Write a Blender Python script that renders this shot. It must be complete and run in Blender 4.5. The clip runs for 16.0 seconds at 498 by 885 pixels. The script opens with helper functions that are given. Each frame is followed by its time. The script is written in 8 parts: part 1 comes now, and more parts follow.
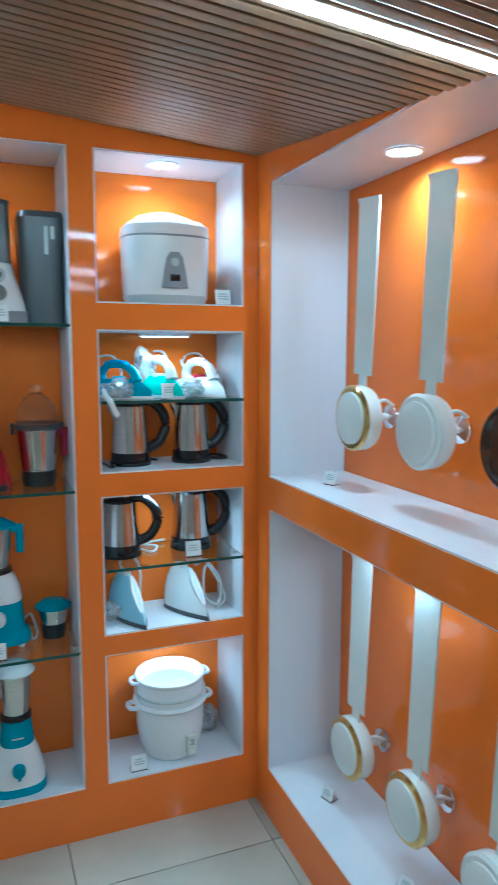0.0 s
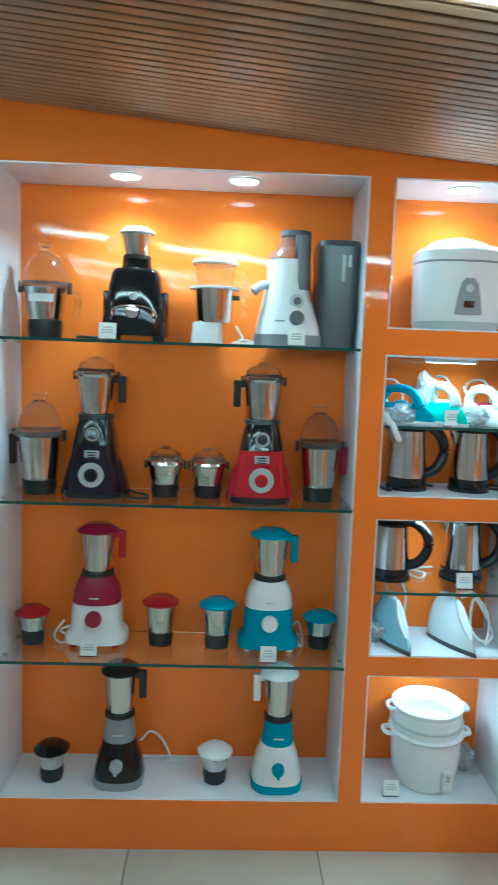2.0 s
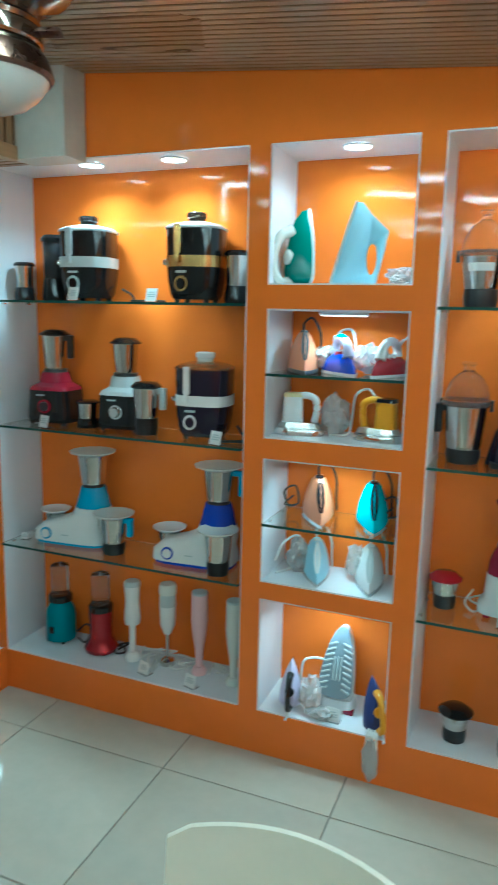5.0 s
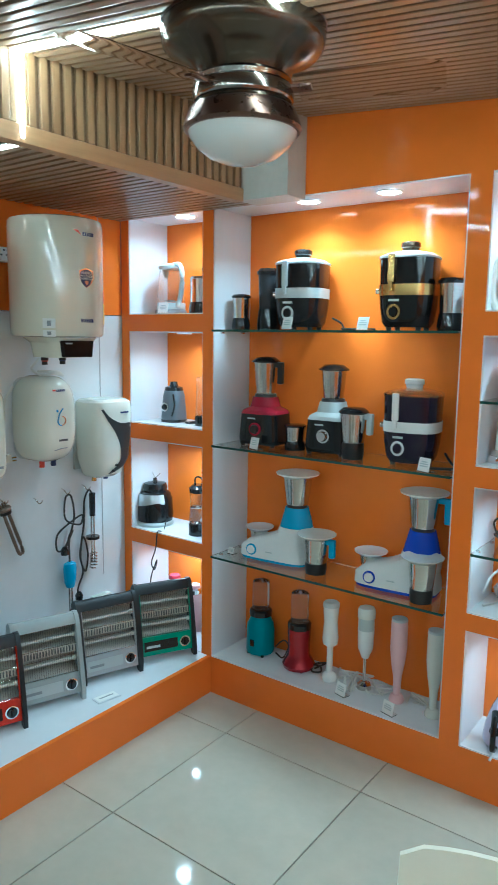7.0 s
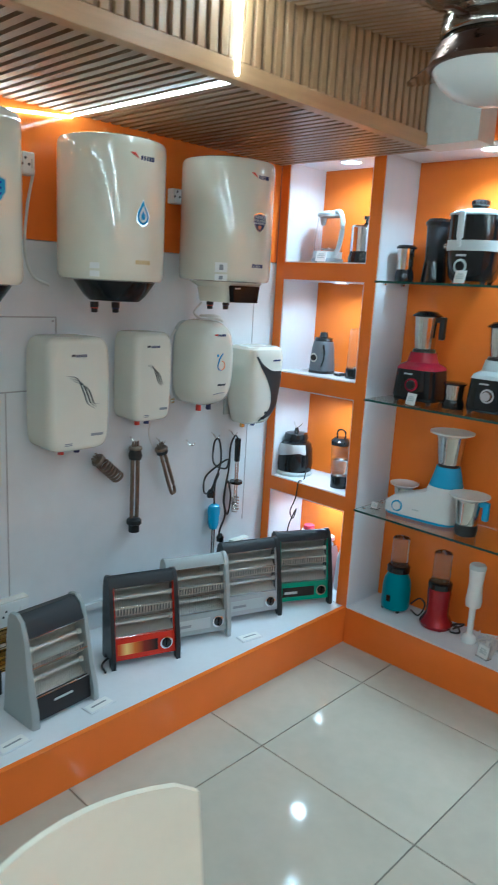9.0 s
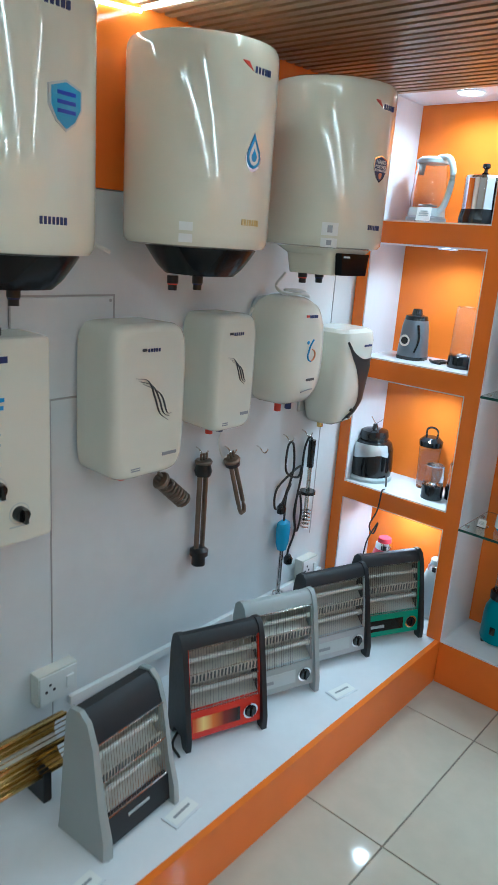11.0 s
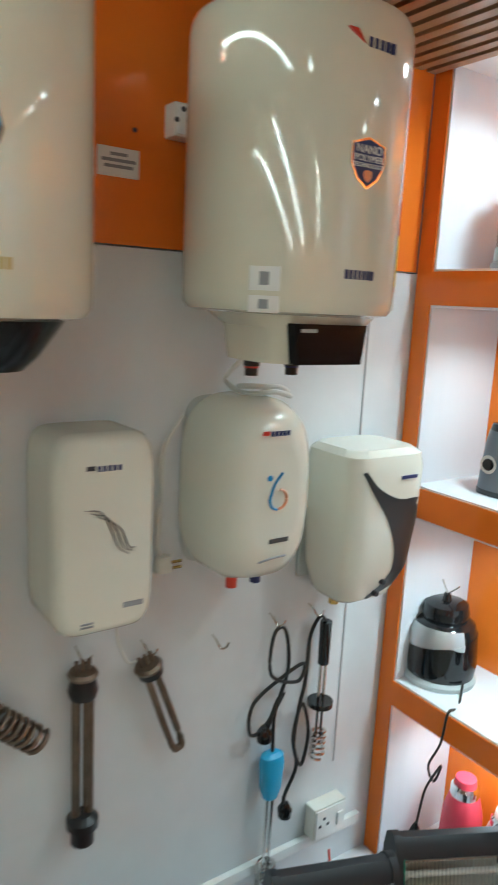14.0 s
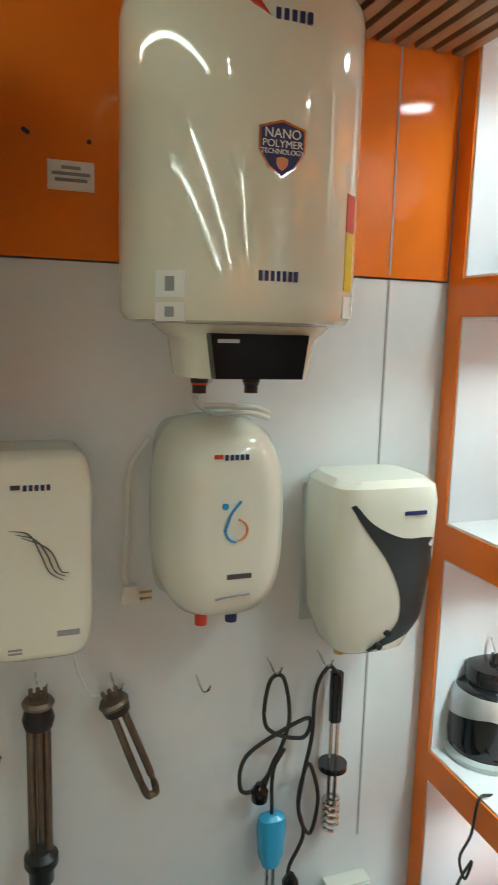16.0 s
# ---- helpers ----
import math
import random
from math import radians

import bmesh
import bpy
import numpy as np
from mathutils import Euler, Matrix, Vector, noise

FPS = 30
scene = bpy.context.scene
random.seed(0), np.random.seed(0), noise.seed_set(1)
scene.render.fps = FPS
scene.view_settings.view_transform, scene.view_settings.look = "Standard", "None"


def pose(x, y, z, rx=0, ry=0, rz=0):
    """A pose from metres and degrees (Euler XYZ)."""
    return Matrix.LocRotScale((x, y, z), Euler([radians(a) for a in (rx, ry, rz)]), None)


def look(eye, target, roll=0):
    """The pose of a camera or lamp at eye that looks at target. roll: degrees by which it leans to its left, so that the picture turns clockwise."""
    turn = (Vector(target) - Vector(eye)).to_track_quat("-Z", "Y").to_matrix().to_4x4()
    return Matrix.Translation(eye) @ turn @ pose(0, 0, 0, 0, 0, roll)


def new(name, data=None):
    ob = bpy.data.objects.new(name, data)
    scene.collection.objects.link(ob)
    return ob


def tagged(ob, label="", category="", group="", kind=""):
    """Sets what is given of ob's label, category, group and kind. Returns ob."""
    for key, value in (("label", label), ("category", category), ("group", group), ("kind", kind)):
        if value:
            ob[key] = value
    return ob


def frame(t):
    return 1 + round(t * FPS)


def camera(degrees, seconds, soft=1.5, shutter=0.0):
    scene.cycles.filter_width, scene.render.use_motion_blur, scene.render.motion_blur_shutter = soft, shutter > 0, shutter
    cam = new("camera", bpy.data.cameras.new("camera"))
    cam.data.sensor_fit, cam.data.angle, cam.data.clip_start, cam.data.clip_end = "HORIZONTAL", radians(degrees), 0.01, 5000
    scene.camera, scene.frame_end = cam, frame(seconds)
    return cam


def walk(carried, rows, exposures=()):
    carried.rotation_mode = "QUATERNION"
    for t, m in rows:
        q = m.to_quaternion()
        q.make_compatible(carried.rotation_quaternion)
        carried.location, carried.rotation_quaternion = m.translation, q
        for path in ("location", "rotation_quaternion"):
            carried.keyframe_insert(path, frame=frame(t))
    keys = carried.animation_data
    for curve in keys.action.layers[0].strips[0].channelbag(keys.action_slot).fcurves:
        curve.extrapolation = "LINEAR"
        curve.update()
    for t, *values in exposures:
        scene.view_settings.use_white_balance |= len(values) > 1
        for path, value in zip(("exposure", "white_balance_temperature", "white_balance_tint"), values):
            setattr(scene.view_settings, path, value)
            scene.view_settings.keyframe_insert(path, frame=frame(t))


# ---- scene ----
cam = camera(39.1, 16.0, shutter=0.5)
EXPOSURES = [(0.0, -0.2, 4450, -16), (1.0, -0.05, 4550, -18), (2.0, 0.05, 4600, -24), (3.5, 0.2, 4700, -26), (5.0, 0.05, 4700, -28), (7.5, 0.24, 4800, -16), (10.0, 0.24, 4950, -11), (13.0, 0.2, 5350, -9), (14.0, 0.18, 5750, -11), (14.5, -0.02, 6000, -13), (15.0, -0.1, 6150, -14), (16.0, 0.02, 6300, -14)]
PATH = [
    (0, (0.207, -2.064, 1.52), (0.935, -0.22, 1.26), 0.1),
    (0.5, (0.174, -2.058, 1.526), (0.735, -0.155, 1.273), 0.5),
    (1, (0.128, -2.05, 1.533), (0.527, -0.106, 1.287), 1.0),
    (1.5, (0.109, -2.055, 1.541), (0.341, -0.083, 1.302), 1.8),
    (2, (0.085, -2.062, 1.553), (0.154, -0.079, 1.317), 2.0),
    (2.5, (0.031, -2.053, 1.564), (-0.023, -0.071, 1.298), 2.1),
    (3, (-0.03, -2.067, 1.56), (-0.197, -0.094, 1.287), 1.9),
    (3.5, (-0.147, -2.112, 1.553), (-0.347, -0.143, 1.283), 1.9),
    (4, (-0.229, -2.134, 1.553), (-0.56, -0.182, 1.266), 2.1),
    (4.5, (-0.265, -2.141, 1.554), (-0.815, -0.242, 1.251), 1.9),
    (5, (-0.299, -2.15, 1.556), (-1.039, -0.326, 1.2), 1.3),
    (5.2, (-0.296, -2.158, 1.554), (-1.121, -0.372, 1.194), 0.9),
    (7.3, (-0.372, -2.271, 1.566), (-1.582, -0.705, 1.28), 1.7),
    (7.5, (-0.371, -2.279, 1.567), (-1.613, -0.737, 1.287), 2.2),
    (8, (-0.394, -2.285, 1.556), (-1.807, -0.913, 1.21), -0.0),
    (8.5, (-0.446, -2.318, 1.563), (-1.85, -0.938, 1.211), 2.1),
    (9, (-0.592, -2.445, 1.542), (-1.928, -1.021, 1.109), 3.2),
    (9.5, (-0.726, -2.483, 1.561), (-2.073, -1.087, 1.073), 3.6),
    (9.7, (-0.781, -2.459, 1.556), (-2.148, -1.088, 1.055), 2.9),
    (11.8, (-1.57, -2.076, 1.572), (-2.683, -0.502, 1.039), 3.2),
    (12, (-1.588, -1.997, 1.574), (-2.708, -0.417, 1.075), 2.1),
    (12.5, (-1.678, -1.804, 1.579), (-2.757, -0.183, 1.122), 4.7),
    (13, (-1.77, -1.629, 1.6), (-3.002, -0.105, 1.2), 4.5),
    (13.5, (-1.72, -1.436, 1.574), (-3.175, -0.117, 1.193), 2.6),
    (14, (-1.64, -1.228, 1.569), (-3.251, -0.109, 1.18), 2.9),
    (14.5, (-1.679, -1.053, 1.578), (-3.283, 0.093, 1.242), 4.0),
    (15, (-1.666, -0.954, 1.592), (-3.388, 0.033, 1.342), 2.3),
    (15.5, (-1.597, -0.867, 1.563), (-3.401, -0.062, 1.251), 1.7),
    (16, (-1.565, -0.848, 1.547), (-3.423, -0.179, 1.233), 1.6),
]
walk(cam, [(t, look(eye, target, roll)) for t, eye, target, roll in PATH], exposures=EXPOSURES)

# ---- world and exposure ----
world = bpy.data.worlds.new("world")
scene.world = world
world.use_nodes = True
world.node_tree.nodes["Background"].inputs[0].default_value = (0.75, 0.8, 0.9, 1)
world.node_tree.nodes["Background"].inputs[1].default_value = 0.05


# ---- materials ----
def mat(name, color, rough=0.5, metal=0.0, scale=8.0, vary=0.08, bump=0.0, bump_scale=60.0, coat=0.0, stretch=(1, 1, 1),
        trans=0.0, ior=1.5, emit=None, power=0.0, rvary=0.1, piece=False, alpha=1.0):
    m = bpy.data.materials.new(name)
    m.use_nodes = True
    nt = m.node_tree
    b = nt.nodes["Principled BSDF"]
    b.inputs["Metallic"].default_value = metal
    b.inputs["IOR"].default_value = ior
    b.inputs["Coat Weight"].default_value = coat
    b.inputs["Coat Roughness"].default_value = 0.06
    b.inputs["Transmission Weight"].default_value = trans
    b.inputs["Alpha"].default_value = alpha
    tc = nt.nodes.new("ShaderNodeTexCoord")
    mp = nt.nodes.new("ShaderNodeMapping")
    mp.inputs["Scale"].default_value = stretch
    nt.links.new(tc.outputs["Object"], mp.inputs["Vector"])
    n1 = nt.nodes.new("ShaderNodeTexNoise")
    n1.inputs["Scale"].default_value = scale
    n1.inputs["Detail"].default_value = 5
    nt.links.new(mp.outputs["Vector"], n1.inputs["Vector"])
    n2 = nt.nodes.new("ShaderNodeTexNoise")
    n2.inputs["Scale"].default_value = scale * 9
    n2.inputs["Detail"].default_value = 4
    nt.links.new(mp.outputs["Vector"], n2.inputs["Vector"])
    mixn = nt.nodes.new("ShaderNodeMath")
    mixn.operation = "MULTIPLY_ADD"
    mixn.inputs[1].default_value = 0.4
    nt.links.new(n2.outputs["Fac"], mixn.inputs[0])
    nt.links.new(n1.outputs["Fac"], mixn.inputs[2])
    mr = nt.nodes.new("ShaderNodeMapRange")
    mr.inputs["From Min"].default_value, mr.inputs["From Max"].default_value = 0.4, 1.0
    mr.inputs["To Min"].default_value, mr.inputs["To Max"].default_value = 1 - vary, 1 + vary
    nt.links.new(mixn.outputs[0], mr.inputs["Value"])
    fac = mr.outputs["Result"]
    if piece:
        oi = nt.nodes.new("ShaderNodeObjectInfo")
        pr = nt.nodes.new("ShaderNodeMapRange")
        pr.inputs["To Min"].default_value, pr.inputs["To Max"].default_value = 0.93, 1.05
        nt.links.new(oi.outputs["Random"], pr.inputs["Value"])
        mm = nt.nodes.new("ShaderNodeMath")
        mm.operation = "MULTIPLY"
        nt.links.new(fac, mm.inputs[0])
        nt.links.new(pr.outputs["Result"], mm.inputs[1])
        fac = mm.outputs[0]
    vm = nt.nodes.new("ShaderNodeVectorMath")
    vm.operation = "SCALE"
    vm.inputs[0].default_value = color[:3]
    nt.links.new(fac, vm.inputs["Scale"])
    nt.links.new(vm.outputs["Vector"], b.inputs["Base Color"])
    rr = nt.nodes.new("ShaderNodeMapRange")
    rr.inputs["To Min"].default_value, rr.inputs["To Max"].default_value = max(0.01, rough * (1 - rvary)), min(1, rough * (1 + rvary))
    nt.links.new(n2.outputs["Fac"], rr.inputs["Value"])
    nt.links.new(rr.outputs["Result"], b.inputs["Roughness"])
    if bump:
        n3 = nt.nodes.new("ShaderNodeTexNoise")
        n3.inputs["Scale"].default_value = bump_scale
        n3.inputs["Detail"].default_value = 4
        nt.links.new(mp.outputs["Vector"], n3.inputs["Vector"])
        bp = nt.nodes.new("ShaderNodeBump")
        bp.inputs["Strength"].default_value = bump
        bp.inputs["Distance"].default_value = 0.004
        nt.links.new(n3.outputs["Fac"], bp.inputs["Height"])
        nt.links.new(bp.outputs["Normal"], b.inputs["Normal"])
    if emit:
        b.inputs["Emission Color"].default_value = (*emit, 1)
        b.inputs["Emission Strength"].default_value = power
    return m


ORANGE = mat("orange_laminate", (0.79, 0.190, 0.022), 0.06, scale=1.6, vary=0.06, bump=0.14, bump_scale=2.2, coat=0.0)
ORANGE.node_tree.nodes["Principled BSDF"].inputs["Specular IOR Level"].default_value = 0.32
WHITE = mat("white_laminate", (0.73, 0.75, 0.80), 0.34, scale=3, vary=0.05, bump=0.02, bump_scale=40, stretch=(1, 1, 0.15))
WALLW = mat("white_wall_panel", (0.69, 0.71, 0.73), 0.3, scale=1.5, vary=0.08, bump=0.03, bump_scale=20)
LEDGE = mat("white_ledge", (0.76, 0.77, 0.80), 0.2, scale=4, vary=0.05)
WOOD = mat("slat_wood", (0.33, 0.205, 0.115), 0.34, scale=7, vary=0.17, bump=0.015, bump_scale=50, stretch=(0.12, 2, 2))
WOOD.node_tree.nodes["Principled BSDF"].inputs["Specular IOR Level"].default_value = 0.55
WOODV = mat("slat_wood_upright", (0.36, 0.215, 0.105), 0.4, scale=7, vary=0.25, bump=0.15, bump_scale=50, stretch=(2, 2, 0.12), piece=True)
WOODT = mat("wood_trim", (0.42, 0.25, 0.12), 0.4, scale=6, vary=0.2, bump=0.1, stretch=(2, 0.12, 2))
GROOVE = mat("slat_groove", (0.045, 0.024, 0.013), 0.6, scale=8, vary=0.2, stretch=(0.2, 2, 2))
TILE = mat("floor_tile", (0.475, 0.427, 0.345), 0.075, scale=2.2, vary=0.10, coat=0.0, piece=True)
TILE.node_tree.nodes["Principled BSDF"].inputs["Specular IOR Level"].default_value = 0.28
GROOVEV = mat("fascia_groove", (0.17, 0.10, 0.05), 0.6, scale=8, vary=0.2, stretch=(2, 2, 0.2))
GROUT = mat("tile_grout", (0.20, 0.18, 0.155), 0.8, scale=20, vary=0.2)
PLASTER = mat("plaster", (0.6, 0.58, 0.55), 0.7, scale=4, vary=0.1, bump=0.1)
BEIGE = mat("beige_boxing", (0.55, 0.52, 0.46), 0.5, scale=5, vary=0.1)
GLASS = mat("shelf_glass", (0.86, 0.93, 0.9), 0.02, vary=0.0, trans=1.0, ior=1.5)
GLASSEDGE = mat("glass_edge", (0.02, 0.07, 0.055), 0.08, vary=0.1)
LED = mat("led_strip", (0.9, 0.9, 0.85), 0.4, vary=0.0, emit=(0.93, 0.97, 0.94), power=50.0)
LEDSOFT = mat("led_strip_soffit", (0.9, 0.9, 0.85), 0.4, vary=0.0, emit=(0.93, 0.97, 0.92), power=22.0)
PUCK = mat("downlight_lens", (0.9, 0.9, 0.9), 0.4, vary=0.0, emit=(0.93, 0.96, 1.0), power=18.0)
TUBE = mat("tube_glow", (0.9, 0.9, 0.9), 0.4, vary=0.0, emit=(0.9, 0.95, 1.0), power=5.0)
TRIM = mat("white_trim_ring", (0.8, 0.8, 0.8), 0.3, vary=0.02)
DARK = mat("joint_line", (0.40, 0.40, 0.41), 0.7, vary=0.1)


# ---- mesh helpers ----
def box(bm, a, b, bevel=0.0, m=None):
    """A box from corner a to corner b, its edges rounded by bevel, turned by m."""
    r = bmesh.ops.create_cube(bm, size=1.0)
    vs = r["verts"]
    for v in vs:
        v.co = Vector([a[i] + (b[i] - a[i]) * (v.co[i] + 0.5) for i in range(3)])
    if bevel:
        es = list({e for v in vs for e in v.link_edges})
        rb = bmesh.ops.bevel(bm, geom=es, offset=bevel, segments=2, profile=0.5, affect="EDGES")
        vs = list({v for f in rb["faces"] for v in f.verts} | {v for v in vs if v.is_valid})
    if m is not None:
        bmesh.ops.transform(bm, matrix=m, verts=vs)
    return bm


def lathe(bm, prof, seg=28, at=(0, 0, 0), m=None, squash=(1, 1)):
    """A turned shape: prof is a list of (radius, height)."""
    rings = []
    new_verts = []
    for r, z in prof:
        if r < 1e-5:
            ring = [bm.verts.new((at[0], at[1], at[2] + z))]
        else:
            ring = [bm.verts.new((at[0] + r * math.cos(2 * math.pi * i / seg) * squash[0],
                                  at[1] + r * math.sin(2 * math.pi * i / seg) * squash[1], at[2] + z)) for i in range(seg)]
        rings.append(ring)
        new_verts += ring
    for p, q in zip(rings, rings[1:]):
        for i in range(seg):
            a, b = p[i % len(p)], p[(i + 1) % len(p)]
            c, d = q[(i + 1) % len(q)], q[i % len(q)]
            vs = []
            for v in (a, b, c, d):
                if v not in vs:
                    vs.append(v)
            if len(vs) > 2:
                try:
                    bm.faces.new(vs)
                except ValueError:
                    pass
    if m is not None:
        bmesh.ops.transform(bm, matrix=m, verts=new_verts)
    return bm


def smooth_path(pts, n=6):
    """Points along a smooth curve through pts."""
    P = [Vector(p) for p in pts]
    P = [P[0] * 2 - P[1]] + P + [P[-1] * 2 - P[-2]]
    out = []
    for i in range(1, len(P) - 2):
        a, b, c, d = P[i - 1:i + 3]
        for k in range(n):
            t = k / n
            out.append(0.5 * ((2 * b) + (c - a) * t + (2 * a - 5 * b + 4 * c - d) * t * t + (3 * b - a - 3 * c + d) * t ** 3))
    out.append(P[-2])
    return out


def sweep(bm, pts, r, seg=8, flat=1.0, curve=True, n=6):
    """A round bar of radius r along pts; flat squeezes it across."""
    P = smooth_path(pts, n) if curve else [Vector(p) for p in pts]
    rings = []
    ref = Vector((0, 0, 1))
    for i, p in enumerate(P):
        t = (P[min(i + 1, len(P) - 1)] - P[max(i - 1, 0)]).normalized()
        u = t.cross(ref)
        if u.length < 0.05:
            u = t.cross(Vector((0, 1, 0)))
        u.normalize()
        if rings and u.dot(last) < 0:
            u = -u
        last = u
        w = t.cross(u).normalized()
        rr = r(i / (len(P) - 1)) if callable(r) else r
        rings.append([bm.verts.new(p + rr * (math.cos(a) * u + flat * math.sin(a) * w)) for a in [2 * math.pi * k / seg for k in range(seg)]])
    for p, q in zip(rings, rings[1:]):
        for k in range(seg):
            bm.faces.new((p[k], p[(k + 1) % seg], q[(k + 1) % seg], q[k]))
    bm.faces.new(rings[0][::-1])
    bm.faces.new(rings[-1])
    return bm


def loft(bm, sections, cap=True):
    """A skin over closed outlines with the same number of points."""
    rings = [[bm.verts.new(p) for p in s] for s in sections]
    n = len(rings[0])
    for p, q in zip(rings, rings[1:]):
        for k in range(n):
            bm.faces.new((p[k], p[(k + 1) % n], q[(k + 1) % n], q[k]))
    if cap:
        bm.faces.new(rings[0][::-1])
        bm.faces.new(rings[-1])
    return bm


def oval(w, d, n=32, e=2.0):
    """A closed outline between ellipse (e=2) and rounded box (e larger), width w, depth d."""
    out = []
    for k in range(n):
        a = 2 * math.pi * (k + 0.5) / n
        c, s = math.cos(a), math.sin(a)
        out.append((w / 2 * math.copysign(abs(c) ** (2 / e), c), d / 2 * math.copysign(abs(s) ** (2 / e), s)))
    return out


def stack(bm, rows, n=32, m=None):
    """Outlines stacked in height: rows of (z, width, depth, e, dx, dy)."""
    secs = []
    for z, w, d, e, dx, dy in rows:
        secs.append([Vector((x + dx, y + dy, z)) for x, y in oval(w, d, n, e)])
    k = len(bm.verts)
    loft(bm, secs)
    if m is not None:
        bm.verts.ensure_lookup_table()
        bmesh.ops.transform(bm, matrix=m, verts=bm.verts[k:])
    return bm


def weight_normals(me, limit):
    """Smooth shading in which the large faces keep flat: corner normals weighted by area."""
    fn = [p.normal.copy() for p in me.polygons]
    fw = [fn[k] * p.area for k, p in enumerate(me.polygons)]
    around = [[] for _ in me.vertices]
    for p in me.polygons:
        for v in p.vertices:
            around[v].append(p.index)
    out = []
    for p in me.polygons:
        n0 = fn[p.index]
        for v in p.vertices:
            s = Vector((0, 0, 0))
            for k in around[v]:
                if n0.dot(fn[k]) > limit:
                    s += fw[k]
            out.append(s.normalized() if s.length > 1e-14 else n0)
    me.normals_split_custom_set(out)


def part(name, bm, material, parent=None, label="", smooth=True, at=None):
    """Link a bmesh as one mesh object under a thing or under a part."""
    bmesh.ops.recalc_face_normals(bm, faces=bm.faces)
    me = bpy.data.meshes.new(name)
    bm.to_mesh(me)
    bm.free()
    me.materials.append(material)
    ob = new(name, me)
    if smooth:
        for p in me.polygons:
            p.use_smooth = True
        weight_normals(me, math.cos(radians(38)))
    if parent is not None:
        ob.parent = parent
    if at is not None:
        ob.matrix_basis = at
    if label:
        tagged(ob, label)
    return ob


def thing(name, m, label, category, group="", kind=""):
    """An Empty at a thing's base."""
    ob = new(name)
    ob.matrix_basis = m
    ob.empty_display_size = 0.05
    return tagged(ob, label, category, group, kind)


def B():
    return bmesh.new()


def setting(name, a, b, material, label, category, bevel=0.0):
    return tagged(part(name, box(B(), a, b, bevel), material, smooth=bool(bevel)), label, category, "", "structure")


# ---- the room ----
XW, XE, YS = -2.78, 1.05, -4.3     # white wall, fan wall, wall behind
DEPTH = 0.25                       # depth of the niches
PL = 0.165                         # top of the plinths
TOP = 2.083                        # top of the niches


def ceil_z(x, y):
    """The slatted ceiling falls towards the fan wall."""
    right = 2.104 + 0.12 * y if y > -1.3 else 1.948
    left = 2.365 + 0.081 * y if y > -1.3 else 2.26
    k = (x - 1.05) / (-2.0 - 1.05)
    return right + (left - right) * k


floor = setting("floor", (-3.2, YS - 0.2, -0.12), (1.6, 0.6, -0.006), GROUT, "cream polished porcelain floor tiles with dark joints", "floor")
setting("wall_north", (-2.9, DEPTH, 0), (1.5, DEPTH + 0.12, 2.75), ORANGE, "glossy orange laminate back wall of the shelf niches", "wall")
setting("wall_south", (-2.9, YS - 0.12, 0), (1.5, YS, 2.75), PLASTER, "plain painted wall behind", "wall")
ww = setting("wall_west", (XW - 0.12, YS, 0), (XW, DEPTH, 1.652), WALLW, "white laminated panel wall with fine joints behind water heaters", "wall")
setting("wall_west_band", (XW - 0.12, YS, 1.655), (XW + 0.004, -0.003, 2.3), ORANGE, "glossy orange laminate band above the white wall panels", "wall")
setting("wall_east", (1.315, YS, 0), (1.43, DEPTH, 2.75), ORANGE, "glossy orange back wall of the fan display", "wall")
setting("slab", (-3.0, YS - 0.2, 2.75), (1.6, 0.6, 2.85), PLASTER, "concrete slab above the slatted ceiling", "ceiling")

# joints of the white panels
for y0, z0, z1 in ((-0.135, PL + 0.3, 1.652), (-1.32, PL, 1.18), (-2.5, PL, 1.65)):
    part("panel_joint", box(B(), (XW + 0.0005, y0, z0), (XW + 0.002, y0 + 0.004, z1)), DARK, ww, smooth=False)
part("panel_joint", box(B(), (XW + 0.005, -0.137, 1.66), (XW + 0.006, -0.134, 2.08)), DARK, ww, smooth=False)
hatch = part("service_hatch", box(B(), (XW + 0.0005, -1.42, 1.155), (XW + 0.004, -1.13, 1.40), 0.001), WALLW, ww, "white access panel with small screws")
for y0, z0 in ((-1.41, 1.165), (-1.14, 1.165), (-1.41, 1.39), (-1.14, 1.39)):
    part("screw", lathe(B(), [(0.004, 0), (0.004, 0.002), (0, 0.002)], 8, m=pose(XW + 0.004, y0, z0, 0, 90, 0)), DARK, hatch)
for ya, yb, za, zb in ((-1.424, -1.126, 1.150, 1.1545), (-1.424, -1.126, 1.4005, 1.405), (-1.4245, -1.4205, 1.1545, 1.4005), (-1.1295, -1.1255, 1.1545, 1.4005)):
    part("hatch_joint", box(B(), (XW + 0.0005, ya, za), (XW + 0.0045, yb, zb)), DARK, ww, smooth=False)

# the orange shelf wall: uprights, rails, plinth and top band
shelf_wall = thing("display_shelving", pose(0, 0, 0), "built-in glossy orange display wall with white-lined niches", "shelving", kind="structure")
UP = [(-2.776, -2.731), (-2.292, -2.238), (-1.19, -1.12), (-0.66, -0.588), (0.479, 0.55), (1.004, 1.3)]
for x0, x1 in UP:
    part("upright", box(B(), (x0, 0, PL), (x1, DEPTH - 0.002, TOP)), ORANGE, shelf_wall, smooth=False)
part("plinth", box(B(), (-2.236, 0, 0.0), (1.3, DEPTH - 0.002, PL)), ORANGE, shelf_wall, smooth=False)
part("plinth", box(B(), (-2.776, 0, 0.0), (-2.24, DEPTH - 0.002, PL)), ORANGE, shelf_wall, smooth=False)
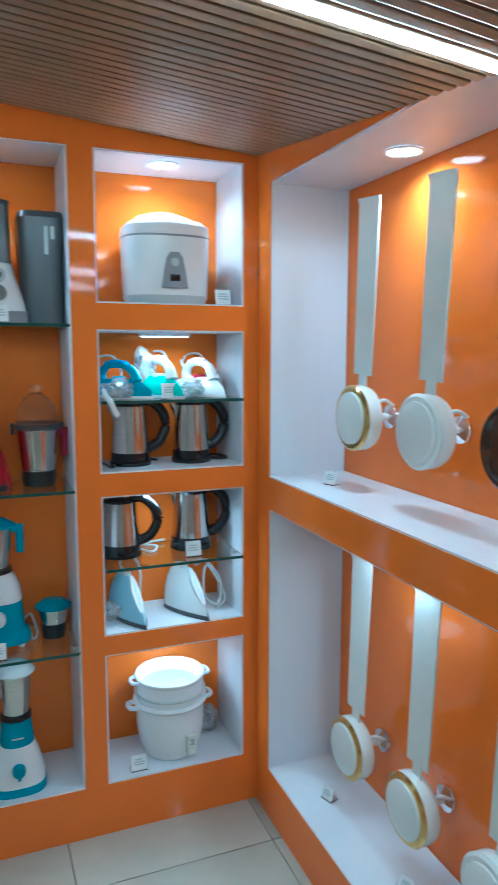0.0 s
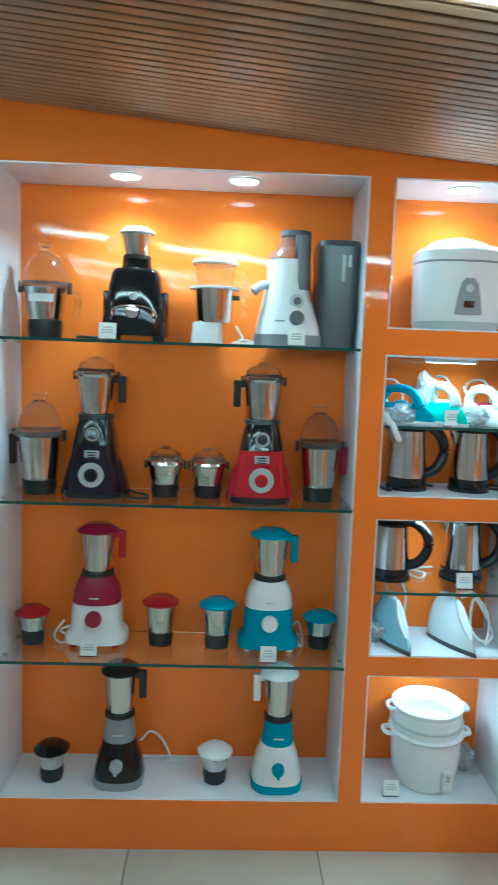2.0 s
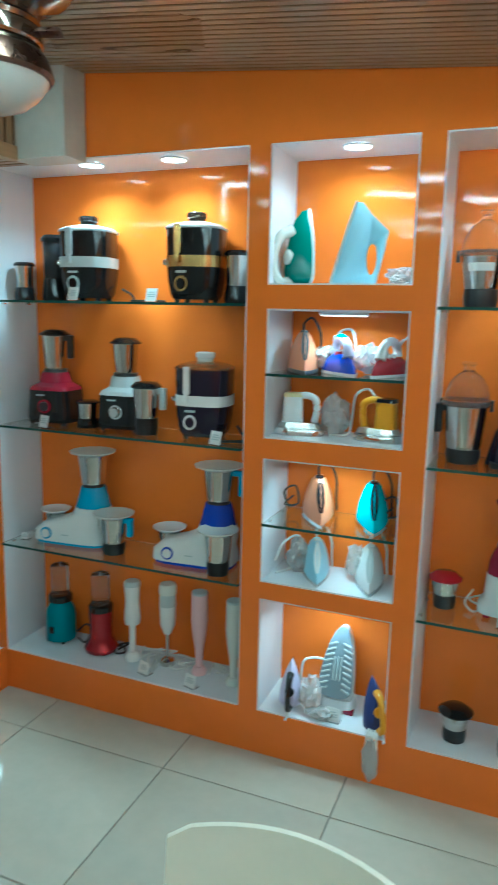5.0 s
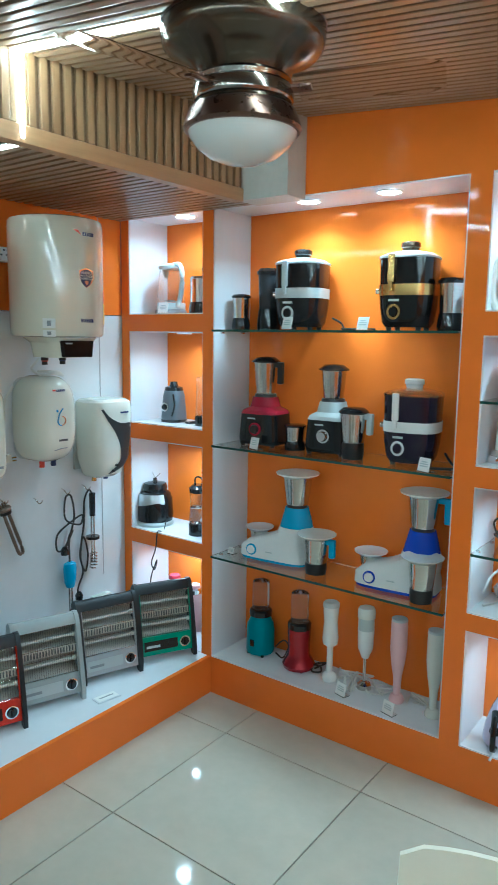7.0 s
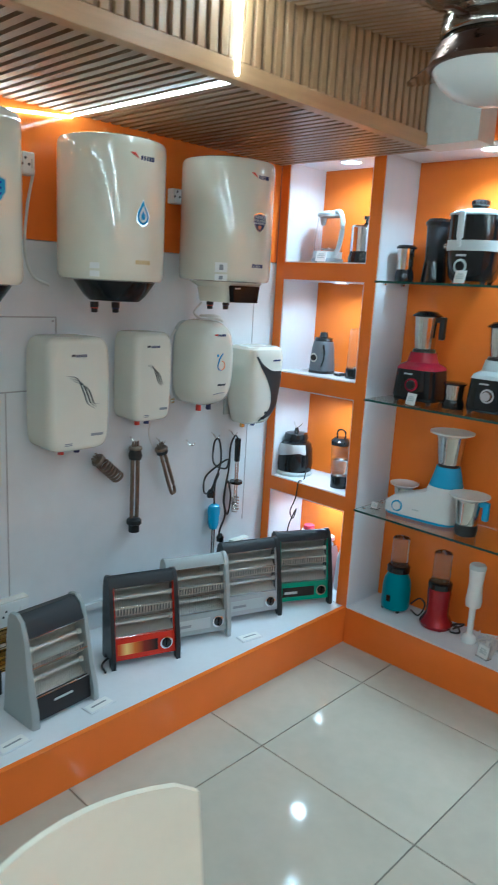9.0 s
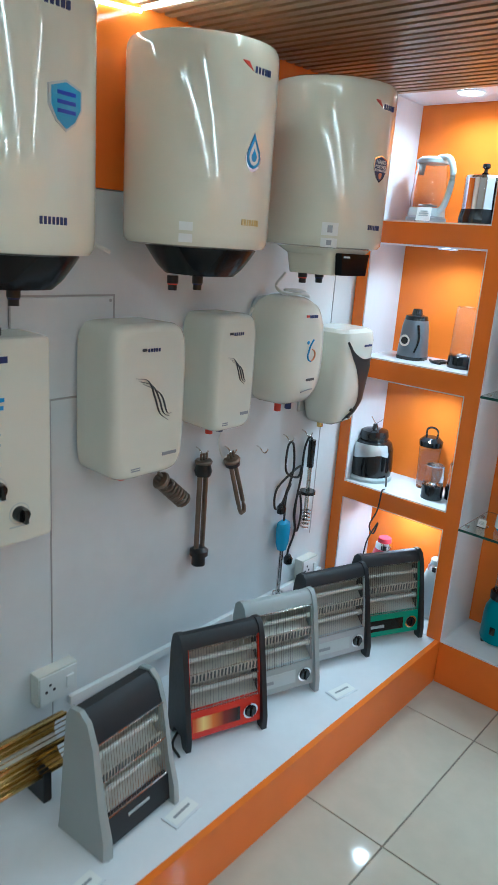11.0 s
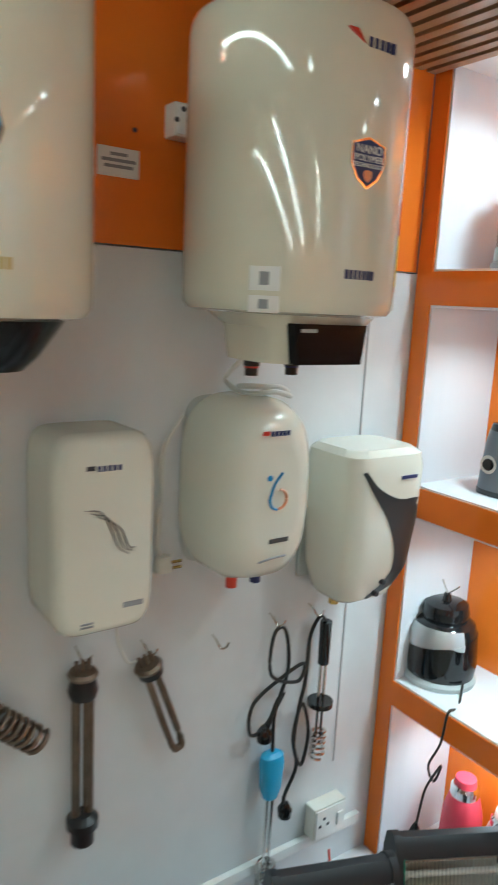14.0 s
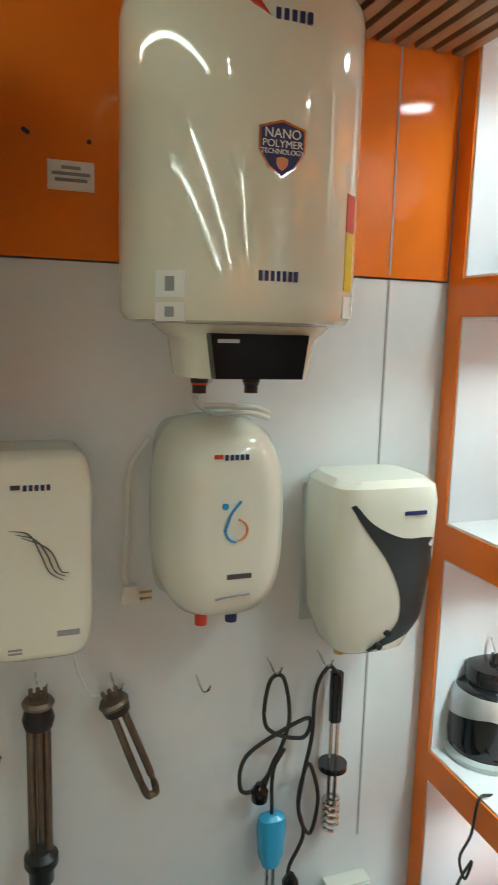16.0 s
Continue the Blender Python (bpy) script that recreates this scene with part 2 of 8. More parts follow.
part("top_band", box(B(), (-2.776, 0, TOP), (1.3, DEPTH - 0.002, 2.6)), ORANGE, shelf_wall, smooth=False)
NICHES = []


def niche(x0, x1, z0, z1):
    """White lining boards of an opening."""
    t, y0, y1 = 0.005, 0.004, DEPTH - 0.001
    part("lining_board", box(B(), (x0, y0, z0), (x0 + t, y1, z1)), WHITE, shelf_wall, smooth=False)
    part("lining_board", box(B(), (x1 - t, y0, z0), (x1, y1, z1)), WHITE, shelf_wall, smooth=False)
    part("lining_board", box(B(), (x0 + t, y0, z1 - t), (x1 - t, y1, z1)), WHITE, shelf_wall, smooth=False)
    part("lining_board", box(B(), (x0 + t, y0, z0), (x1 - t, y1, z0 + t)), LEDGE, shelf_wall, smooth=False)
    NICHES.append((x0, x1, z0, z1))


COLS = {"n": (-2.731, -2.292), "c1": (-1.12, -0.66), "c2": (0.55, 1.004)}
for key, (x0, x1) in COLS.items():
    if key == "n":
        levels = [(PL, 0.604), (0.668, 1.098), (1.168, 1.585), (1.658, TOP)]
    else:
        levels = [(PL, 0.591), (0.651, 1.087), (1.155, 1.580), (1.655, TOP)]
    for z0, z1 in levels:
        niche(x0, x1, z0, z1)
    for (za, zb), (zc, zd) in zip(levels, levels[1:]):
        part("rail", box(B(), (x0, 0, zb), (x1, DEPTH - 0.002, zc)), ORANGE, shelf_wall, smooth=False)
for x0, x1 in ((-2.238, -1.19), (-0.588, 0.479)):
    niche(x0, x1, PL, TOP)


def glass_shelf(x0, x1, z):
    g = thing("glass_shelf", pose((x0 + x1) / 2, 0, z), "clear glass shelf with a dark green edge", "shelf", "glass shelves")
    w = (x1 - x0) / 2 - 0.006
    p = part("pane", box(B(), (-w, -0.012, -0.008), (w, DEPTH - 0.003, 0)), GLASS, g, smooth=False)
    p.visible_shadow = False
    part("front_edge", box(B(), (-w, -0.0145, -0.0085), (w, -0.0122, 0.0005), 0.0008), GLASSEDGE, g, "dark green polished edge")
    for sx in (-1, 1):
        for y in (0.05, 0.19):
            part("bracket", box(B(), (sx * w - 0.012 * (sx > 0), y - 0.008, -0.016), (sx * w + 0.012 * (sx < 0), y + 0.008, -0.0085), 0.002), STEEL, g, "small metal shelf support")
    return g


STEEL = mat("brushed_steel", (0.66, 0.65, 0.62), 0.13, 1.0, scale=14, vary=0.10, stretch=(1, 1, 12), bump=0.02, bump_scale=120)
SHELF = (1.594, 1.114, 0.632)
for z in SHELF:
    glass_shelf(-2.238, -1.19, z)
    glass_shelf(-0.588, 0.479, z - (0.012 if z < 0.7 else 0))
for x0, x1 in (COLS["c1"], COLS["c2"]):
    glass_shelf(x0, x1, 1.372)
    glass_shelf(x0, x1, 0.864)

# the ledge along the white wall
ledge = thing("wall_ledge", pose(0, 0, 0), "low orange-fronted plinth with a glossy white top", "ledge", kind="structure")
part("front", box(B(), (-2.256, YS, 0), (-2.238, -0.002, PL - 0.002)), ORANGE, ledge, smooth=False)
part("top", box(B(), (XW + 0.001, YS, PL - 0.018), (-2.2565, -0.002, PL + 0.004)), LEDGE, ledge, smooth=False)
part("edge_strip", box(B(), (-2.2563, YS, PL - 0.0018), (-2.2375, -0.002, PL + 0.004)), ORANGE, ledge, smooth=False)

# the fan wall
fan_wall = thing("fan_display_wall", pose(0, 0, 0), "built-in glossy orange display wall with two long white-lined niches", "shelving", kind="structure")
YN = -0.096
part("upright", box(B(), (XE, YN, 0), (1.313, -0.002, 2.6)), ORANGE, fan_wall, smooth=False)
part("plinth", box(B(), (XE, YS, 0), (1.313, YN, 0.163)), ORANGE, fan_wall, smooth=False)
part("rail", box(B(), (XE, YS, 1.031), (1.313, YN, 1.131)), ORANGE, fan_wall, smooth=False)
part("top_band", box(B(), (XE, YS, 2.012), (1.313, YN, 2.6)), ORANGE, fan_wall, smooth=False)
for z0, z1 in ((0.163, 1.031), (1.131, 2.012)):
    part("lining_board", box(B(), (XE + 0.004, YN - 0.005, z0), (1.312, YN, z1)), WHITE, fan_wall, smooth=False)
    part("lining_board", box(B(), (XE + 0.002, YS, z0), (1.312, YN - 0.005, z0 + 0.005)), LEDGE, fan_wall, smooth=False)
    part("lining_board", box(B(), (XE + 0.004, YS, z1 - 0.005), (1.312, YN - 0.005, z1)), WHITE, fan_wall, smooth=False)

# slatted ceiling: backing and slats in one mesh each
bm = B()
for i, y in enumerate(np.arange(-0.008, YS, -0.04)):
    ya, yb = y, y - 0.024
    xs = np.linspace(-1.995, 1.049, 3)
    secs = []
    for x in xs:
        z = ceil_z(x, y)
        secs.append([Vector((x, ya, z + 0.022)), Vector((x, ya, z + 0.001)), Vector((x, ya - 0.003, z)), Vector((x, yb + 0.003, z)), Vector((x, yb, z + 0.001)), Vector((x, yb, z + 0.022))])
    loft(bm, secs)
tagged(part("ceiling", bm, WOOD, smooth=False), "sloping ceiling of narrow brown wood slats", "ceiling", "", "structure")
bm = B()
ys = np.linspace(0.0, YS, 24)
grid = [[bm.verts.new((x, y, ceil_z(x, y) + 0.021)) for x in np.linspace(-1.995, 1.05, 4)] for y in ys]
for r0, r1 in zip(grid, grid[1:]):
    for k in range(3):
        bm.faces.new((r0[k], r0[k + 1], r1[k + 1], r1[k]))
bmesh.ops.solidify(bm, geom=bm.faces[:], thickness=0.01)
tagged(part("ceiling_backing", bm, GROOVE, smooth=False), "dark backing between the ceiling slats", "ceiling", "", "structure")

# lowered slatted soffit above the white wall
SOF = 2.068
bm = B()
for y in np.arange(-0.006, YS, -0.04):
    box(bm, (XW + 0.006, y - 0.024, SOF), (-2.03, y, SOF + 0.012))
soffit = tagged(part("ceiling_soffit", bm, WOOD, smooth=False), "lowered slatted wood soffit", "ceiling", "", "structure")
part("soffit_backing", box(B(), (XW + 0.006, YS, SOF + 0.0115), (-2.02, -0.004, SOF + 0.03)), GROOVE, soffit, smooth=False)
part("edge_trim", box(B(), (-2.03, YS, SOF - 0.012), (-1.99, -0.125, SOF + 0.035), 0.003), WOODT, soffit, "light wood edge trim")
part("fascia_backing", box(B(), (-2.02, YS, SOF + 0.035), (-2.004, -0.004, 2.5)), GROOVEV, soffit, smooth=False)
for ya, yb in ((-1.0645, -1.0545), (-1.1065, -1.0865)):
    part("slat", box(B(), (-2.0035, ya, SOF + 0.036), (-1.992, yb, 2.45), 0.002), WOODV, soffit, smooth=False)
sl = box(B(), (-2.0035, -0.012, SOF + 0.036), (-1.992, 0.012, 2.45), 0.002)
first = None
for i, y in enumerate(np.arange(-0.16, -3.4, -0.04)):
    if abs(y + 1.075) < 0.022:
        continue
    if first is None:
        first = part("slat", sl, WOODV, soffit, smooth=False, at=pose(0, y, 0))
    else:
        o = new("slat", first.data)
        o.parent, o.matrix_basis = soffit, pose(0, y, 0)
setting("pillar_boxing", (-2.018, -0.122, 2.062), (-1.80, -0.002, 2.45), BEIGE, "beige boxed-in beam end at the ceiling", "beam", 0.003)

# floor tiles
tile = None
for i in range(-3, 6):
    for j in range(-8, 1):
        x0, y0 = -1.98 + 0.6 * i - 0.3 + 0.3, -0.215 + 0.6 * j
        if x0 > 1.5 or y0 < YS - 0.6 or x0 < -3.2:
            continue
        if tile is None:
            tile = part("tile", box(B(), (0.0022, 0.0022, -0.01), (0.5978, 0.5978, 0), 0.0012), TILE, floor, smooth=False, at=pose(x0, y0, 0))
        else:
            o = new("tile", tile.data)
            o.parent, o.matrix_basis = floor, pose(x0, y0, 0)


# ---- lights of the place ----
def lamp(name, m, power, size, color=(0.86, 0.93, 1.0), shape="DISK", spread=150, size_y=None):
    d = bpy.data.lights.new(name, "AREA")
    d.energy, d.size, d.color, d.shape, d.spread = power, size, color, shape, radians(spread)
    if size_y:
        d.size_y = size_y
    o = new(name, d)
    o.matrix_basis = m
    return o


def downlight(x, y, z, r=0.04, power=2.8, color=(0.86, 0.93, 1.0), group="niche downlights", spread=150):
    d = thing("downlight", pose(x, y, z), "round recessed white LED downlight, lit", "light", group)
    part("ring", lathe(B(), [(r, -0.001), (r * 1.22, -0.001), (r * 1.3, -0.004), (r * 1.1, -0.006), (r, -0.003), (r, -0.001)], 28), TRIM, d)
    part("lens", lathe(B(), [(0, -0.0025), (r, -0.0025), (r, -0.001), (0, -0.001)], 24), PUCK, d, "glowing white lens")
    lamp("downlight_lamp", pose(x, y, z - 0.008), power, r * 1.8, color, spread=spread)


def tube_light(x, y, z, ln, power, rz=0):
    t = thing("tube_light", pose(x, y, z, 0, 0, rz), "slim white LED tube light under the niche top, lit", "light", "tube lights")
    part("housing", box(B(), (-ln / 2, -0.012, -0.012), (ln / 2, 0.012, -0.0005), 0.002), TRIM, t)
    part("tube", box(B(), (-ln / 2 + 0.006, -0.005, -0.0145), (ln / 2 - 0.006, 0.005, -0.012), 0.001), TUBE, t, "glowing white tube")
    lamp("tube_lamp", pose(x, y, z - 0.018, 0, 0, rz), power, ln * 0.9, (0.86, 0.93, 1.0), "RECTANGLE", 160, 0.02)


for x in (-1.846, -1.512):
    downlight(x, 0.095, TOP - 0.005, power=2.7, spread=130)
for x in (-0.23, 0.12):
    downlight(x, 0.095, TOP - 0.005, power=2.7, spread=130)
for key, (x0, x1) in COLS.items():
    c = (x0 + x1) / 2
    downlight({"n": -2.47, "c1": -0.867, "c2": 0.775}[key], 0.09, TOP - 0.005, power=2.0)
    if key == "n":
        for z in (1.580, 1.093):
            downlight(-2.47, 0.085, z, r=0.027, power=1.5)
        tube_light(c, 0.17, 0.599, 0.16, 1.2)
    else:
        for z in (1.575, 1.082, 0.586):
            tube_light(c, 0.10, z, 0.16, 0.95)
for y in (-0.53, -1.45, -2.35):
    downlight(1.22, y, 2.007)
for y in (-0.6, -1.5, -2.4):
    tube_light(1.16, y, 1.026, 0.3, 1.2, 90)


def strip(name, pts, w, glow=None):
    t = thing(name, pose(0, 0, 0), "recessed linear LED strip glowing white", "light", "LED strips")
    bm = B()
    for a, b in zip(pts, pts[1:]):
        sweep(bm, [a, b], w / 2, 4, curve=False)
    part("diffuser", bm, glow or LED, t, smooth=False)
    return t


ZC = lambda x, y: ceil_z(x, y)
YL = -1.09
strip("led_strip", [(XE - 0.002, YL, ZC(XE, YL) - 0.001), (-1.99, YL, ZC(-1.99, YL) - 0.001)], 0.018)
strip("led_strip", [(-1.992, -1.075, 2.272), (-1.992, -1.075, SOF + 0.0)], 0.015)
strip("led_strip", [(-2.04, -1.05, SOF - 0.001), (XW + 0.012, -1.06, SOF - 0.001)], 0.013, LEDSOFT)
strip("led_strip", [(XW + 0.008, -1.065, SOF - 0.01), (XW + 0.008, -1.6, SOF - 0.06)], 0.008, LEDSOFT)
strip("led_strip", [(XE - 0.002, -2.1, 1.946), (-1.99, -2.1, 2.258)], 0.018)
strip("led_strip", [(-2.04, -2.1, SOF - 0.001), (XW + 0.012, -2.1, SOF - 0.001)], 0.018, LEDSOFT)
strip("led_strip", [(XE - 0.002, -2.9, 1.946), (-1.99, -2.9, 2.258)], 0.018)

# ---- materials of the goods ----
def plastic(name, c, rough=0.25, vary=0.03):
    return mat(name, c, rough, scale=10, vary=vary, bump=0.01, bump_scale=200)


BLACK = plastic("black_plastic", (0.010, 0.010, 0.011), 0.07)
SOFTBLACK = plastic("soft_black_plastic", (0.014, 0.014, 0.015), 0.3)
PURPLE = plastic("purple_black_plastic", (0.012, 0.008, 0.023), 0.08)
CAPBLACK = plastic("deep_black_plastic", (0.008, 0.008, 0.009), 0.16)
CAPBLACK.node_tree.nodes["Principled BSDF"].inputs["Specular IOR Level"].default_value = 0.2
RED = plastic("red_plastic", (0.38, 0.009, 0.02), 0.12)
PINKRED = plastic("crimson_plastic", (0.33, 0.010, 0.035), 0.15)
MAROON = plastic("maroon_plastic", (0.25, 0.008, 0.04), 0.12)
TEAL = plastic("teal_plastic", (0.0, 0.27, 0.38), 0.25)
TEALGREEN = plastic("teal_green_plastic", (0.0, 0.21, 0.27), 0.3)
CYAN = plastic("light_blue_plastic", (0.06, 0.36, 0.62), 0.25)
BLUE = plastic("royal_blue_plastic", (0.01, 0.05, 0.45), 0.25)
IVORY = plastic("ivory_plastic", (0.70, 0.69, 0.63), 0.25)
PWHITE = plastic("white_plastic", (0.78, 0.78, 0.77), 0.22)
PINK = plastic("pale_pink_plastic", (0.75, 0.47, 0.48), 0.3)
GREY = plastic("mid_grey_plastic", (0.27, 0.28, 0.30), 0.3)
LGREY = plastic("light_grey_plastic", (0.48, 0.52, 0.52), 0.3)
DGREY = plastic("dark_grey_plastic", (0.07, 0.075, 0.08), 0.3)
PALEBLUE = plastic("pale_blue_plastic", (0.38, 0.62, 0.74), 0.3)
GREEN = plastic("bottle_green_plastic", (0.02, 0.16, 0.12), 0.2)
MINT = plastic("mint_green_plastic", (0.03, 0.55, 0.42), 0.25)
AQUA = plastic("turquoise_plastic", (0.02, 0.48, 0.55), 0.25)
YELLOW = plastic("amber_plastic", (0.75, 0.33, 0.01), 0.3)
CREAM = plastic("pale_yellow_plastic", (0.75, 0.68, 0.36), 0.3)
SALMON = plastic("peach_plastic", (0.75, 0.30, 0.15), 0.3)
LILAC = plastic("lilac_plastic", (0.55, 0.50, 0.66), 0.3)
HEATGREEN = plastic("heater_green_plastic", (0.02, 0.30, 0.18), 0.3)
CHROME = mat("chrome", (0.80, 0.80, 0.80), 0.08, 1.0, vary=0.03)
GOLD = mat("satin_gold", (0.55, 0.36, 0.13), 0.25, 1.0, vary=0.08)
BRASS = mat("brass", (0.72, 0.50, 0.18), 0.2, 1.0, vary=0.1)
RODMETAL = mat("tarnished_copper_tube", (0.23, 0.18, 0.14), 0.42, 1.0, scale=20, vary=0.3)
BRONZE = mat("bronze_enamel", (0.11, 0.085, 0.062), 0.2, 0.85, vary=0.1)
COPPER = mat("copper_ring", (0.17, 0.105, 0.08), 0.28, 1.0, vary=0.1)
REFLECTOR = mat("satin_reflector", (0.58, 0.54, 0.47), 0.36, 0.3, scale=14, vary=0.12, stretch=(0.3, 1, 1))
QUARTZ = mat("quartz_tube", (0.66, 0.65, 0.62), 0.14, vary=0.02, coat=0.5)
CLEAR = mat("clear_plastic", (0.97, 0.98, 0.98), 0.03, vary=0.0, trans=0.985, ior=1.16, coat=0.3)
SMOKE = mat("smoked_plastic", (0.45, 0.45, 0.47), 0.06, vary=0.0, trans=0.9, ior=1.12, coat=0.7)
SMOKEJAR = mat("smoked_jar", (0.10, 0.10, 0.11), 0.08, vary=0.0, trans=0.6, ior=1.1, coat=0.6)
SLATE = plastic("slate_plastic", (0.13, 0.14, 0.16), 0.3)
SATIN = mat("satin_silver", (0.55, 0.56, 0.57), 0.32, 0.7, vary=0.05)
BAG = mat("plastic_bag", (0.95, 0.96, 0.97), 0.16, vary=0.03, trans=0.72, ior=1.1, bump=0.9, bump_scale=45, coat=0.8)
OPAL = mat("opal_glass", (0.72, 0.73, 0.70), 0.2, vary=0.02, coat=0.4)
GEYSER = mat("cream_enamel", (0.74, 0.72, 0.60), 0.05, scale=3, vary=0.02, coat=0.6)
HEATWHITE = mat("warm_white_abs", (0.74, 0.73, 0.64), 0.18, scale=3, vary=0.02, coat=0.3)
PAPER = mat("printed_card", (0.80, 0.80, 0.78), 0.5, vary=0.03)
INK = plastic("dark_print", (0.03, 0.03, 0.04), 0.5)
NAVY = plastic("navy_print", (0.02, 0.03, 0.12), 0.4)
REDINK = plastic("red_print", (0.6, 0.05, 0.03), 0.4)
YELLOWINK = plastic("yellow_print", (0.8, 0.6, 0.05), 0.4)
PALEGOLD = plastic("pale_gold_print", (0.55, 0.43, 0.17), 0.35)
BLUEINK = plastic("blue_print", (0.03, 0.27, 0.60), 0.4)
CABLEW = plastic("white_cable", (0.68, 0.68, 0.65), 0.4)
CABLEB = plastic("black_cable", (0.015, 0.015, 0.015), 0.4)
SOLE = mat("grey_soleplate", (0.30, 0.36, 0.41), 0.3, 0.35, vary=0.08)


# ---- small building blocks ----
def disc_y(r, depth, at, seg=24, dome=0.0):
    """A round button that faces -y."""
    prof = [(r, 0), (r, depth * 0.7), (r * 0.9, depth), (0, depth + dome)]
    return lathe(B(), prof, seg, m=pose(*at, 90, 0, 0))


def ring_y(r0, r1, depth, at, seg=28):
    return lathe(B(), [(r0, 0), (r1, 0), (r1, depth), (r0, depth), (r0, 0)], seg, m=pose(*at, 90, 0, 0))


def bars(parent, at, w, rows, h=0.004, material=None, m=None, name="print"):
    """Plain bars in place of small print, on a face that looks to -y; rows are shares of the width w."""
    bm = B()
    for k, share in enumerate(rows):
        z = at[2] - k * h * 1.9
        box(bm, (at[0] - w * share / 2, at[1] - 0.0012, z - h / 2), (at[0] + w * share / 2, at[1] + 0.001, z + h / 2), m=m)
    return part(name, bm, material or INK, parent, smooth=False)


def cord(name, pts, r, material, label, category="cable", parent=None):
    bm = sweep(B(), pts, r, 8)
    if parent is not None:
        return part(name, bm, material, parent)
    return tagged(part(name, bm, material), label, category)


def price_tag(x, y, z, rz=0, s=1.0):
    t = thing("price_tag", pose(x, y, z, 0, 0, rz), "small white price card in a clear acrylic stand", "price tag", "price tags")
    card = part("card", box(B(), (-0.025 * s, -0.001, 0.003), (0.025 * s, 0.001, 0.05 * s), m=pose(0, 0, 0, -14, 0, 0)), PAPER, t, smooth=False)
    bars(t, (0, -0.0012, 0.036 * s), 0.036 * s, (0.7, 0.95, 0.9), 0.004 * s, LGREY, m=pose(0, 0, 0, -14, 0, 0))
    part("stand", box(B(), (-0.027 * s, -0.004, 0), (0.027 * s, 0.03, 0.003), 0.0008), CLEAR, t)
    return t


def flat_tag(x, y, z, rz):
    t = thing("price_tag", pose(x, y, z, 0, 0, rz), "small white price card lying flat on the ledge", "price tag", "price tags on the ledge")
    part("holder", box(B(), (-0.05, -0.026, 0), (0.05, 0.026, 0.004), 0.001), LEDGE, t)
    part("card", box(B(), (-0.044, -0.02, 0.0042), (0.044, 0.02, 0.005)), PAPER, t, smooth=False)
    part("print", box(B(), (-0.03, -0.003, 0.0052), (0.03, 0.004, 0.0056)), GREY, t, smooth=False)


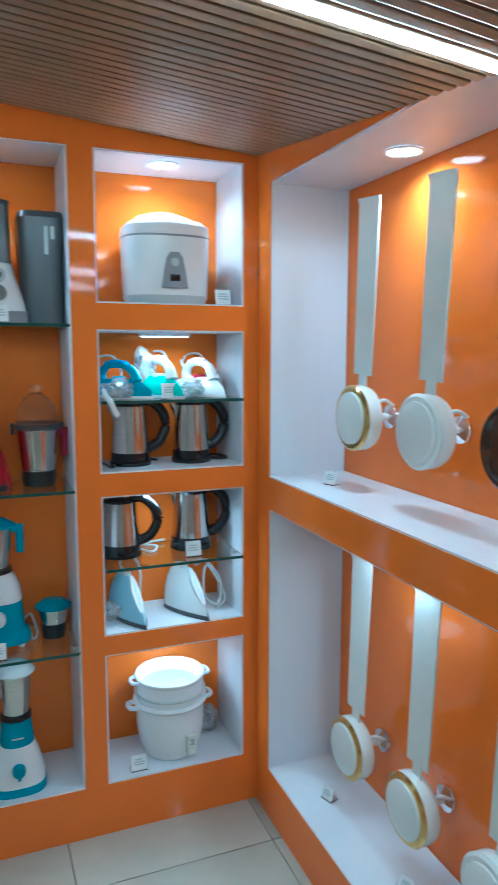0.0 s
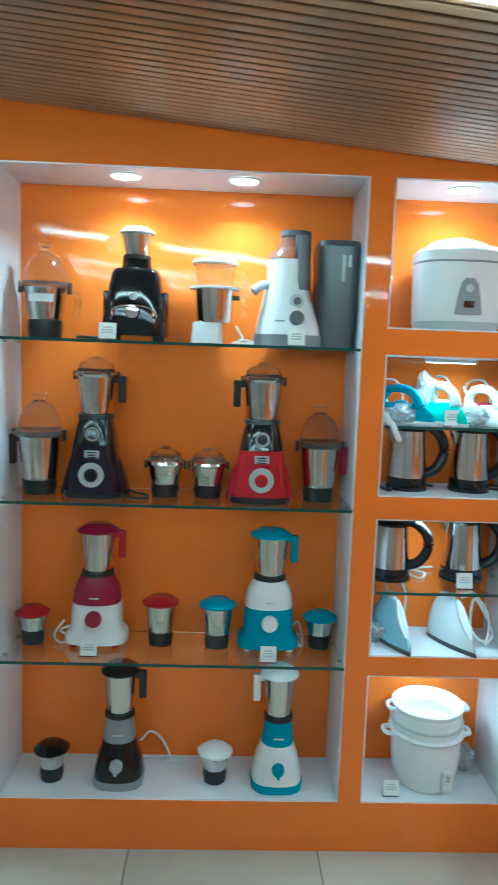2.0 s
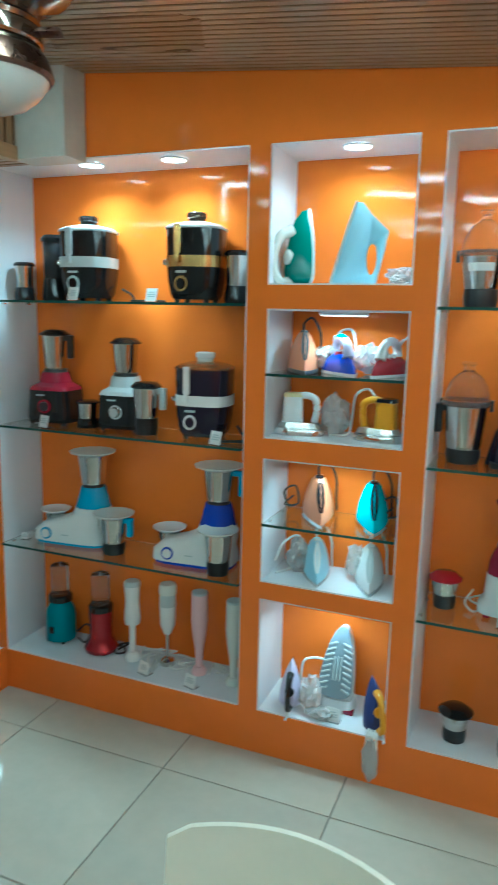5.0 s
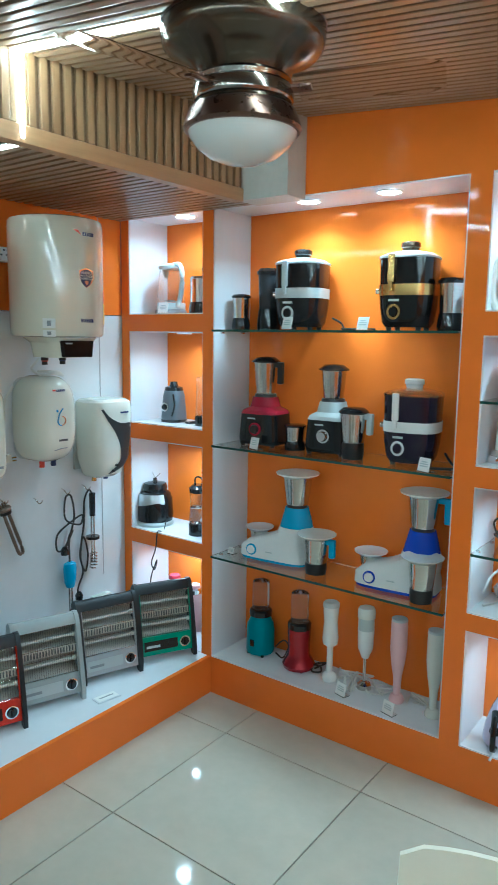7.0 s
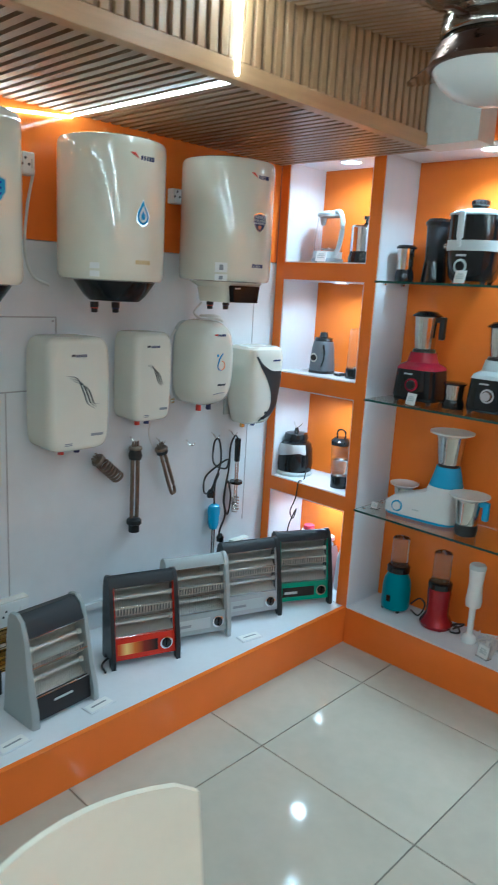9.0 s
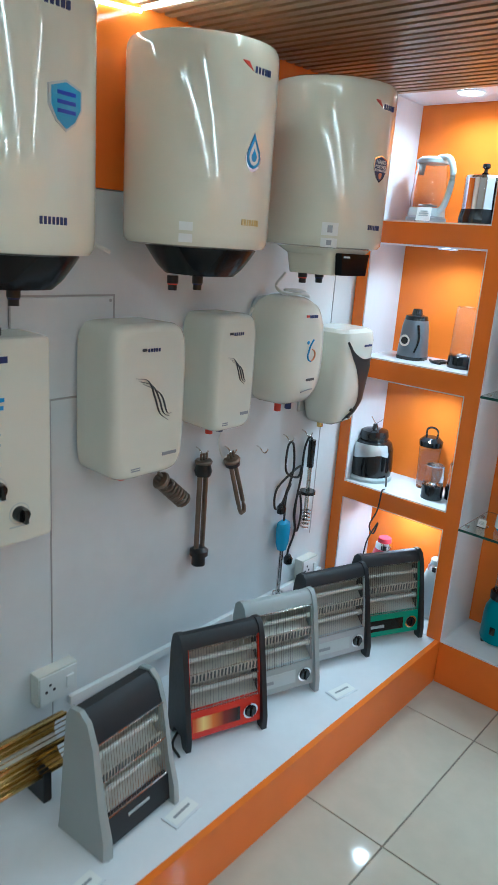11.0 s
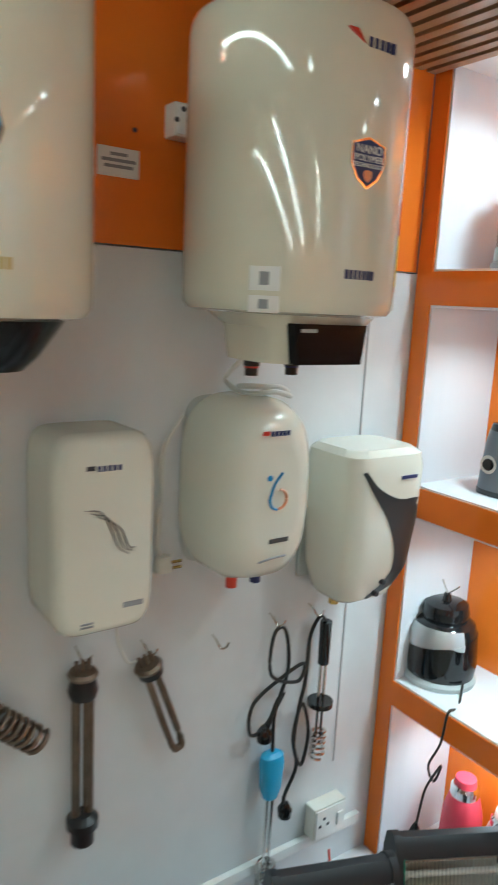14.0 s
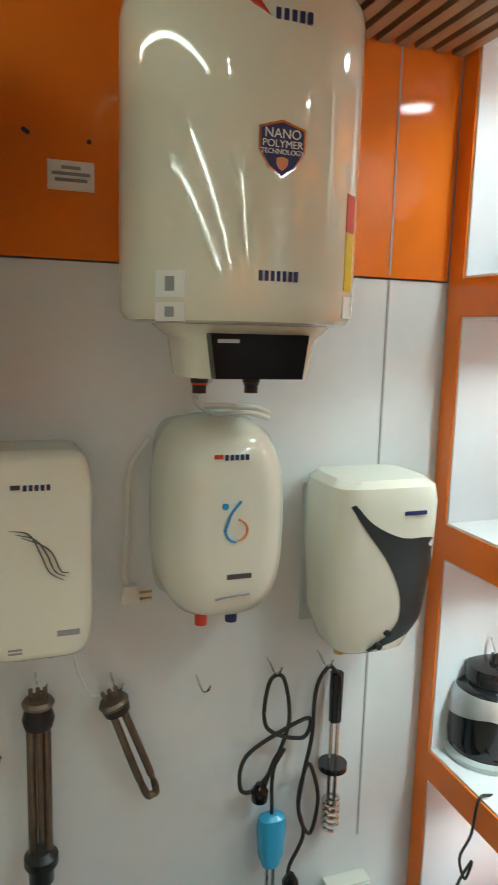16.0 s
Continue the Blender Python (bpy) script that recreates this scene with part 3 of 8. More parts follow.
def jar_parts(t, z, r, h, lid, kind="flat", base=0.0, handle=None, side=1, hmat=None, brim=1.18):
    """A steel jar at height z on a thing: base of black plastic, steel cup, lid, handle."""
    if base:
        part("jar_base", lathe(B(), [(0, z), (r * 0.74, z), (r * 0.80, z + base * 0.5), (r * 0.78, z + base), (0, z + base)]), SOFTBLACK, t)
    zb = z + base
    part("jar", lathe(B(), [(0, zb), (r * 0.76, zb), (r * 0.80, zb + 0.01), (r * 0.9, zb + h * 0.55), (r * 0.97, zb + h * 0.97), (r, zb + h), (0, zb + h)], 32), STEEL, t, "brushed stainless steel jar")
    zt = zb + h
    if kind == "flat":
        part("lid", lathe(B(), [(0, zt), (r * brim, zt + 0.001), (r * (brim + 0.02), zt + 0.006), (r * 0.95, zt + 0.014), (r * 0.75, zt + 0.022), (0, zt + 0.025)], 32), lid, t)
    elif kind == "brim":
        part("lid", lathe(B(), [(0, zt), (r, zt), (r * 1.42, zt + 0.012), (r * 1.45, zt + 0.017), (r * 0.9, zt + 0.012), (0, zt + 0.016)], 32), lid, t)
    elif kind == "dome":
        part("lid_ring", lathe(B(), [(r * 0.9, zt), (r * 1.1, zt), (r * 1.16, zt + 0.006), (r * 1.1, zt + 0.014), (r * 0.9, zt + 0.014), (r * 0.9, zt)], 32), lid, t)
        part("lid", lathe(B(), [(r * 1.02, zt + 0.012), (r * 0.95, zt + 0.022), (r * 0.82, zt + 0.037), (r * 0.5, zt + 0.049), (r * 0.2, zt + 0.053), (0, zt + 0.054)], 28), CLEAR, t, "clear domed lid")
        part("lid_cap", lathe(B(), [(0, zt + 0.052), (r * 0.3, zt + 0.052), (r * 0.31, zt + 0.056), (r * 0.22, zt + 0.059), (0, zt + 0.06)], 20), CLEAR, t)
        for s in (-1, 1):
            part("lid_clip", box(B(), (s * r * 1.1 - 0.005, -0.008, zt - 0.012), (s * r * 1.1 + 0.005, 0.008, zt + 0.016), 0.002), SOFTBLACK, t)
    elif kind == "bell":
        part("lid_ring", lathe(B(), [(r * 0.9, zt), (r * 1.12, zt), (r * 1.2, zt + 0.008), (r * 1.12, zt + 0.018), (r * 0.9, zt + 0.018), (r * 0.9, zt)], 32), lid, t)
        part("lid", lathe(B(), [(r * 1.02, zt + 0.016), (r * 0.98, zt + 0.04), (r * 0.86, zt + 0.065), (r * 0.62, zt + 0.09), (r * 0.36, zt + 0.103), (r * 0.24, zt + 0.109), (r * 0.22, zt + 0.122), (r * 0.32, zt + 0.126), (r * 0.31, zt + 0.136), (0, zt + 0.138)], 28), CLEAR, t, "clear bell-shaped lid")
        for s in (-1, 1):
            part("lid_clip", box(B(), (s * r * 1.15 - 0.006, -0.009, zt - 0.015), (s * r * 1.15 + 0.006, 0.009, zt + 0.02), 0.002), SOFTBLACK, t)
    if handle:
        hm = hmat or SOFTBLACK
        x0, x1 = side * r * 0.9, side * (r + handle)
        if hm is CLEAR:
            bm = sweep(B(), [(x0, 0, zt - 0.014), (x1, 0, zt - 0.016), (x1 + side * 0.006, 0, zt - h * 0.5), (x1 - side * 0.002, 0, zt - h * 0.9)], 0.010, 10)
        else:
            bm = B()
            box(bm, (min(x0, x1), -0.011, zt - 0.02), (max(x0, x1), 0.011, zt + 0.003), 0.004)
            box(bm, (min(x1, x1 - side * 0.024), -0.012, zt - 0.02 - h * 0.52), (max(x1, x1 - side * 0.024), 0.012, zt + 0.003), 0.006)
        part("handle", bm, hm, t)


def loose_jar(x, y, z, r, h, lid, kind="flat", base=0.04, label="steel mixer jar", handle=None, side=1, hmat=None, rz=0, sticker=False, brim=1.18):
    t = thing("mixer_jar", pose(x, y, z, 0, 0, rz), label, "jar", "loose mixer jars")
    jar_parts(t, 0, r, h, lid, kind, base, handle, side, hmat, brim)
    if sticker:
        s = part("sticker", lathe(B(), [(r * 0.93, base + h * 0.55), (r * 0.985, base + h * 0.8)], 48), PAPER, t, "white printed sticker")
        me = s.data
        bm = bmesh.new()
        bm.from_mesh(me)
        bmesh.ops.delete(bm, geom=[v for v in bm.verts if not (v.co.y < 0 and abs(v.co.x) < r * 0.62)], context="VERTS")
        bm.to_mesh(me)
        bm.free()
    return t


def feet(t, w, d, r=0.011, h=0.012, material=None):
    for sx in (-1, 1):
        for sy in (-1, 1):
            part("foot", lathe(B(), [(0, 0), (r * 0.8, 0), (r, h), (0, h)], 14, at=(sx * w / 2, sy * d / 2, 0)), material or SOFTBLACK, t)


def mixer(x, y, z, label, style, low, up, knob, lid, side=1, rz=0, foot=None, hmat=None, w=0.2, h=0.43):
    """A mixer grinder with its jar on top."""
    t = thing("mixer_grinder", pose(x, y, z, 0, 0, rz), label, "mixer grinder", "mixer grinders")
    fm = foot or low
    if style == "round":        # flared skirt, straight waist, domed top
        feet(t, w * 0.68, w * 0.5, 0.013, 0.014, fm)
        part("lower_body", stack(B(), [(0.012, w, w * 0.76, 3.2, 0, 0), (0.03, w, w * 0.76, 3.2, 0, 0), (0.042, w * 0.94, w * 0.73, 3, 0, 0), (0.055, w * 0.83, w * 0.71, 2.8, 0, 0), (0.14, w * 0.78, w * 0.70, 2.6, 0, 0)]), low, t)
        part("upper_body", stack(B(), [(0.141, w * 0.78, w * 0.70, 2.6, 0, 0), (0.18, w * 0.73, w * 0.67, 2.4, 0, 0), (0.21, w * 0.62, w * 0.60, 2.2, 0, 0), (0.228, w * 0.50, w * 0.50, 2, 0, 0)]), up, t)
        part("knob", disc_y(0.026, 0.018, (0, -w * 0.352, 0.10), 24, 0.004), knob, t)
        zt, jr, jh = 0.228, 0.057, 0.128
        bars(t, (0, -w * 0.342, 0.165), 0.03, (1,), 0.004, LGREY)
    elif style == "slim":       # bell body on a thin foot with a cone collar
        part("foot_plate", stack(B(), [(0, w * 0.96, w * 0.9, 3, 0, 0), (0.018, w * 0.97, w * 0.9, 3, 0, 0), (0.026, w * 0.9, w * 0.86, 3, 0, 0)]), fm, t)
        part("lower_body", stack(B(), [(0.026, w * 0.93, w * 0.88, 2.8, 0, 0), (0.05, w * 0.92, w * 0.87, 2.6, 0, 0), (0.10, w * 0.78, w * 0.76, 2.4, 0, 0), (0.145, w * 0.60, w * 0.60, 2.2, 0, 0)]), low, t)
        part("upper_body", stack(B(), [(0.1455, w * 0.60, w * 0.60, 2.2, 0, 0), (0.20, w * 0.54, w * 0.54, 2.1, 0, 0), (0.225, w * 0.50, w * 0.50, 2, 0, 0)]), up, t)
        part("knob", disc_y(0.02, 0.02, (0, -w * 0.40, 0.085), 20, 0.003), knob, t)
        part("knob_grip", box(B(), (-0.005, -w * 0.40 - 0.032, 0.065), (0.005, -w * 0.40 - 0.008, 0.105), 0.002), knob, t)
        bars(t, (0, -w * 0.30, 0.175), 0.034, (1,), 0.005, LGREY)
        zt, jr, jh = 0.225, 0.052, 0.132
    elif style == "tall":       # tapering tower with side wings, big ringed knob, small display
        part("skirt", stack(B(), [(0, w * 0.86, w * 0.8, 4, 0, 0), (0.016, w * 0.86, w * 0.8, 4, 0, 0), (0.018, w * 0.80, w * 0.76, 4, 0, 0)]), SOFTBLACK, t)
        part("lower_body", stack(B(), [(0.018, w * 0.82, w * 0.78, 4, 0, 0), (0.08, w * 0.74, w * 0.72, 4, 0, 0), (0.16, w * 0.62, w * 0.62, 3.6, 0, 0)]), low, t)
        part("upper_body", stack(B(), [(0.161, w * 0.62, w * 0.62, 3.6, 0, 0), (0.21, w * 0.54, w * 0.54, 3.2, 0, 0), (0.245, w * 0.46, w * 0.46, 2.6, 0, 0)]), up, t)
        for s in (-1, 1):
            part("side_wing", stack(B(), [(0.004, 0.04, 0.10, 3, s * w * 0.41, 0.01), (0.05, 0.03, 0.08, 3, s * w * 0.385, 0.01), (0.11, 0.012, 0.05, 2.5, s * w * 0.35, 0)]), low, t)
        part("dial_ring", ring_y(0.021, 0.038, 0.006, (0, -w * 0.365, 0.072)), LGREY, t)
        part("knob", disc_y(0.021, 0.016, (0, -w * 0.365, 0.072), 24, 0.003), knob, t)
        part("display", box(B(), (-0.022, -w * 0.345, 0.122), (0.022, -w * 0.325, 0.146), 0.003), LGREY, t)
        bars(t, (0, -w * 0.347, 0.14), 0.03, (1, 0.8, 1), 0.004, INK)
        part("badge_ring", ring_y(0.016, 0.022, 0.004, (0, -w * 0.285, 0.195)), CHROME, t)
        zt, jr, jh = 0.240, 0.060, 0.118
    elif style == "squat":      # broad glossy body
        feet(t, w * 0.7, w * 0.6, 0.014, 0.02)
        part("lower_body", stack(B(), [(0.016, w * 0.98, w * 0.85, 4, 0, 0), (0.06, w, w * 0.87, 4, 0, 0), (0.12, w * 0.9, w * 0.82, 4, 0, 0), (0.20, w * 0.74, w * 0.72, 3.6, 0, 0), (0.214, w * 0.66, w * 0.64, 3.2, 0, 0)]), low, t)
        part("upper_body", lathe(B(), [(0, 0.214), (0.046, 0.214), (0.046, 0.222), (0.042, 0.245), (0, 0.245)]), up, t)
        for s in (-1, 1):
            part("side_grip", box(B(), (s * w * 0.46 - 0.008, -0.03, 0.06), (s * w * 0.46 + 0.008, 0.03, 0.15), 0.006), low, t)
        part("knob", disc_y(0.021, 0.02, (0, -w * 0.40, 0.085), 24, 0.003), CHROME, t)
        part("arch_trim", sweep(B(), [(-0.06, -w * 0.44, 0.07), (-0.055, -w * 0.43, 0.095), (0, -w * 0.425, 0.105), (0.055, -w * 0.43, 0.095), (0.06, -w * 0.44, 0.07)], 0.003, 6), CHROME, t)
        part("badge_ring", lathe(B(), [(0.028, 0), (0.034, 0), (0.034, 0.004), (0.028, 0.004), (0.028, 0)], 28, m=pose(0, -w * 0.345, 0.175, 82, 0, 0), squash=(1, 0.6)), CHROME, t)
        part("emblem", disc_y(0.011, 0.004, (0, -w * 0.40, 0.13)), LGREY, t)
        zt, jr, jh = 0.245, 0.046, 0.062
    else:                        # "block": black box body under a coloured shoulder
        feet(t, w * 0.75, w * 0.65)
        part("lower_body", stack(B(), [(0.01, w * 0.96, w * 0.85, 5, 0, 0), (0.03, w, w * 0.88, 5, 0, 0), (0.135, w * 0.92, w * 0.82, 5, 0, 0)]), low, t)
        part("upper_body", stack(B(), [(0.1355, w * 0.93, w * 0.83, 5, 0, 0), (0.15, w * 0.88, w * 0.8, 4, 0, 0), (0.165, w * 0.62, w * 0.6, 3, 0, 0), (0.205, w * 0.54, w * 0.54, 2.4, 0, 0)]), up, t)
        part("dial_ring", ring_y(0.02, 0.027, 0.006, (0, -w * 0.43, 0.075)), knob, t)
        part("knob", disc_y(0.018, 0.018, (0, -w * 0.43, 0.075)), knob if knob is CHROME else SOFTBLACK, t)
        bars(t, (-0.02, -w * 0.425, 0.118), 0.036, (1,), 0.006, LGREY)
        zt, jr, jh = 0.205, 0.050, 0.112
    part("collar", lathe(B(), [(0, zt), (jr * 0.95, zt), (jr * 0.9, zt + 0.012), (0, zt + 0.012)]), SOFTBLACK, t)
    kind = {"tall": "dome", "squat": "flat"}.get(style, "flat")
    scale = h / 0.43
    jar_parts(t, zt + 0.012, jr, jh * (1 if style == "squat" else scale), lid, kind, 0, None if side == 0 else 0.032, side or 1, hmat, 1.18 if style != "squat" else 1.12)
    return t


# ---- shelves of the wide bay beside the kettles ----
Z1, Z2, Z3, Z3B, Z0 = 1.5945, 1.1145, 0.6325, 0.6205, 0.171
loose_jar(-0.475, 0.13, Z1, 0.064, 0.095, SMOKE, "bell", 0.055, "steel mixer jar with clear bell lid and printed sticker", 0.03, 1, CLEAR, sticker=True)
mixer(-0.198, 0.13, Z1, "glossy black mixer grinder with chrome knob and small steel jar", "squat", BLACK, BLACK, CHROME, PWHITE, -1, hmat=CLEAR, w=0.196)


def clear_blender(x, y, z):
    t = thing("blender", pose(x, y, z), "blender jar of steel and clear plastic on a white base", "blender")
    part("base", stack(B(), [(0, 0.10, 0.09, 4, -0.02, 0), (0.062, 0.09, 0.085, 4, -0.02, 0), (0.066, 0.085, 0.08, 4, -0.02, 0)]), PWHITE, t)
    part("jar", lathe(B(), [(0, 0.066), (0.052, 0.066), (0.055, 0.08), (0.062, 0.165), (0, 0.165)], 30), STEEL, t, "brushed steel jar")
    part("rim", lathe(B(), [(0.055, 0.165), (0.076, 0.166), (0.077, 0.172), (0.055, 0.176), (0.055, 0.165)], 30), PWHITE, t)
    part("cup", lathe(B(), [(0.052, 0.176), (0.062, 0.238), (0.060, 0.238), (0.050, 0.178)], 30), CLEAR, t, "clear plastic upper cup")
    part("lid", lathe(B(), [(0, 0.238), (0.068, 0.238), (0.072, 0.244), (0.066, 0.254), (0.03, 0.262), (0, 0.263)], 30), PWHITE, t)
    part("handle", sweep(B(), [(0.06, 0, 0.15), (0.085, 0, 0.15), (0.094, 0, 0.12), (0.09, 0, 0.08)], 0.009, 10), CLEAR, t)
    part("cup_handle", sweep(B(), [(0.06, 0.01, 0.225), (0.088, 0.01, 0.215), (0.092, 0.01, 0.18)], 0.008, 10), CLEAR, t)
    part("spout", box(B(), (0.05, -0.014, 0.136), (0.078, 0.014, 0.15), 0.003), SOFTBLACK, t)


clear_blender(0.04, 0.14, Z1)


def big_juicer(x, y, z):
    t = thing("juicer", pose(x, y, z), "silver-white centrifugal juicer with grey feed tube and knobs", "juicer")
    part("base", stack(B(), [(0, 0.21, 0.19, 4, 0, 0), (0.035, 0.21, 0.19, 4, 0, 0)]), GREY, t)
    part("body", stack(B(), [(0.035, 0.20, 0.18, 4, 0, 0), (0.06, 0.195, 0.175, 3.5, 0, 0), (0.14, 0.15, 0.15, 3, -0.005, 0), (0.20, 0.125, 0.14, 2.6, -0.005, 0), (0.26, 0.125, 0.14, 2.4, -0.005, 0)]), PWHITE, t)
    part("cover", stack(B(), [(0.26, 0.128, 0.143, 2.4, -0.005, 0), (0.285, 0.115, 0.13, 2.2, 0, 0), (0.30, 0.08, 0.09, 2, 0.005, 0), (0.335, 0.074, 0.08, 2, 0.008, 0)]), SMOKE, t, "smoky clear cover")
    part("feed_tube", stack(B(), [(0.17, 0.046, 0.05, 3, 0.035, -0.045), (0.33, 0.046, 0.05, 3, 0.035, -0.045)]), DGREY, t)
    part("pusher", lathe(B(), [(0, 0.333), (0.046, 0.333), (0.048, 0.348), (0, 0.352)], 26, at=(0.015, 0, 0)), DGREY, t)
    part("spout", sweep(B(), [(-0.055, -0.03, 0.185), (-0.085, -0.045, 0.18), (-0.11, -0.055, 0.16)], 0.014, 10), LGREY, t)
    part("knob", disc_y(0.022, 0.016, (0.02, -0.085, 0.085)), DGREY, t)
    part("knob", disc_y(0.012, 0.012, (0.02, -0.078, 0.135)), DGREY, t)
    part("dial_ring", ring_y(0.013, 0.022, 0.003, (0.02, -0.075, 0.135)), LGREY, t)
    bars(t, (-0.03, -0.088, 0.075), 0.03, (1,), 0.005, GREY)
    c = thing("pulp_container", pose(x + 0.145, y + 0.005, z), "tall dark grey juicer pulp container with small white print", "container")
    part("body", stack(B(), [(0, 0.115, 0.16, 4, 0, 0), (0.30, 0.135, 0.17, 4, 0, 0)]), DGREY, c)
    part("rim", stack(B(), [(0.30, 0.138, 0.173, 4, 0, 0), (0.318, 0.125, 0.16, 4, 0, 0)]), DGREY, c)
    bm = B()
    for k, (dx, ln) in enumerate(((0.012, 0.078), (0.03, 0.035))):
        box(bm, (dx - 0.007, -0.088, 0.275 - ln), (dx + 0.003, -0.084, 0.275))
    part("print", bm, LGREY, c, smooth=False)


big_juicer(0.268, 0.14, Z1)

loose_jar(-0.492, 0.13, Z2, 0.066, 0.135, SMOKE, "bell", 0.045, "tall steel mixer jar with clear bell lid and black handle", 0.028, -1)
mixer(-0.318, 0.135, Z2, "purple-black mixer grinder with ringed knob and steel jar", "tall", PURPLE, BLACK, BLACK, STEEL, 1, w=0.212)
loose_jar(-0.10, 0.14, Z2, 0.056, 0.058, STEEL, "dome", 0.04, "small steel chutney jar with clear domed lid")
loose_jar(0.035, 0.14, Z2, 0.056, 0.058, STEEL, "dome", 0.04, "small steel chutney jar with clear domed lid")
mixer(0.20, 0.125, Z2, "red and black mixer grinder with ringed knob and steel jar", "tall", RED, BLACK, RED, STEEL, -1, w=0.218)
loose_jar(0.385, 0.13, Z2, 0.062, 0.125, SMOKE, "bell", 0.045, "tall steel mixer jar with clear bell lid and dark red handle", 0.03, 1, MAROON)

loose_jar(-0.516, 0.14, Z3B, 0.046, 0.05, RED, "flat", 0.045, "small steel jar with red lid and black base")
mixer(-0.312, 0.158, Z3B, "white and maroon mixer grinder with maroon jar lid", "round", PWHITE, MAROON, MAROON, MAROON, 1, foot=MAROON, hmat=RED)
loose_jar(-0.106, 0.15, Z3B, 0.05, 0.09, RED, "flat", 0.045, "steel jar with red lid and black base")
loose_jar(0.078, 0.14, Z3B, 0.051, 0.09, TEAL, "flat", 0.045, "steel jar with turquoise lid and black base")
mixer(0.245, 0.152, Z3B, "teal and white mixer grinder with turquoise jar lid", "round", TEAL, PWHITE, PWHITE, TEAL, 1, foot=PWHITE, hmat=TEAL)
loose_jar(0.415, 0.15, Z3B, 0.047, 0.05, TEAL, "flat", 0.045, "small steel jar with turquoise lid and black base")

loose_jar(-0.448, 0.11, Z0, 0.048, 0.052, BLACK, "flat", 0.045, "small steel jar with black lid and base")
mixer(-0.228, 0.11, Z0, "grey and black mixer grinder with black jar lid", "slim", BLACK, GREY, LGREY, BLACK, 1, foot=GREY, w=0.17)
loose_jar(0.085, 0.11, Z0, 0.048, 0.052, PWHITE, "flat", 0.045, "small steel jar with white lid and black base")
mixer(0.287, 0.105, Z0, "white and teal mixer grinder with white jar lid", "slim", PWHITE, TEAL, TEAL, PWHITE, -1, foot=TEAL, hmat=PWHITE, w=0.175)

# cables behind the mixers
cord("power_cable", [(-0.27, 0.13, Z1 + 0.02), (-0.30, 0.07, Z1 + 0.006), (-0.34, 0.03, Z1 + 0.006), (-0.36, 0.05, Z1 + 0.006), (-0.33, 0.08, Z1 + 0.007), (-0.29, 0.04, Z1 + 0.007)], 0.0045, CABLEB, "short black power cable with plug on the shelf")
cord("power_cable", [(-0.17, 0.2, 0.25), (-0.14, 0.225, 0.27), (-0.10, 0.23, 0.24), (-0.07, 0.22, 0.178), (-0.1, 0.2, 0.177), (-0.02, 0.2, 0.177), (-0.05, 0.23, 0.177), (-0.16, 0.22, 0.177)], 0.0035, CABLEW, "thin white power cable in loose loops")
cord("power_cable", [(-0.24, 0.1, Z2 + 0.012), (-0.2, 0.06, Z2 + 0.006), (-0.16, 0.05, Z2 + 0.006), (-0.15, 0.1, Z2 + 0.006), (-0.2, 0.13, Z2 + 0.01), (-0.24, 0.16, Z2 + 0.03)], 0.004, CABLEB, "black power cable in a loop")
cord("power_cable", [(-0.43, 0.2, Z3B + 0.05), (-0.45, 0.15, Z3B + 0.02), (-0.42, 0.12, Z3B + 0.005), (-0.40, 0.16, Z3B + 0.01), (-0.44, 0.19, Z3B + 0.02), (-0.39, 0.2, Z3B + 0.04)], 0.0035, CABLEW, "white power cable in a loop")
cord("power_cable", [(0.11, 0.2, Z1 + 0.06), (0.13, 0.18, Z1 + 0.02), (0.10, 0.13, Z1 + 0.005), (0.15, 0.10, Z1 + 0.005), (0.17, 0.16, Z1 + 0.01), (0.12, 0.19, Z1 + 0.02)], 0.004, CABLEW, "white power cable in a loop")
cord("power_cable", [(0.33, 0.2, Z3B + 0.05), (0.35, 0.2, Z3B + 0.06), (0.365, 0.17, Z3B + 0.01), (0.35, 0.13, Z3B + 0.005), (0.34, 0.18, Z3B + 0.02)], 0.0035, CABLEW, "white power cable in a loop")
for px, py, pz in ((-0.265, 0.0, Z1), (0.285, 0.0, Z1), (-0.318, 0.03, Z3B), (0.24, 0.01, Z3B)):
    price_tag(px, py, pz + 0.0005)


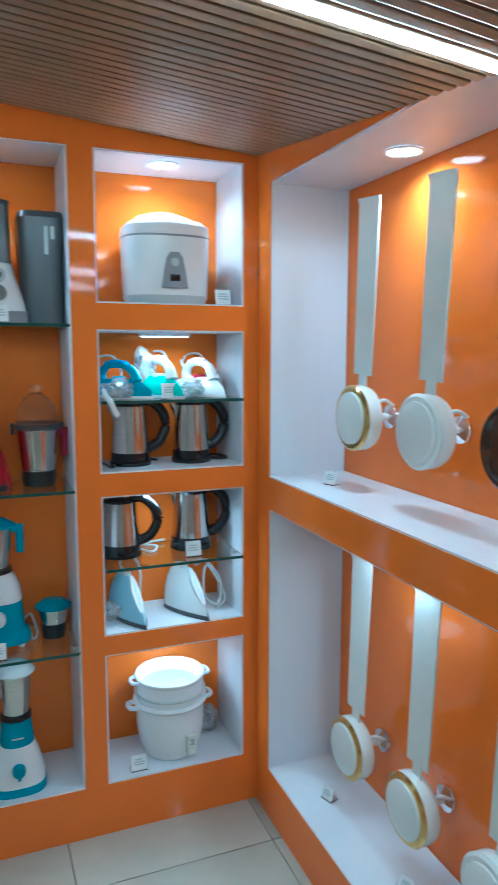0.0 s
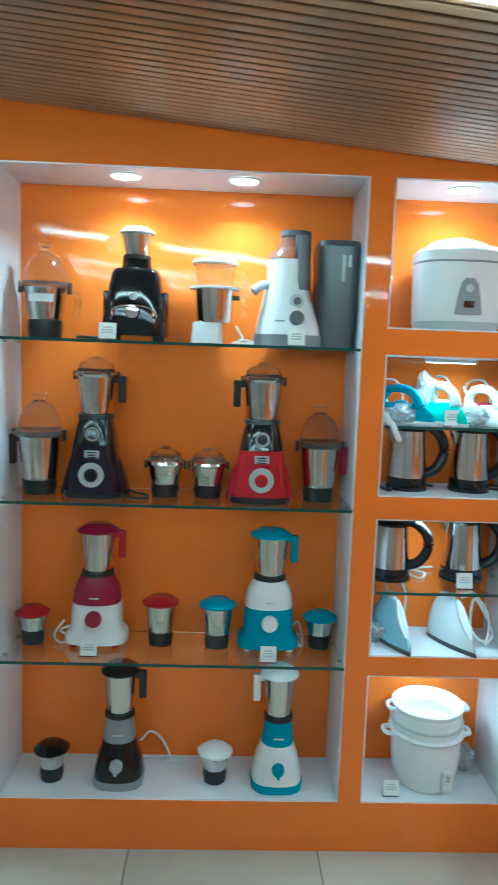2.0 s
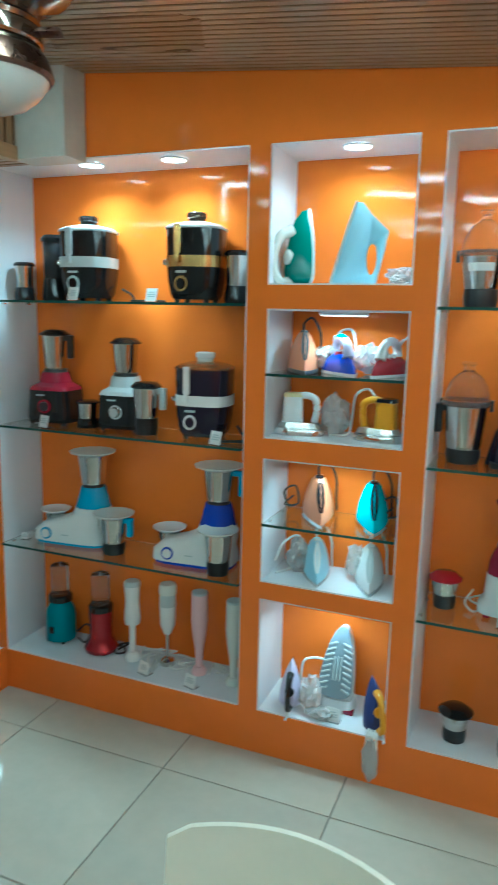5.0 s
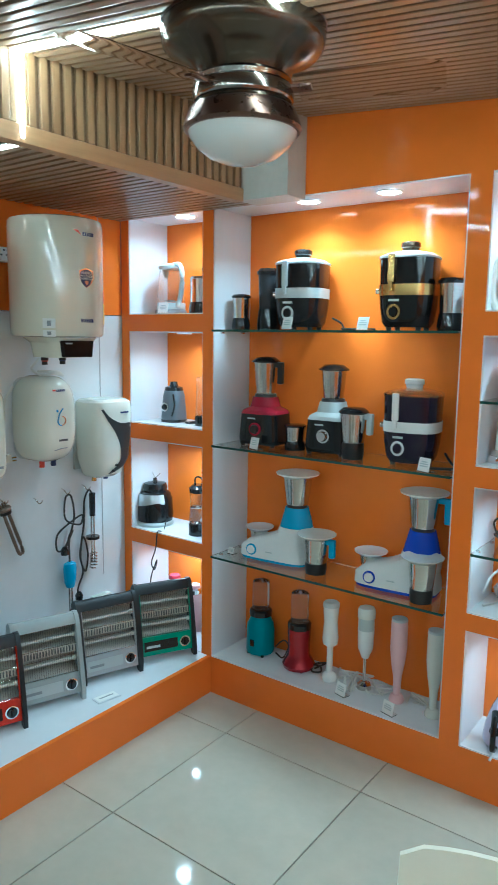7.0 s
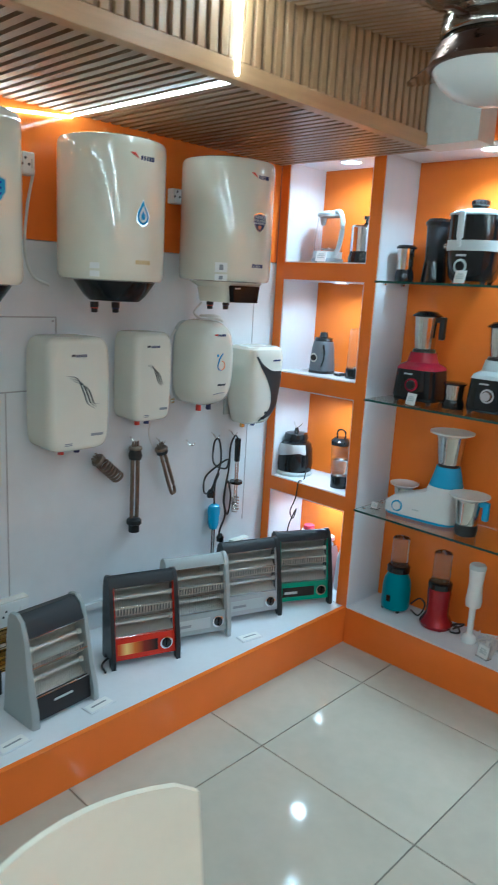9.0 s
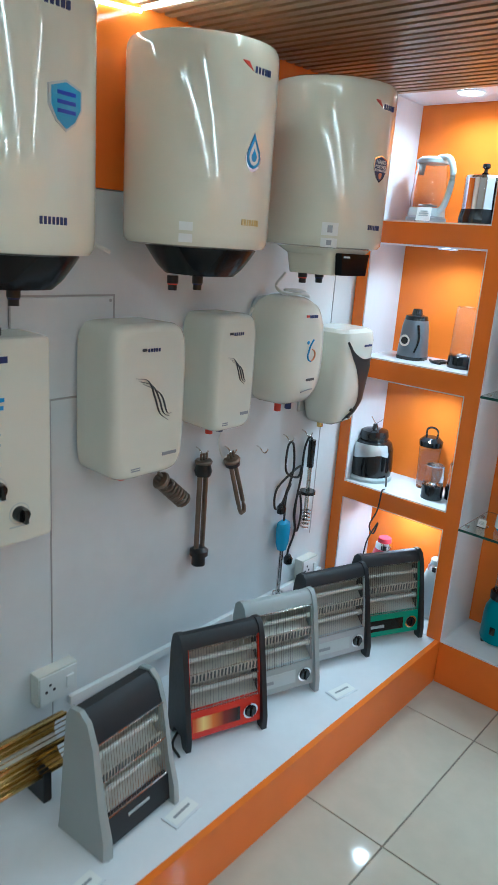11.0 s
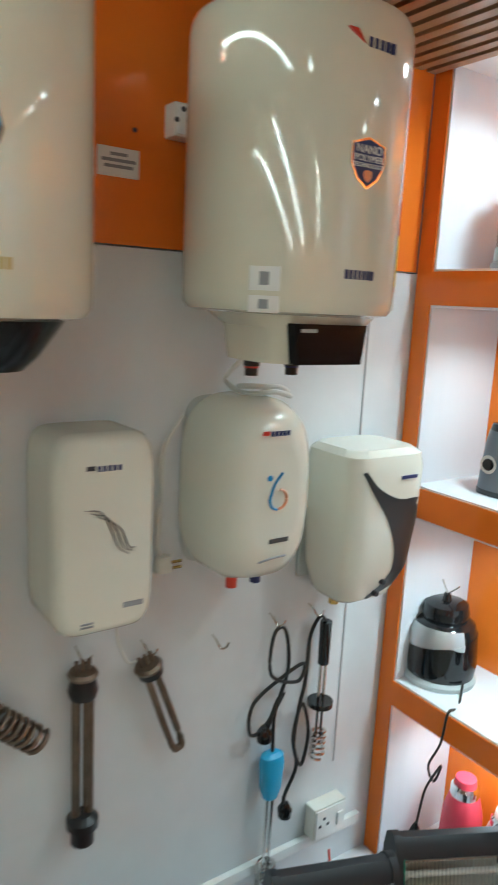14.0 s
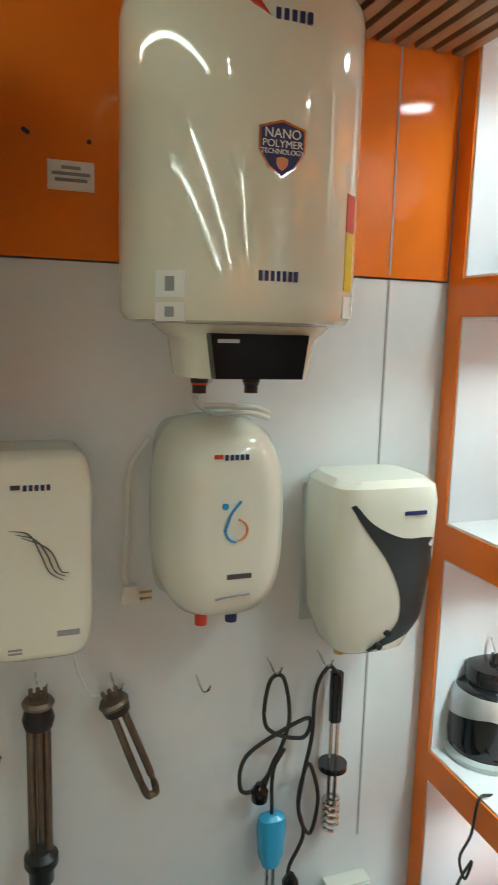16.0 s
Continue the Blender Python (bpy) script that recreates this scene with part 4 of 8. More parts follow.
# ---- the column with rice cooker, irons and kettles ----
def rice_cooker(x, y, z):
    t = thing("rice_cooker", pose(x, y, z) @ Matrix.Diagonal((0.95, 0.95, 0.98, 1.0)), "white electric rice cooker with grey control panel", "rice cooker")
    part("base", stack(B(), [(0.0, 0.25, 0.22, 2.8, 0, 0), (0.025, 0.27, 0.235, 2.8, 0, 0)]), LGREY, t)
    part("body", stack(B(), [(0.025, 0.268, 0.235, 2.8, 0, 0), (0.06, 0.272, 0.24, 2.8, 0, 0), (0.12, 0.275, 0.242, 2.8, 0, 0), (0.20, 0.282, 0.245, 2.8, 0, 0)]), PWHITE, t)
    part("lid_seam", stack(B(), [(0.20, 0.276, 0.24, 2.8, 0, 0), (0.206, 0.276, 0.24, 2.8, 0, 0)]), GREY, t)
    part("lid", stack(B(), [(0.206, 0.284, 0.247, 2.8, 0, 0), (0.236, 0.278, 0.24, 2.8, 0, 0), (0.252, 0.24, 0.21, 2.6, 0, 0), (0.262, 0.18, 0.15, 2.4, 0, 0)]), PWHITE, t)
    part("carry_handle", sweep(B(), [(-0.095, 0, 0.245), (-0.08, 0, 0.262), (0, 0, 0.277), (0.08, 0, 0.262), (0.095, 0, 0.245)], 0.012, 10), PWHITE, t)
    bm = B()
    secs = [[Vector((px, -0.124 - 0.005 * j, pz)) for px, pz in ((-0.042, 0.045), (-0.034, 0.10), (-0.026, 0.135), (-0.014, 0.152), (0.014, 0.152), (0.026, 0.135), (0.034, 0.10), (0.042, 0.045))] for j in (0, 1)]
    loft(bm, secs)
    part("control_panel", bm, GREY, t, "grey tapered control panel")
    part("switch", box(B(), (-0.016, -0.134, 0.065), (0.016, -0.128, 0.085), 0.002), BLACK, t)
    part("indicator", lathe(B(), [(0, 0), (0.013, 0), (0.012, 0.004), (0, 0.005)], 18, m=pose(0, -0.129, 0.122, 90, 0, 0)), LGREY, t)
    feet(t, 0.17, 0.14, 0.014, 0.004)


rice_cooker(0.785, 0.122, 1.6605)
price_tag(0.955, 0.05, 1.6605)


def iron(name, m, label, body, top, sole=None, handle=None, size=1.0, group="irons", dial=None, loop=None):
    """A clothes iron lying on its sole, tip to +x."""
    t = thing(name, m, label, "iron", group)
    s = size

    def drop(w, ln, x0, z, n=28):
        out = []
        for k in range(n):
            a = 2 * math.pi * k / n
            u = (1 + math.cos(a)) / 2
            half = w / 2 * (math.sin(math.pi * min(1, (1 - u) * 1.0) ** 0.62) ** 0.8 if u < 1 else 0)
            xx = x0 + ln * u
            prof = (1 - u ** 2.2) * (1 if u > 0.12 else (u / 0.12) ** 0.35)
            yy = w / 2 * prof * (1 if a < math.pi else -1)
            out.append(Vector((xx * s, yy * s, z * s)))
        return out

    part("soleplate", loft(B(), [drop(0.112, 0.235, -0.10, 0.0), drop(0.116, 0.24, -0.102, 0.003), drop(0.112, 0.236, -0.10, 0.010)]), sole or CHROME, t)
    part("body", loft(B(), [drop(0.112, 0.232, -0.10, 0.0105), drop(0.108, 0.225, -0.10, 0.03), drop(0.085, 0.19, -0.095, 0.052), drop(0.05, 0.13, -0.08, 0.066)]), body, t)
    hm = handle or body
    part("handle", sweep(B(), [(-0.088 * s, 0, 0.05 * s), (-0.092 * s, 0, 0.085 * s), (-0.06 * s, 0, 0.112 * s), (0.0, 0, 0.114 * s), (0.045 * s, 0, 0.095 * s), (0.065 * s, 0, 0.058 * s)], lambda u: s * (0.019 - 0.006 * math.sin(math.pi * u)), 12), hm, t)
    part("handle_top", sweep(B(), [(-0.075 * s, 0, 0.113 * s), (-0.03 * s, 0, 0.121 * s), (0.02 * s, 0, 0.116 * s)], 0.012 * s, 8), top, t)
    part("dial", lathe(B(), [(0, 0), (0.024 * s, 0), (0.022 * s, 0.012 * s), (0, 0.014 * s)], 20, at=(-0.015 * s, 0, 0.062 * s)), dial or top, t)
    part("cord_sleeve", sweep(B(), [(-0.088 * s, 0, 0.09 * s), (-0.115 * s, 0, 0.105 * s), (-0.13 * s, 0.005, 0.12 * s)], 0.006 * s, 8), SOFTBLACK if loop is CABLEB else CABLEW, t)
    if loop:
        part("cord", sweep(B(), [(-0.125 * s, 0.005, 0.115 * s), (-0.135 * s, 0.03, 0.14 * s), (-0.09 * s, 0.055, 0.14 * s), (-0.06 * s, 0.06, 0.08 * s), (-0.09 * s, 0.062, 0.02 * s)], 0.004 * s, 8), loop, t)
    return t


def full_iron(x, y, z, rz, label, body, stripe, sole, s=1.0, cable=None):
    """A steam iron with a deep one-piece body and handle, lying on its sole, tip to +x."""
    t = thing("iron", pose(x, y, z, 0, 0, rz), label, "iron", "irons")

    def egg(w, ln, x0, zz, n=28):
        out = []
        for k in range(n):
            a = 2 * math.pi * k / n
            u = (1 + math.cos(a)) / 2
            half = (1 - u ** 2.2) * (1 if u > 0.14 else (u / 0.14) ** 0.4)
            out.append(Vector((s * (x0 + ln * u), s * math.copysign(w / 2 * half, math.sin(a)), s * zz)))
        return out

    part("soleplate", loft(B(), [egg(0.118, 0.235, -0.10, 0.0), egg(0.124, 0.242, -0.102, 0.004), egg(0.116, 0.234, -0.10, 0.013)]), sole, t)
    part("body", loft(B(), [egg(0.116, 0.226, -0.10, 0.0135), egg(0.114, 0.212, -0.10, 0.04), egg(0.100, 0.185, -0.10, 0.075), egg(0.078, 0.155, -0.098, 0.105), egg(0.056, 0.13, -0.09, 0.130), egg(0.030, 0.10, -0.078, 0.145)]), body, t)
    part("grip_inlay", loft(B(), [[Vector((s * (px + dx), s * sy * wy, s * pz)) for dx, sy in ((0, -1), (0, 1), (-0.016, 1), (-0.016, -1))] for px, pz, wy in ((0.104, 0.050, 0.006), (0.078, 0.080, 0.013), (0.051, 0.109, 0.014), (0.036, 0.132, 0.010), (0.016, 0.149, 0.006))]), stripe, t)
    part("dial", lathe(B(), [(0, 0), (0.016 * s, 0), (0.014 * s, 0.008 * s), (0, 0.009 * s)], 18, at=(-0.03 * s, 0, 0.143 * s)), stripe, t)
    if cable is not None:
        part("cord", sweep(B(), [(-0.07 * s, 0, 0.135 * s), (-0.085 * s, 0, 0.175 * s), (-0.06 * s, 0.03 * s, 0.195 * s), (-0.055 * s, 0.06 * s, 0.14 * s), (-0.07 * s, 0.065 * s, 0.06 * s), (-0.08 * s, 0.07 * s, 0.012)], 0.004, 8), cable, t)
    return t


def bag(x, y, z, w, h, label="crumpled clear plastic bag", seed=0, d=None):
    """Crumpled clear wrapping with a bundled lead inside."""
    t = thing("plastic_bag", pose(x, y, z), label, "plastic bag", "plastic bags")
    bm = B()
    bmesh.ops.create_icosphere(bm, subdivisions=3, radius=1.0)
    for v in bm.verts:
        n = noise.noise(v.co * 1.8 + Vector((seed * 3.1, 0, 0))) * 0.45 + noise.noise(v.co * 4.5 + Vector((0, seed, 0))) * 0.38
        c = v.co * (1 + n)
        v.co = Vector((c.x * w / 2, c.y * (d or w) / 2, max(0.001, h / 2 + c.z * h / 2)))
    part("wrap", bm, BAG, t, smooth=False)
    k = [(w * 0.28 * math.cos(a * 1.9 + seed), 0.2 * w * math.sin(a * 2.3), h * (0.2 + 0.25 * (1 + math.sin(a * 1.3)))) for a in range(9)]
    part("lead", sweep(B(), k, 0.0035, 6), CABLEW, t)
    return t


iron("iron", pose(0.645, 0.125, 1.3725, 0, 0, -52), "blue steam iron wrapped in clear plastic", TEAL, CYAN, PWHITE, size=0.9, loop=CABLEW)
iron("iron", pose(0.772, 0.122, 1.3725, 0, 0, -76), "mint green steam iron wrapped in clear plastic", MINT, PWHITE, PWHITE, handle=PWHITE, size=1.0, loop=CABLEW)
iron("iron", pose(0.905, 0.122, 1.3725, 0, 0, -72), "white and pink steam iron wrapped in clear plastic", PWHITE, PINK, PWHITE, handle=PWHITE, size=0.95, dial=PINKRED, loop=CABLEW)
bag(0.62, 0.075, 1.3725, 0.10, 0.06, seed=1)
bag(0.84, 0.07, 1.3725, 0.11, 0.06, seed=2)
bag(0.955, 0.15, 1.3725, 0.06, 0.08, seed=3)
bag(0.73, 0.19, 1.3725, 0.08, 0.15, seed=4)
price_tag(0.77, 0.02, 1.3725)


def kettle(x, y, z, label, h=0.2, r=0.058, rz=0, taper=0.86):
    t = thing("electric_kettle", pose(x, y, z, 0, 0, rz), label, "kettle", "electric kettles")
    part("power_base", lathe(B(), [(0, 0), (r * 1.12, 0), (r * 1.12, 0.010), (r * 1.05, 0.015), (0, 0.015)], 32), BLACK, t)
    part("lower_band", lathe(B(), [(0, 0.0155), (r * 1.06, 0.0155), (r * 1.05, 0.036), (r * 1.03, 0.040), (0, 0.040)], 32), BLACK, t)
    part("body", lathe(B(), [(0, 0.0405), (r * 1.02, 0.0405), (r, 0.07), (r * (1 + taper) / 2, h * 0.65), (r * taper, h * 0.93), (0, h * 0.93)], 36), STEEL, t, "brushed steel body")
    part("lid", lathe(B(), [(0, h * 0.931), (r * taper * 1.02, h * 0.931), (r * taper, h * 0.97), (r * 0.5, h), (0, h * 1.01)], 30), BLACK, t)
    part("spout", stack(B(), [(h * 0.72, 0.004, 0.02, 2, -r * 0.9, 0), (h * 0.9, 0.03, 0.034, 2, -r * 0.95, 0), (h * 0.95, 0.034, 0.03, 2, -r * 0.98, 0)], 14), STEEL, t)
    part("handle", sweep(B(), [(r * 0.5, 0, h * 0.985), (r * 1.2, 0, h * 0.99), (r * 1.85, 0, h * 0.80), (r * 1.95, 0, h * 0.55), (r * 1.55, 0, h * 0.33), (r * 0.98, 0, h * 0.24)], 0.021, 12, 0.8), BLACK, t)
    return t


kettle(0.668, 0.13, 1.1605, "brushed steel electric kettle with black handle and base", 0.2)
kettle(0.868, 0.13, 1.1605, "brushed steel electric kettle with black handle and base", 0.2)
kettle(0.632, 0.14, 0.8645, "brushed steel electric kettle with black handle on a glass shelf", 0.188, 0.06, rz=-15)
kettle(0.872, 0.155, 0.8645, "large brushed steel electric kettle on a glass shelf", 0.200, 0.062, rz=-10)
cord("power_cable", [(0.58, 0.2, 1.165), (0.555 + 0.03, 0.12, 1.165), (0.60, 0.06, 1.165), (0.64, 0.2, 1.166), (0.72, 0.22, 1.165), (0.76, 0.16, 1.165)], 0.004, CABLEB, "short black kettle cable")
cord("power_cable", [(0.92, 0.16, 1.165), (0.95, 0.13, 1.166), (0.985, 0.11, 1.168), (0.97, 0.16, 1.172), (0.93, 0.2, 1.166)], 0.0045, CABLEB, "short black kettle cable")
cord("power_cable", [(0.70, 0.16, 0.87), (0.73, 0.12, 0.869), (0.76, 0.18, 0.869), (0.72, 0.22, 0.87), (0.80, 0.23, 0.875)], 0.004, CABLEW, "thin kettle cable on the glass shelf")
cord("lead_with_plug", [(0.585, 0.1, 1.40), (0.575, 0.03, 1.385), (0.58, -0.022, 1.37), (0.59, -0.026, 1.345), (0.60, -0.024, 1.33)], 0.009, CABLEW, "white bundled plug lead hanging over the shelf edge")
price_tag(0.845, 0.03, 0.8645)
full_iron(0.655, 0.12, 0.6565, -80, "light blue and white dry iron lying in its niche", PALEBLUE, PWHITE, DGREY, 0.95, CABLEW)
full_iron(0.85, 0.12, 0.6565, -76, "white dry iron lying in its niche", PWHITE, PWHITE, DGREY, 0.98)
bag(0.595, 0.12, 0.6565, 0.07, 0.06, seed=5)
cord("power_cable", [(0.90, 0.2, 0.78), (0.93, 0.17, 0.80), (0.97, 0.14, 0.74), (0.95, 0.1, 0.67), (0.91, 0.13, 0.70), (0.93, 0.16, 0.79), (0.98, 0.12, 0.69), (0.94, 0.08, 0.664)], 0.004, CABLEW, "white iron cable bundled in loops")


def steamer(x, y, z):
    t = thing("steam_cooker", pose(x, y, z) @ Matrix.Diagonal((0.88, 0.88, 0.94, 1.0)), "white electric rice cooker with steaming bowl on top", "rice cooker")
    part("body", lathe(B(), [(0, 0.0), (0.095, 0.0), (0.105, 0.012), (0.122, 0.06), (0.128, 0.11), (0.13, 0.19), (0, 0.19)], 44), PWHITE, t)
    part("rim", lathe(B(), [(0.115, 0.19), (0.138, 0.19), (0.142, 0.197), (0.138, 0.204), (0.115, 0.204), (0.115, 0.19)], 44), PWHITE, t)
    part("bowl", lathe(B(), [(0.10, 0.204), (0.125, 0.204), (0.13, 0.23), (0.128, 0.275), (0.133, 0.282), (0.134, 0.29), (0.129, 0.294), (0.122, 0.288), (0.116, 0.25), (0.105, 0.225), (0, 0.222)], 44), PWHITE, t, "white plastic steaming bowl")
    part("inner_dish", lathe(B(), [(0, 0.2235), (0.10, 0.2235), (0.112, 0.248), (0.110, 0.248), (0.098, 0.2255), (0, 0.2255)], 40), LGREY, t, "pale grey dish")
    part("bowl_ring", lathe(B(), [(0.125, 0.226), (0.136, 0.228), (0.136, 0.234), (0.125, 0.236), (0.125, 0.226)], 44), LGREY, t)
    for s in (-1, 1):
        part("side_handle", sweep(B(), [(s * 0.125, -0.03, 0.185), (s * 0.158, -0.02, 0.187), (s * 0.158, 0.02, 0.187), (s * 0.125, 0.03, 0.185)], 0.009, 8), PWHITE, t)
        part("bowl_handle", sweep(B(), [(s * 0.126, -0.035, 0.278), (s * 0.148, -0.02, 0.276), (s * 0.148, 0.02, 0.276), (s * 0.126, 0.035, 0.278)], 0.007, 8), PWHITE, t)
    part("switch_panel", box(B(), (0.028, -0.142, 0.03), (0.066, -0.112, 0.105), 0.008), IVORY, t)
    part("switch", box(B(), (0.038, -0.147, 0.042), (0.056, -0.14, 0.056), 0.003), PWHITE, t)
    bars(t, (0.047, -0.1425, 0.09), 0.016, (1, 0.6, 1), 0.004, GREY)


steamer(0.785, 0.128, Z0)
bag(0.935, 0.19, Z0, 0.07, 0.09, seed=6)
price_tag(0.655, 0.03, Z0)

# ---- the column of irons ----
# an iron stands on its heel when turned tip up (-90 about y); rz turns the sole away
iron("iron", pose(-1.03, 0.13, 1.665 + 0.095, 0, -88, 45), "bottle green and white steam iron standing on its heel", GREEN, PWHITE, LGREY, handle=IVORY, size=1.06, dial=IVORY)


def flat_iron(x, y, z):
    """A pale blue dry iron seen side on, standing on its heel."""
    t = thing("iron", pose(x, y, z, 0, 0, 10), "pale blue dry iron standing on its heel", "iron", "irons")
    bm = B()
    outline = [(-0.085, 0.0), (0.055, 0.0), (0.088, 0.165), (0.035, 0.215), (0.004, 0.252), (-0.012, 0.252), (-0.03, 0.19)]
    loft(bm, [[Vector((px, yy, pz)) for px, pz in outline] for yy in (-0.024, 0.024)])
    hole = B()
    secs = [[Vector((0.038 + 0.017 * math.cos(a) * (1 + 0.1 * math.sin(a)), yy, 0.08 + 0.05 * math.sin(a))) for a in [2 * math.pi * k / 16 for k in range(16)]] for yy in (-0.04, 0.04)]
    loft(hole, secs)
    cutter = part("cut", hole, PALEBLUE, t)
    bmesh.ops.recalc_face_normals(bm, faces=bm.faces)
    body = part("body", bm, PALEBLUE, t)
    md = body.modifiers.new("opening", "BOOLEAN")
    md.object, md.operation = cutter, "DIFFERENCE"
    bpy.context.view_layer.update()
    me = bpy.data.meshes.new_from_object(body.evaluated_get(bpy.context.evaluated_depsgraph_get()))
    body.modifiers.clear()
    body.data = me
    bpy.data.objects.remove(cutter)
    part("soleplate", loft(B(), [[Vector((px, yy, pz)) for px, pz in ((-0.092, 0.0), (-0.0855, 0.0), (-0.0305, 0.19), (-0.0125, 0.252), (-0.016, 0.256), (-0.036, 0.195))] for yy in (-0.045, 0.045)]), LGREY, t)
    return t


flat_iron(-0.853, 0.12, 1.6605)
bag(-0.715, 0.10, 1.6605, 0.09, 0.05, seed=7)
full_iron(-1.025, 0.115, 1.3725, -70, "peach and grey steam iron with dark sole", SALMON, DGREY, DGREY, 0.92, CABLEB)
iron("iron", pose(-0.89, 0.11, 1.3725, 0, 0, -60), "blue and red steam iron with white sole", BLUE, CYAN, PWHITE, handle=LILAC, size=1.0, dial=RED, loop=CABLEW)
iron("iron", pose(-0.745, 0.115, 1.3725, 0, 0, -100), "red and white steam iron half wrapped in plastic", RED, PWHITE, PWHITE, handle=PWHITE, size=0.95, loop=CABLEW)
bag(-0.955, 0.17, 1.3725, 0.10, 0.09, seed=8)
bag(-0.82, 0.17, 1.3725, 0.08, 0.10, seed=9)
bag(-0.765, 0.10, 1.3725, 0.07, 0.09, seed=10)


def travel_iron(x, y, z, rz, label, body, top):
    """A heavy old-style iron: bright slab sole, upright block body, flat top."""
    t = thing("iron", pose(x, y, z, 0, 0, rz), label, "iron", "irons")
    part("soleplate", stack(B(), [(0, 0.17, 0.085, 2.6, 0, 0), (0.018, 0.168, 0.083, 2.6, 0, 0), (0.026, 0.15, 0.07, 2.6, 0, 0)]), CHROME, t)
    part("cover", stack(B(), [(0.026, 0.155, 0.075, 2.6, 0, 0), (0.045, 0.13, 0.065, 2.8, 0, 0)]), STEEL, t)
    part("body", stack(B(), [(0.045, 0.07, 0.06, 4, -0.025, 0), (0.13, 0.062, 0.055, 4, -0.025, 0)]), body, t)
    part("handle", sweep(B(), [(-0.02, 0, 0.128), (0.02, 0, 0.135), (0.052, 0, 0.12), (0.056, 0, 0.08), (0.05, 0, 0.045)], 0.012, 10), body, t)
    part("top", stack(B(), [(0.13, 0.068, 0.06, 4, -0.025, 0), (0.142, 0.06, 0.052, 4, -0.025, 0)]), top, t)
    return t


travel_iron(-1.03, 0.11, 1.1605, 8, "cream and white dry iron with chrome sole", PWHITE, CREAM)
travel_iron(-0.76, 0.11, 1.1605, 170, "amber and black dry iron with chrome sole", YELLOW, BLACK)
bag(-0.92, 0.15, 1.1605, 0.10, 0.13, seed=11, d=0.08)
cord("power_cable", [(-0.78, 0.14, 1.30), (-0.81, 0.15, 1.325), (-0.85, 0.15, 1.30), (-0.86, 0.15, 1.22), (-0.87, 0.14, 1.17), (-0.92, 0.1, 1.168)], 0.004, CABLEW, "light iron cable arching to the shelf")
full_iron(-0.955, 0.13, 0.8645, -70, "peach and black steam iron lying on a glass shelf", SALMON, BLACK, CHROME, 0.98, CABLEB)
full_iron(-0.765, 0.125, 0.8645, -76, "turquoise and black steam iron lying on a glass shelf", AQUA, BLACK, CHROME, 0.98, CABLEB)
full_iron(-0.955, 0.125, 0.6565, -72, "pale blue and white dry iron lying in its niche", PALEBLUE, PWHITE, CHROME, 0.85, CABLEW)
full_iron(-0.765, 0.12, 0.6565, -78, "white and silver dry iron half wrapped in plastic", PWHITE, LGREY, CHROME, 0.88, CABLEW)
bag(-1.03, 0.15, 0.6565, 0.08, 0.12, seed=12)
bag(-0.82, 0.17, 0.6565, 0.08, 0.12, seed=13)
cord("power_cable", [(-1.10, 0.10, 0.70), (-1.08, 0.13, 0.76), (-1.04, 0.17, 0.78), (-1.01, 0.18, 0.72), (-1.05, 0.15, 0.67), (-1.09, 0.08, 0.662)], 0.0045, CABLEW, "white iron cable in loops")
for sx in (-1.06, -0.705):
    cord("power_cable", [(sx - 0.02, 0.18, 0.875), (sx - 0.035, 0.16, 0.94), (sx + 0.0, 0.18, 0.96), (sx + 0.015, 0.17, 0.90), (sx - 0.025, 0.14, 0.90), (sx, 0.16, 0.93)], 0.0035, CABLEB, "black iron cable bundled")


def sole_iron(x, y, z):
    """A large steam iron on its heel, its ribbed sole towards the room."""
    t = thing("steam_iron", pose(x, y, z), "white steam iron on its heel showing a ribbed grey soleplate", "iron")
    def tear(w, h0, h1, yy):
        out = []
        n = 30
        for k in range(n):
            a = 2 * math.pi * k / n
            u = (1 + math.sin(a)) / 2
            half = w / 2 * math.sqrt(max(0.0, 1 - u ** 2)) * (1 if u > 0.1 else (u / 0.1) ** 0.3 * 1)
            out.append(Vector((math.copysign(half, math.cos(a)) + (0.014 * (u - 0.5)), yy + 0.06 * u, h0 + (h1 - h0) * u)))
        return out
    part("body", loft(B(), [tear(0.135, 0.02, 0.30, 0.0), tear(0.13, 0.015, 0.298, 0.03), tear(0.09, 0.0, 0.24, 0.075)]), PWHITE, t)
    part("soleplate", loft(B(), [tear(0.122, 0.055, 0.30, -0.0085), tear(0.127, 0.05, 0.302, -0.001)]), SOLE, t)
    part("heel", stack(B(), [(0, 0.13, 0.10, 4, 0.002, 0.045), (0.05, 0.12, 0.085, 4, 0.002, 0.035)]), PWHITE, t)
    part("heel_trim", box(B(), (0.03, -0.006, 0.0), (0.068, 0.02, 0.016), 0.003), MAROON, t)
    for s in (-1, 1):
        for k in range(9):
            u = 0.12 + k * 0.08
            w = 0.058 * math.sqrt(max(0, 1 - u ** 2))
            part("rib", box(B(), (-0.017, -0.003, -0.0035), (0.017, 0.003, 0.0035), 0.0015), LGREY, t,
                 at=pose(s * w * 0.72 + 0.014 * (u - 0.5), -0.0105 + 0.06 * u, 0.055 + 0.245 * u, -14, s * 24, 0))
    for dx in (-0.012, 0.0, 0.012):
        part("groove", sweep(B(), [(dx, 0.0, 0.12), (dx, 0.022, 0.20)], 0.003, 6, curve=False), LGREY, t)
    return t


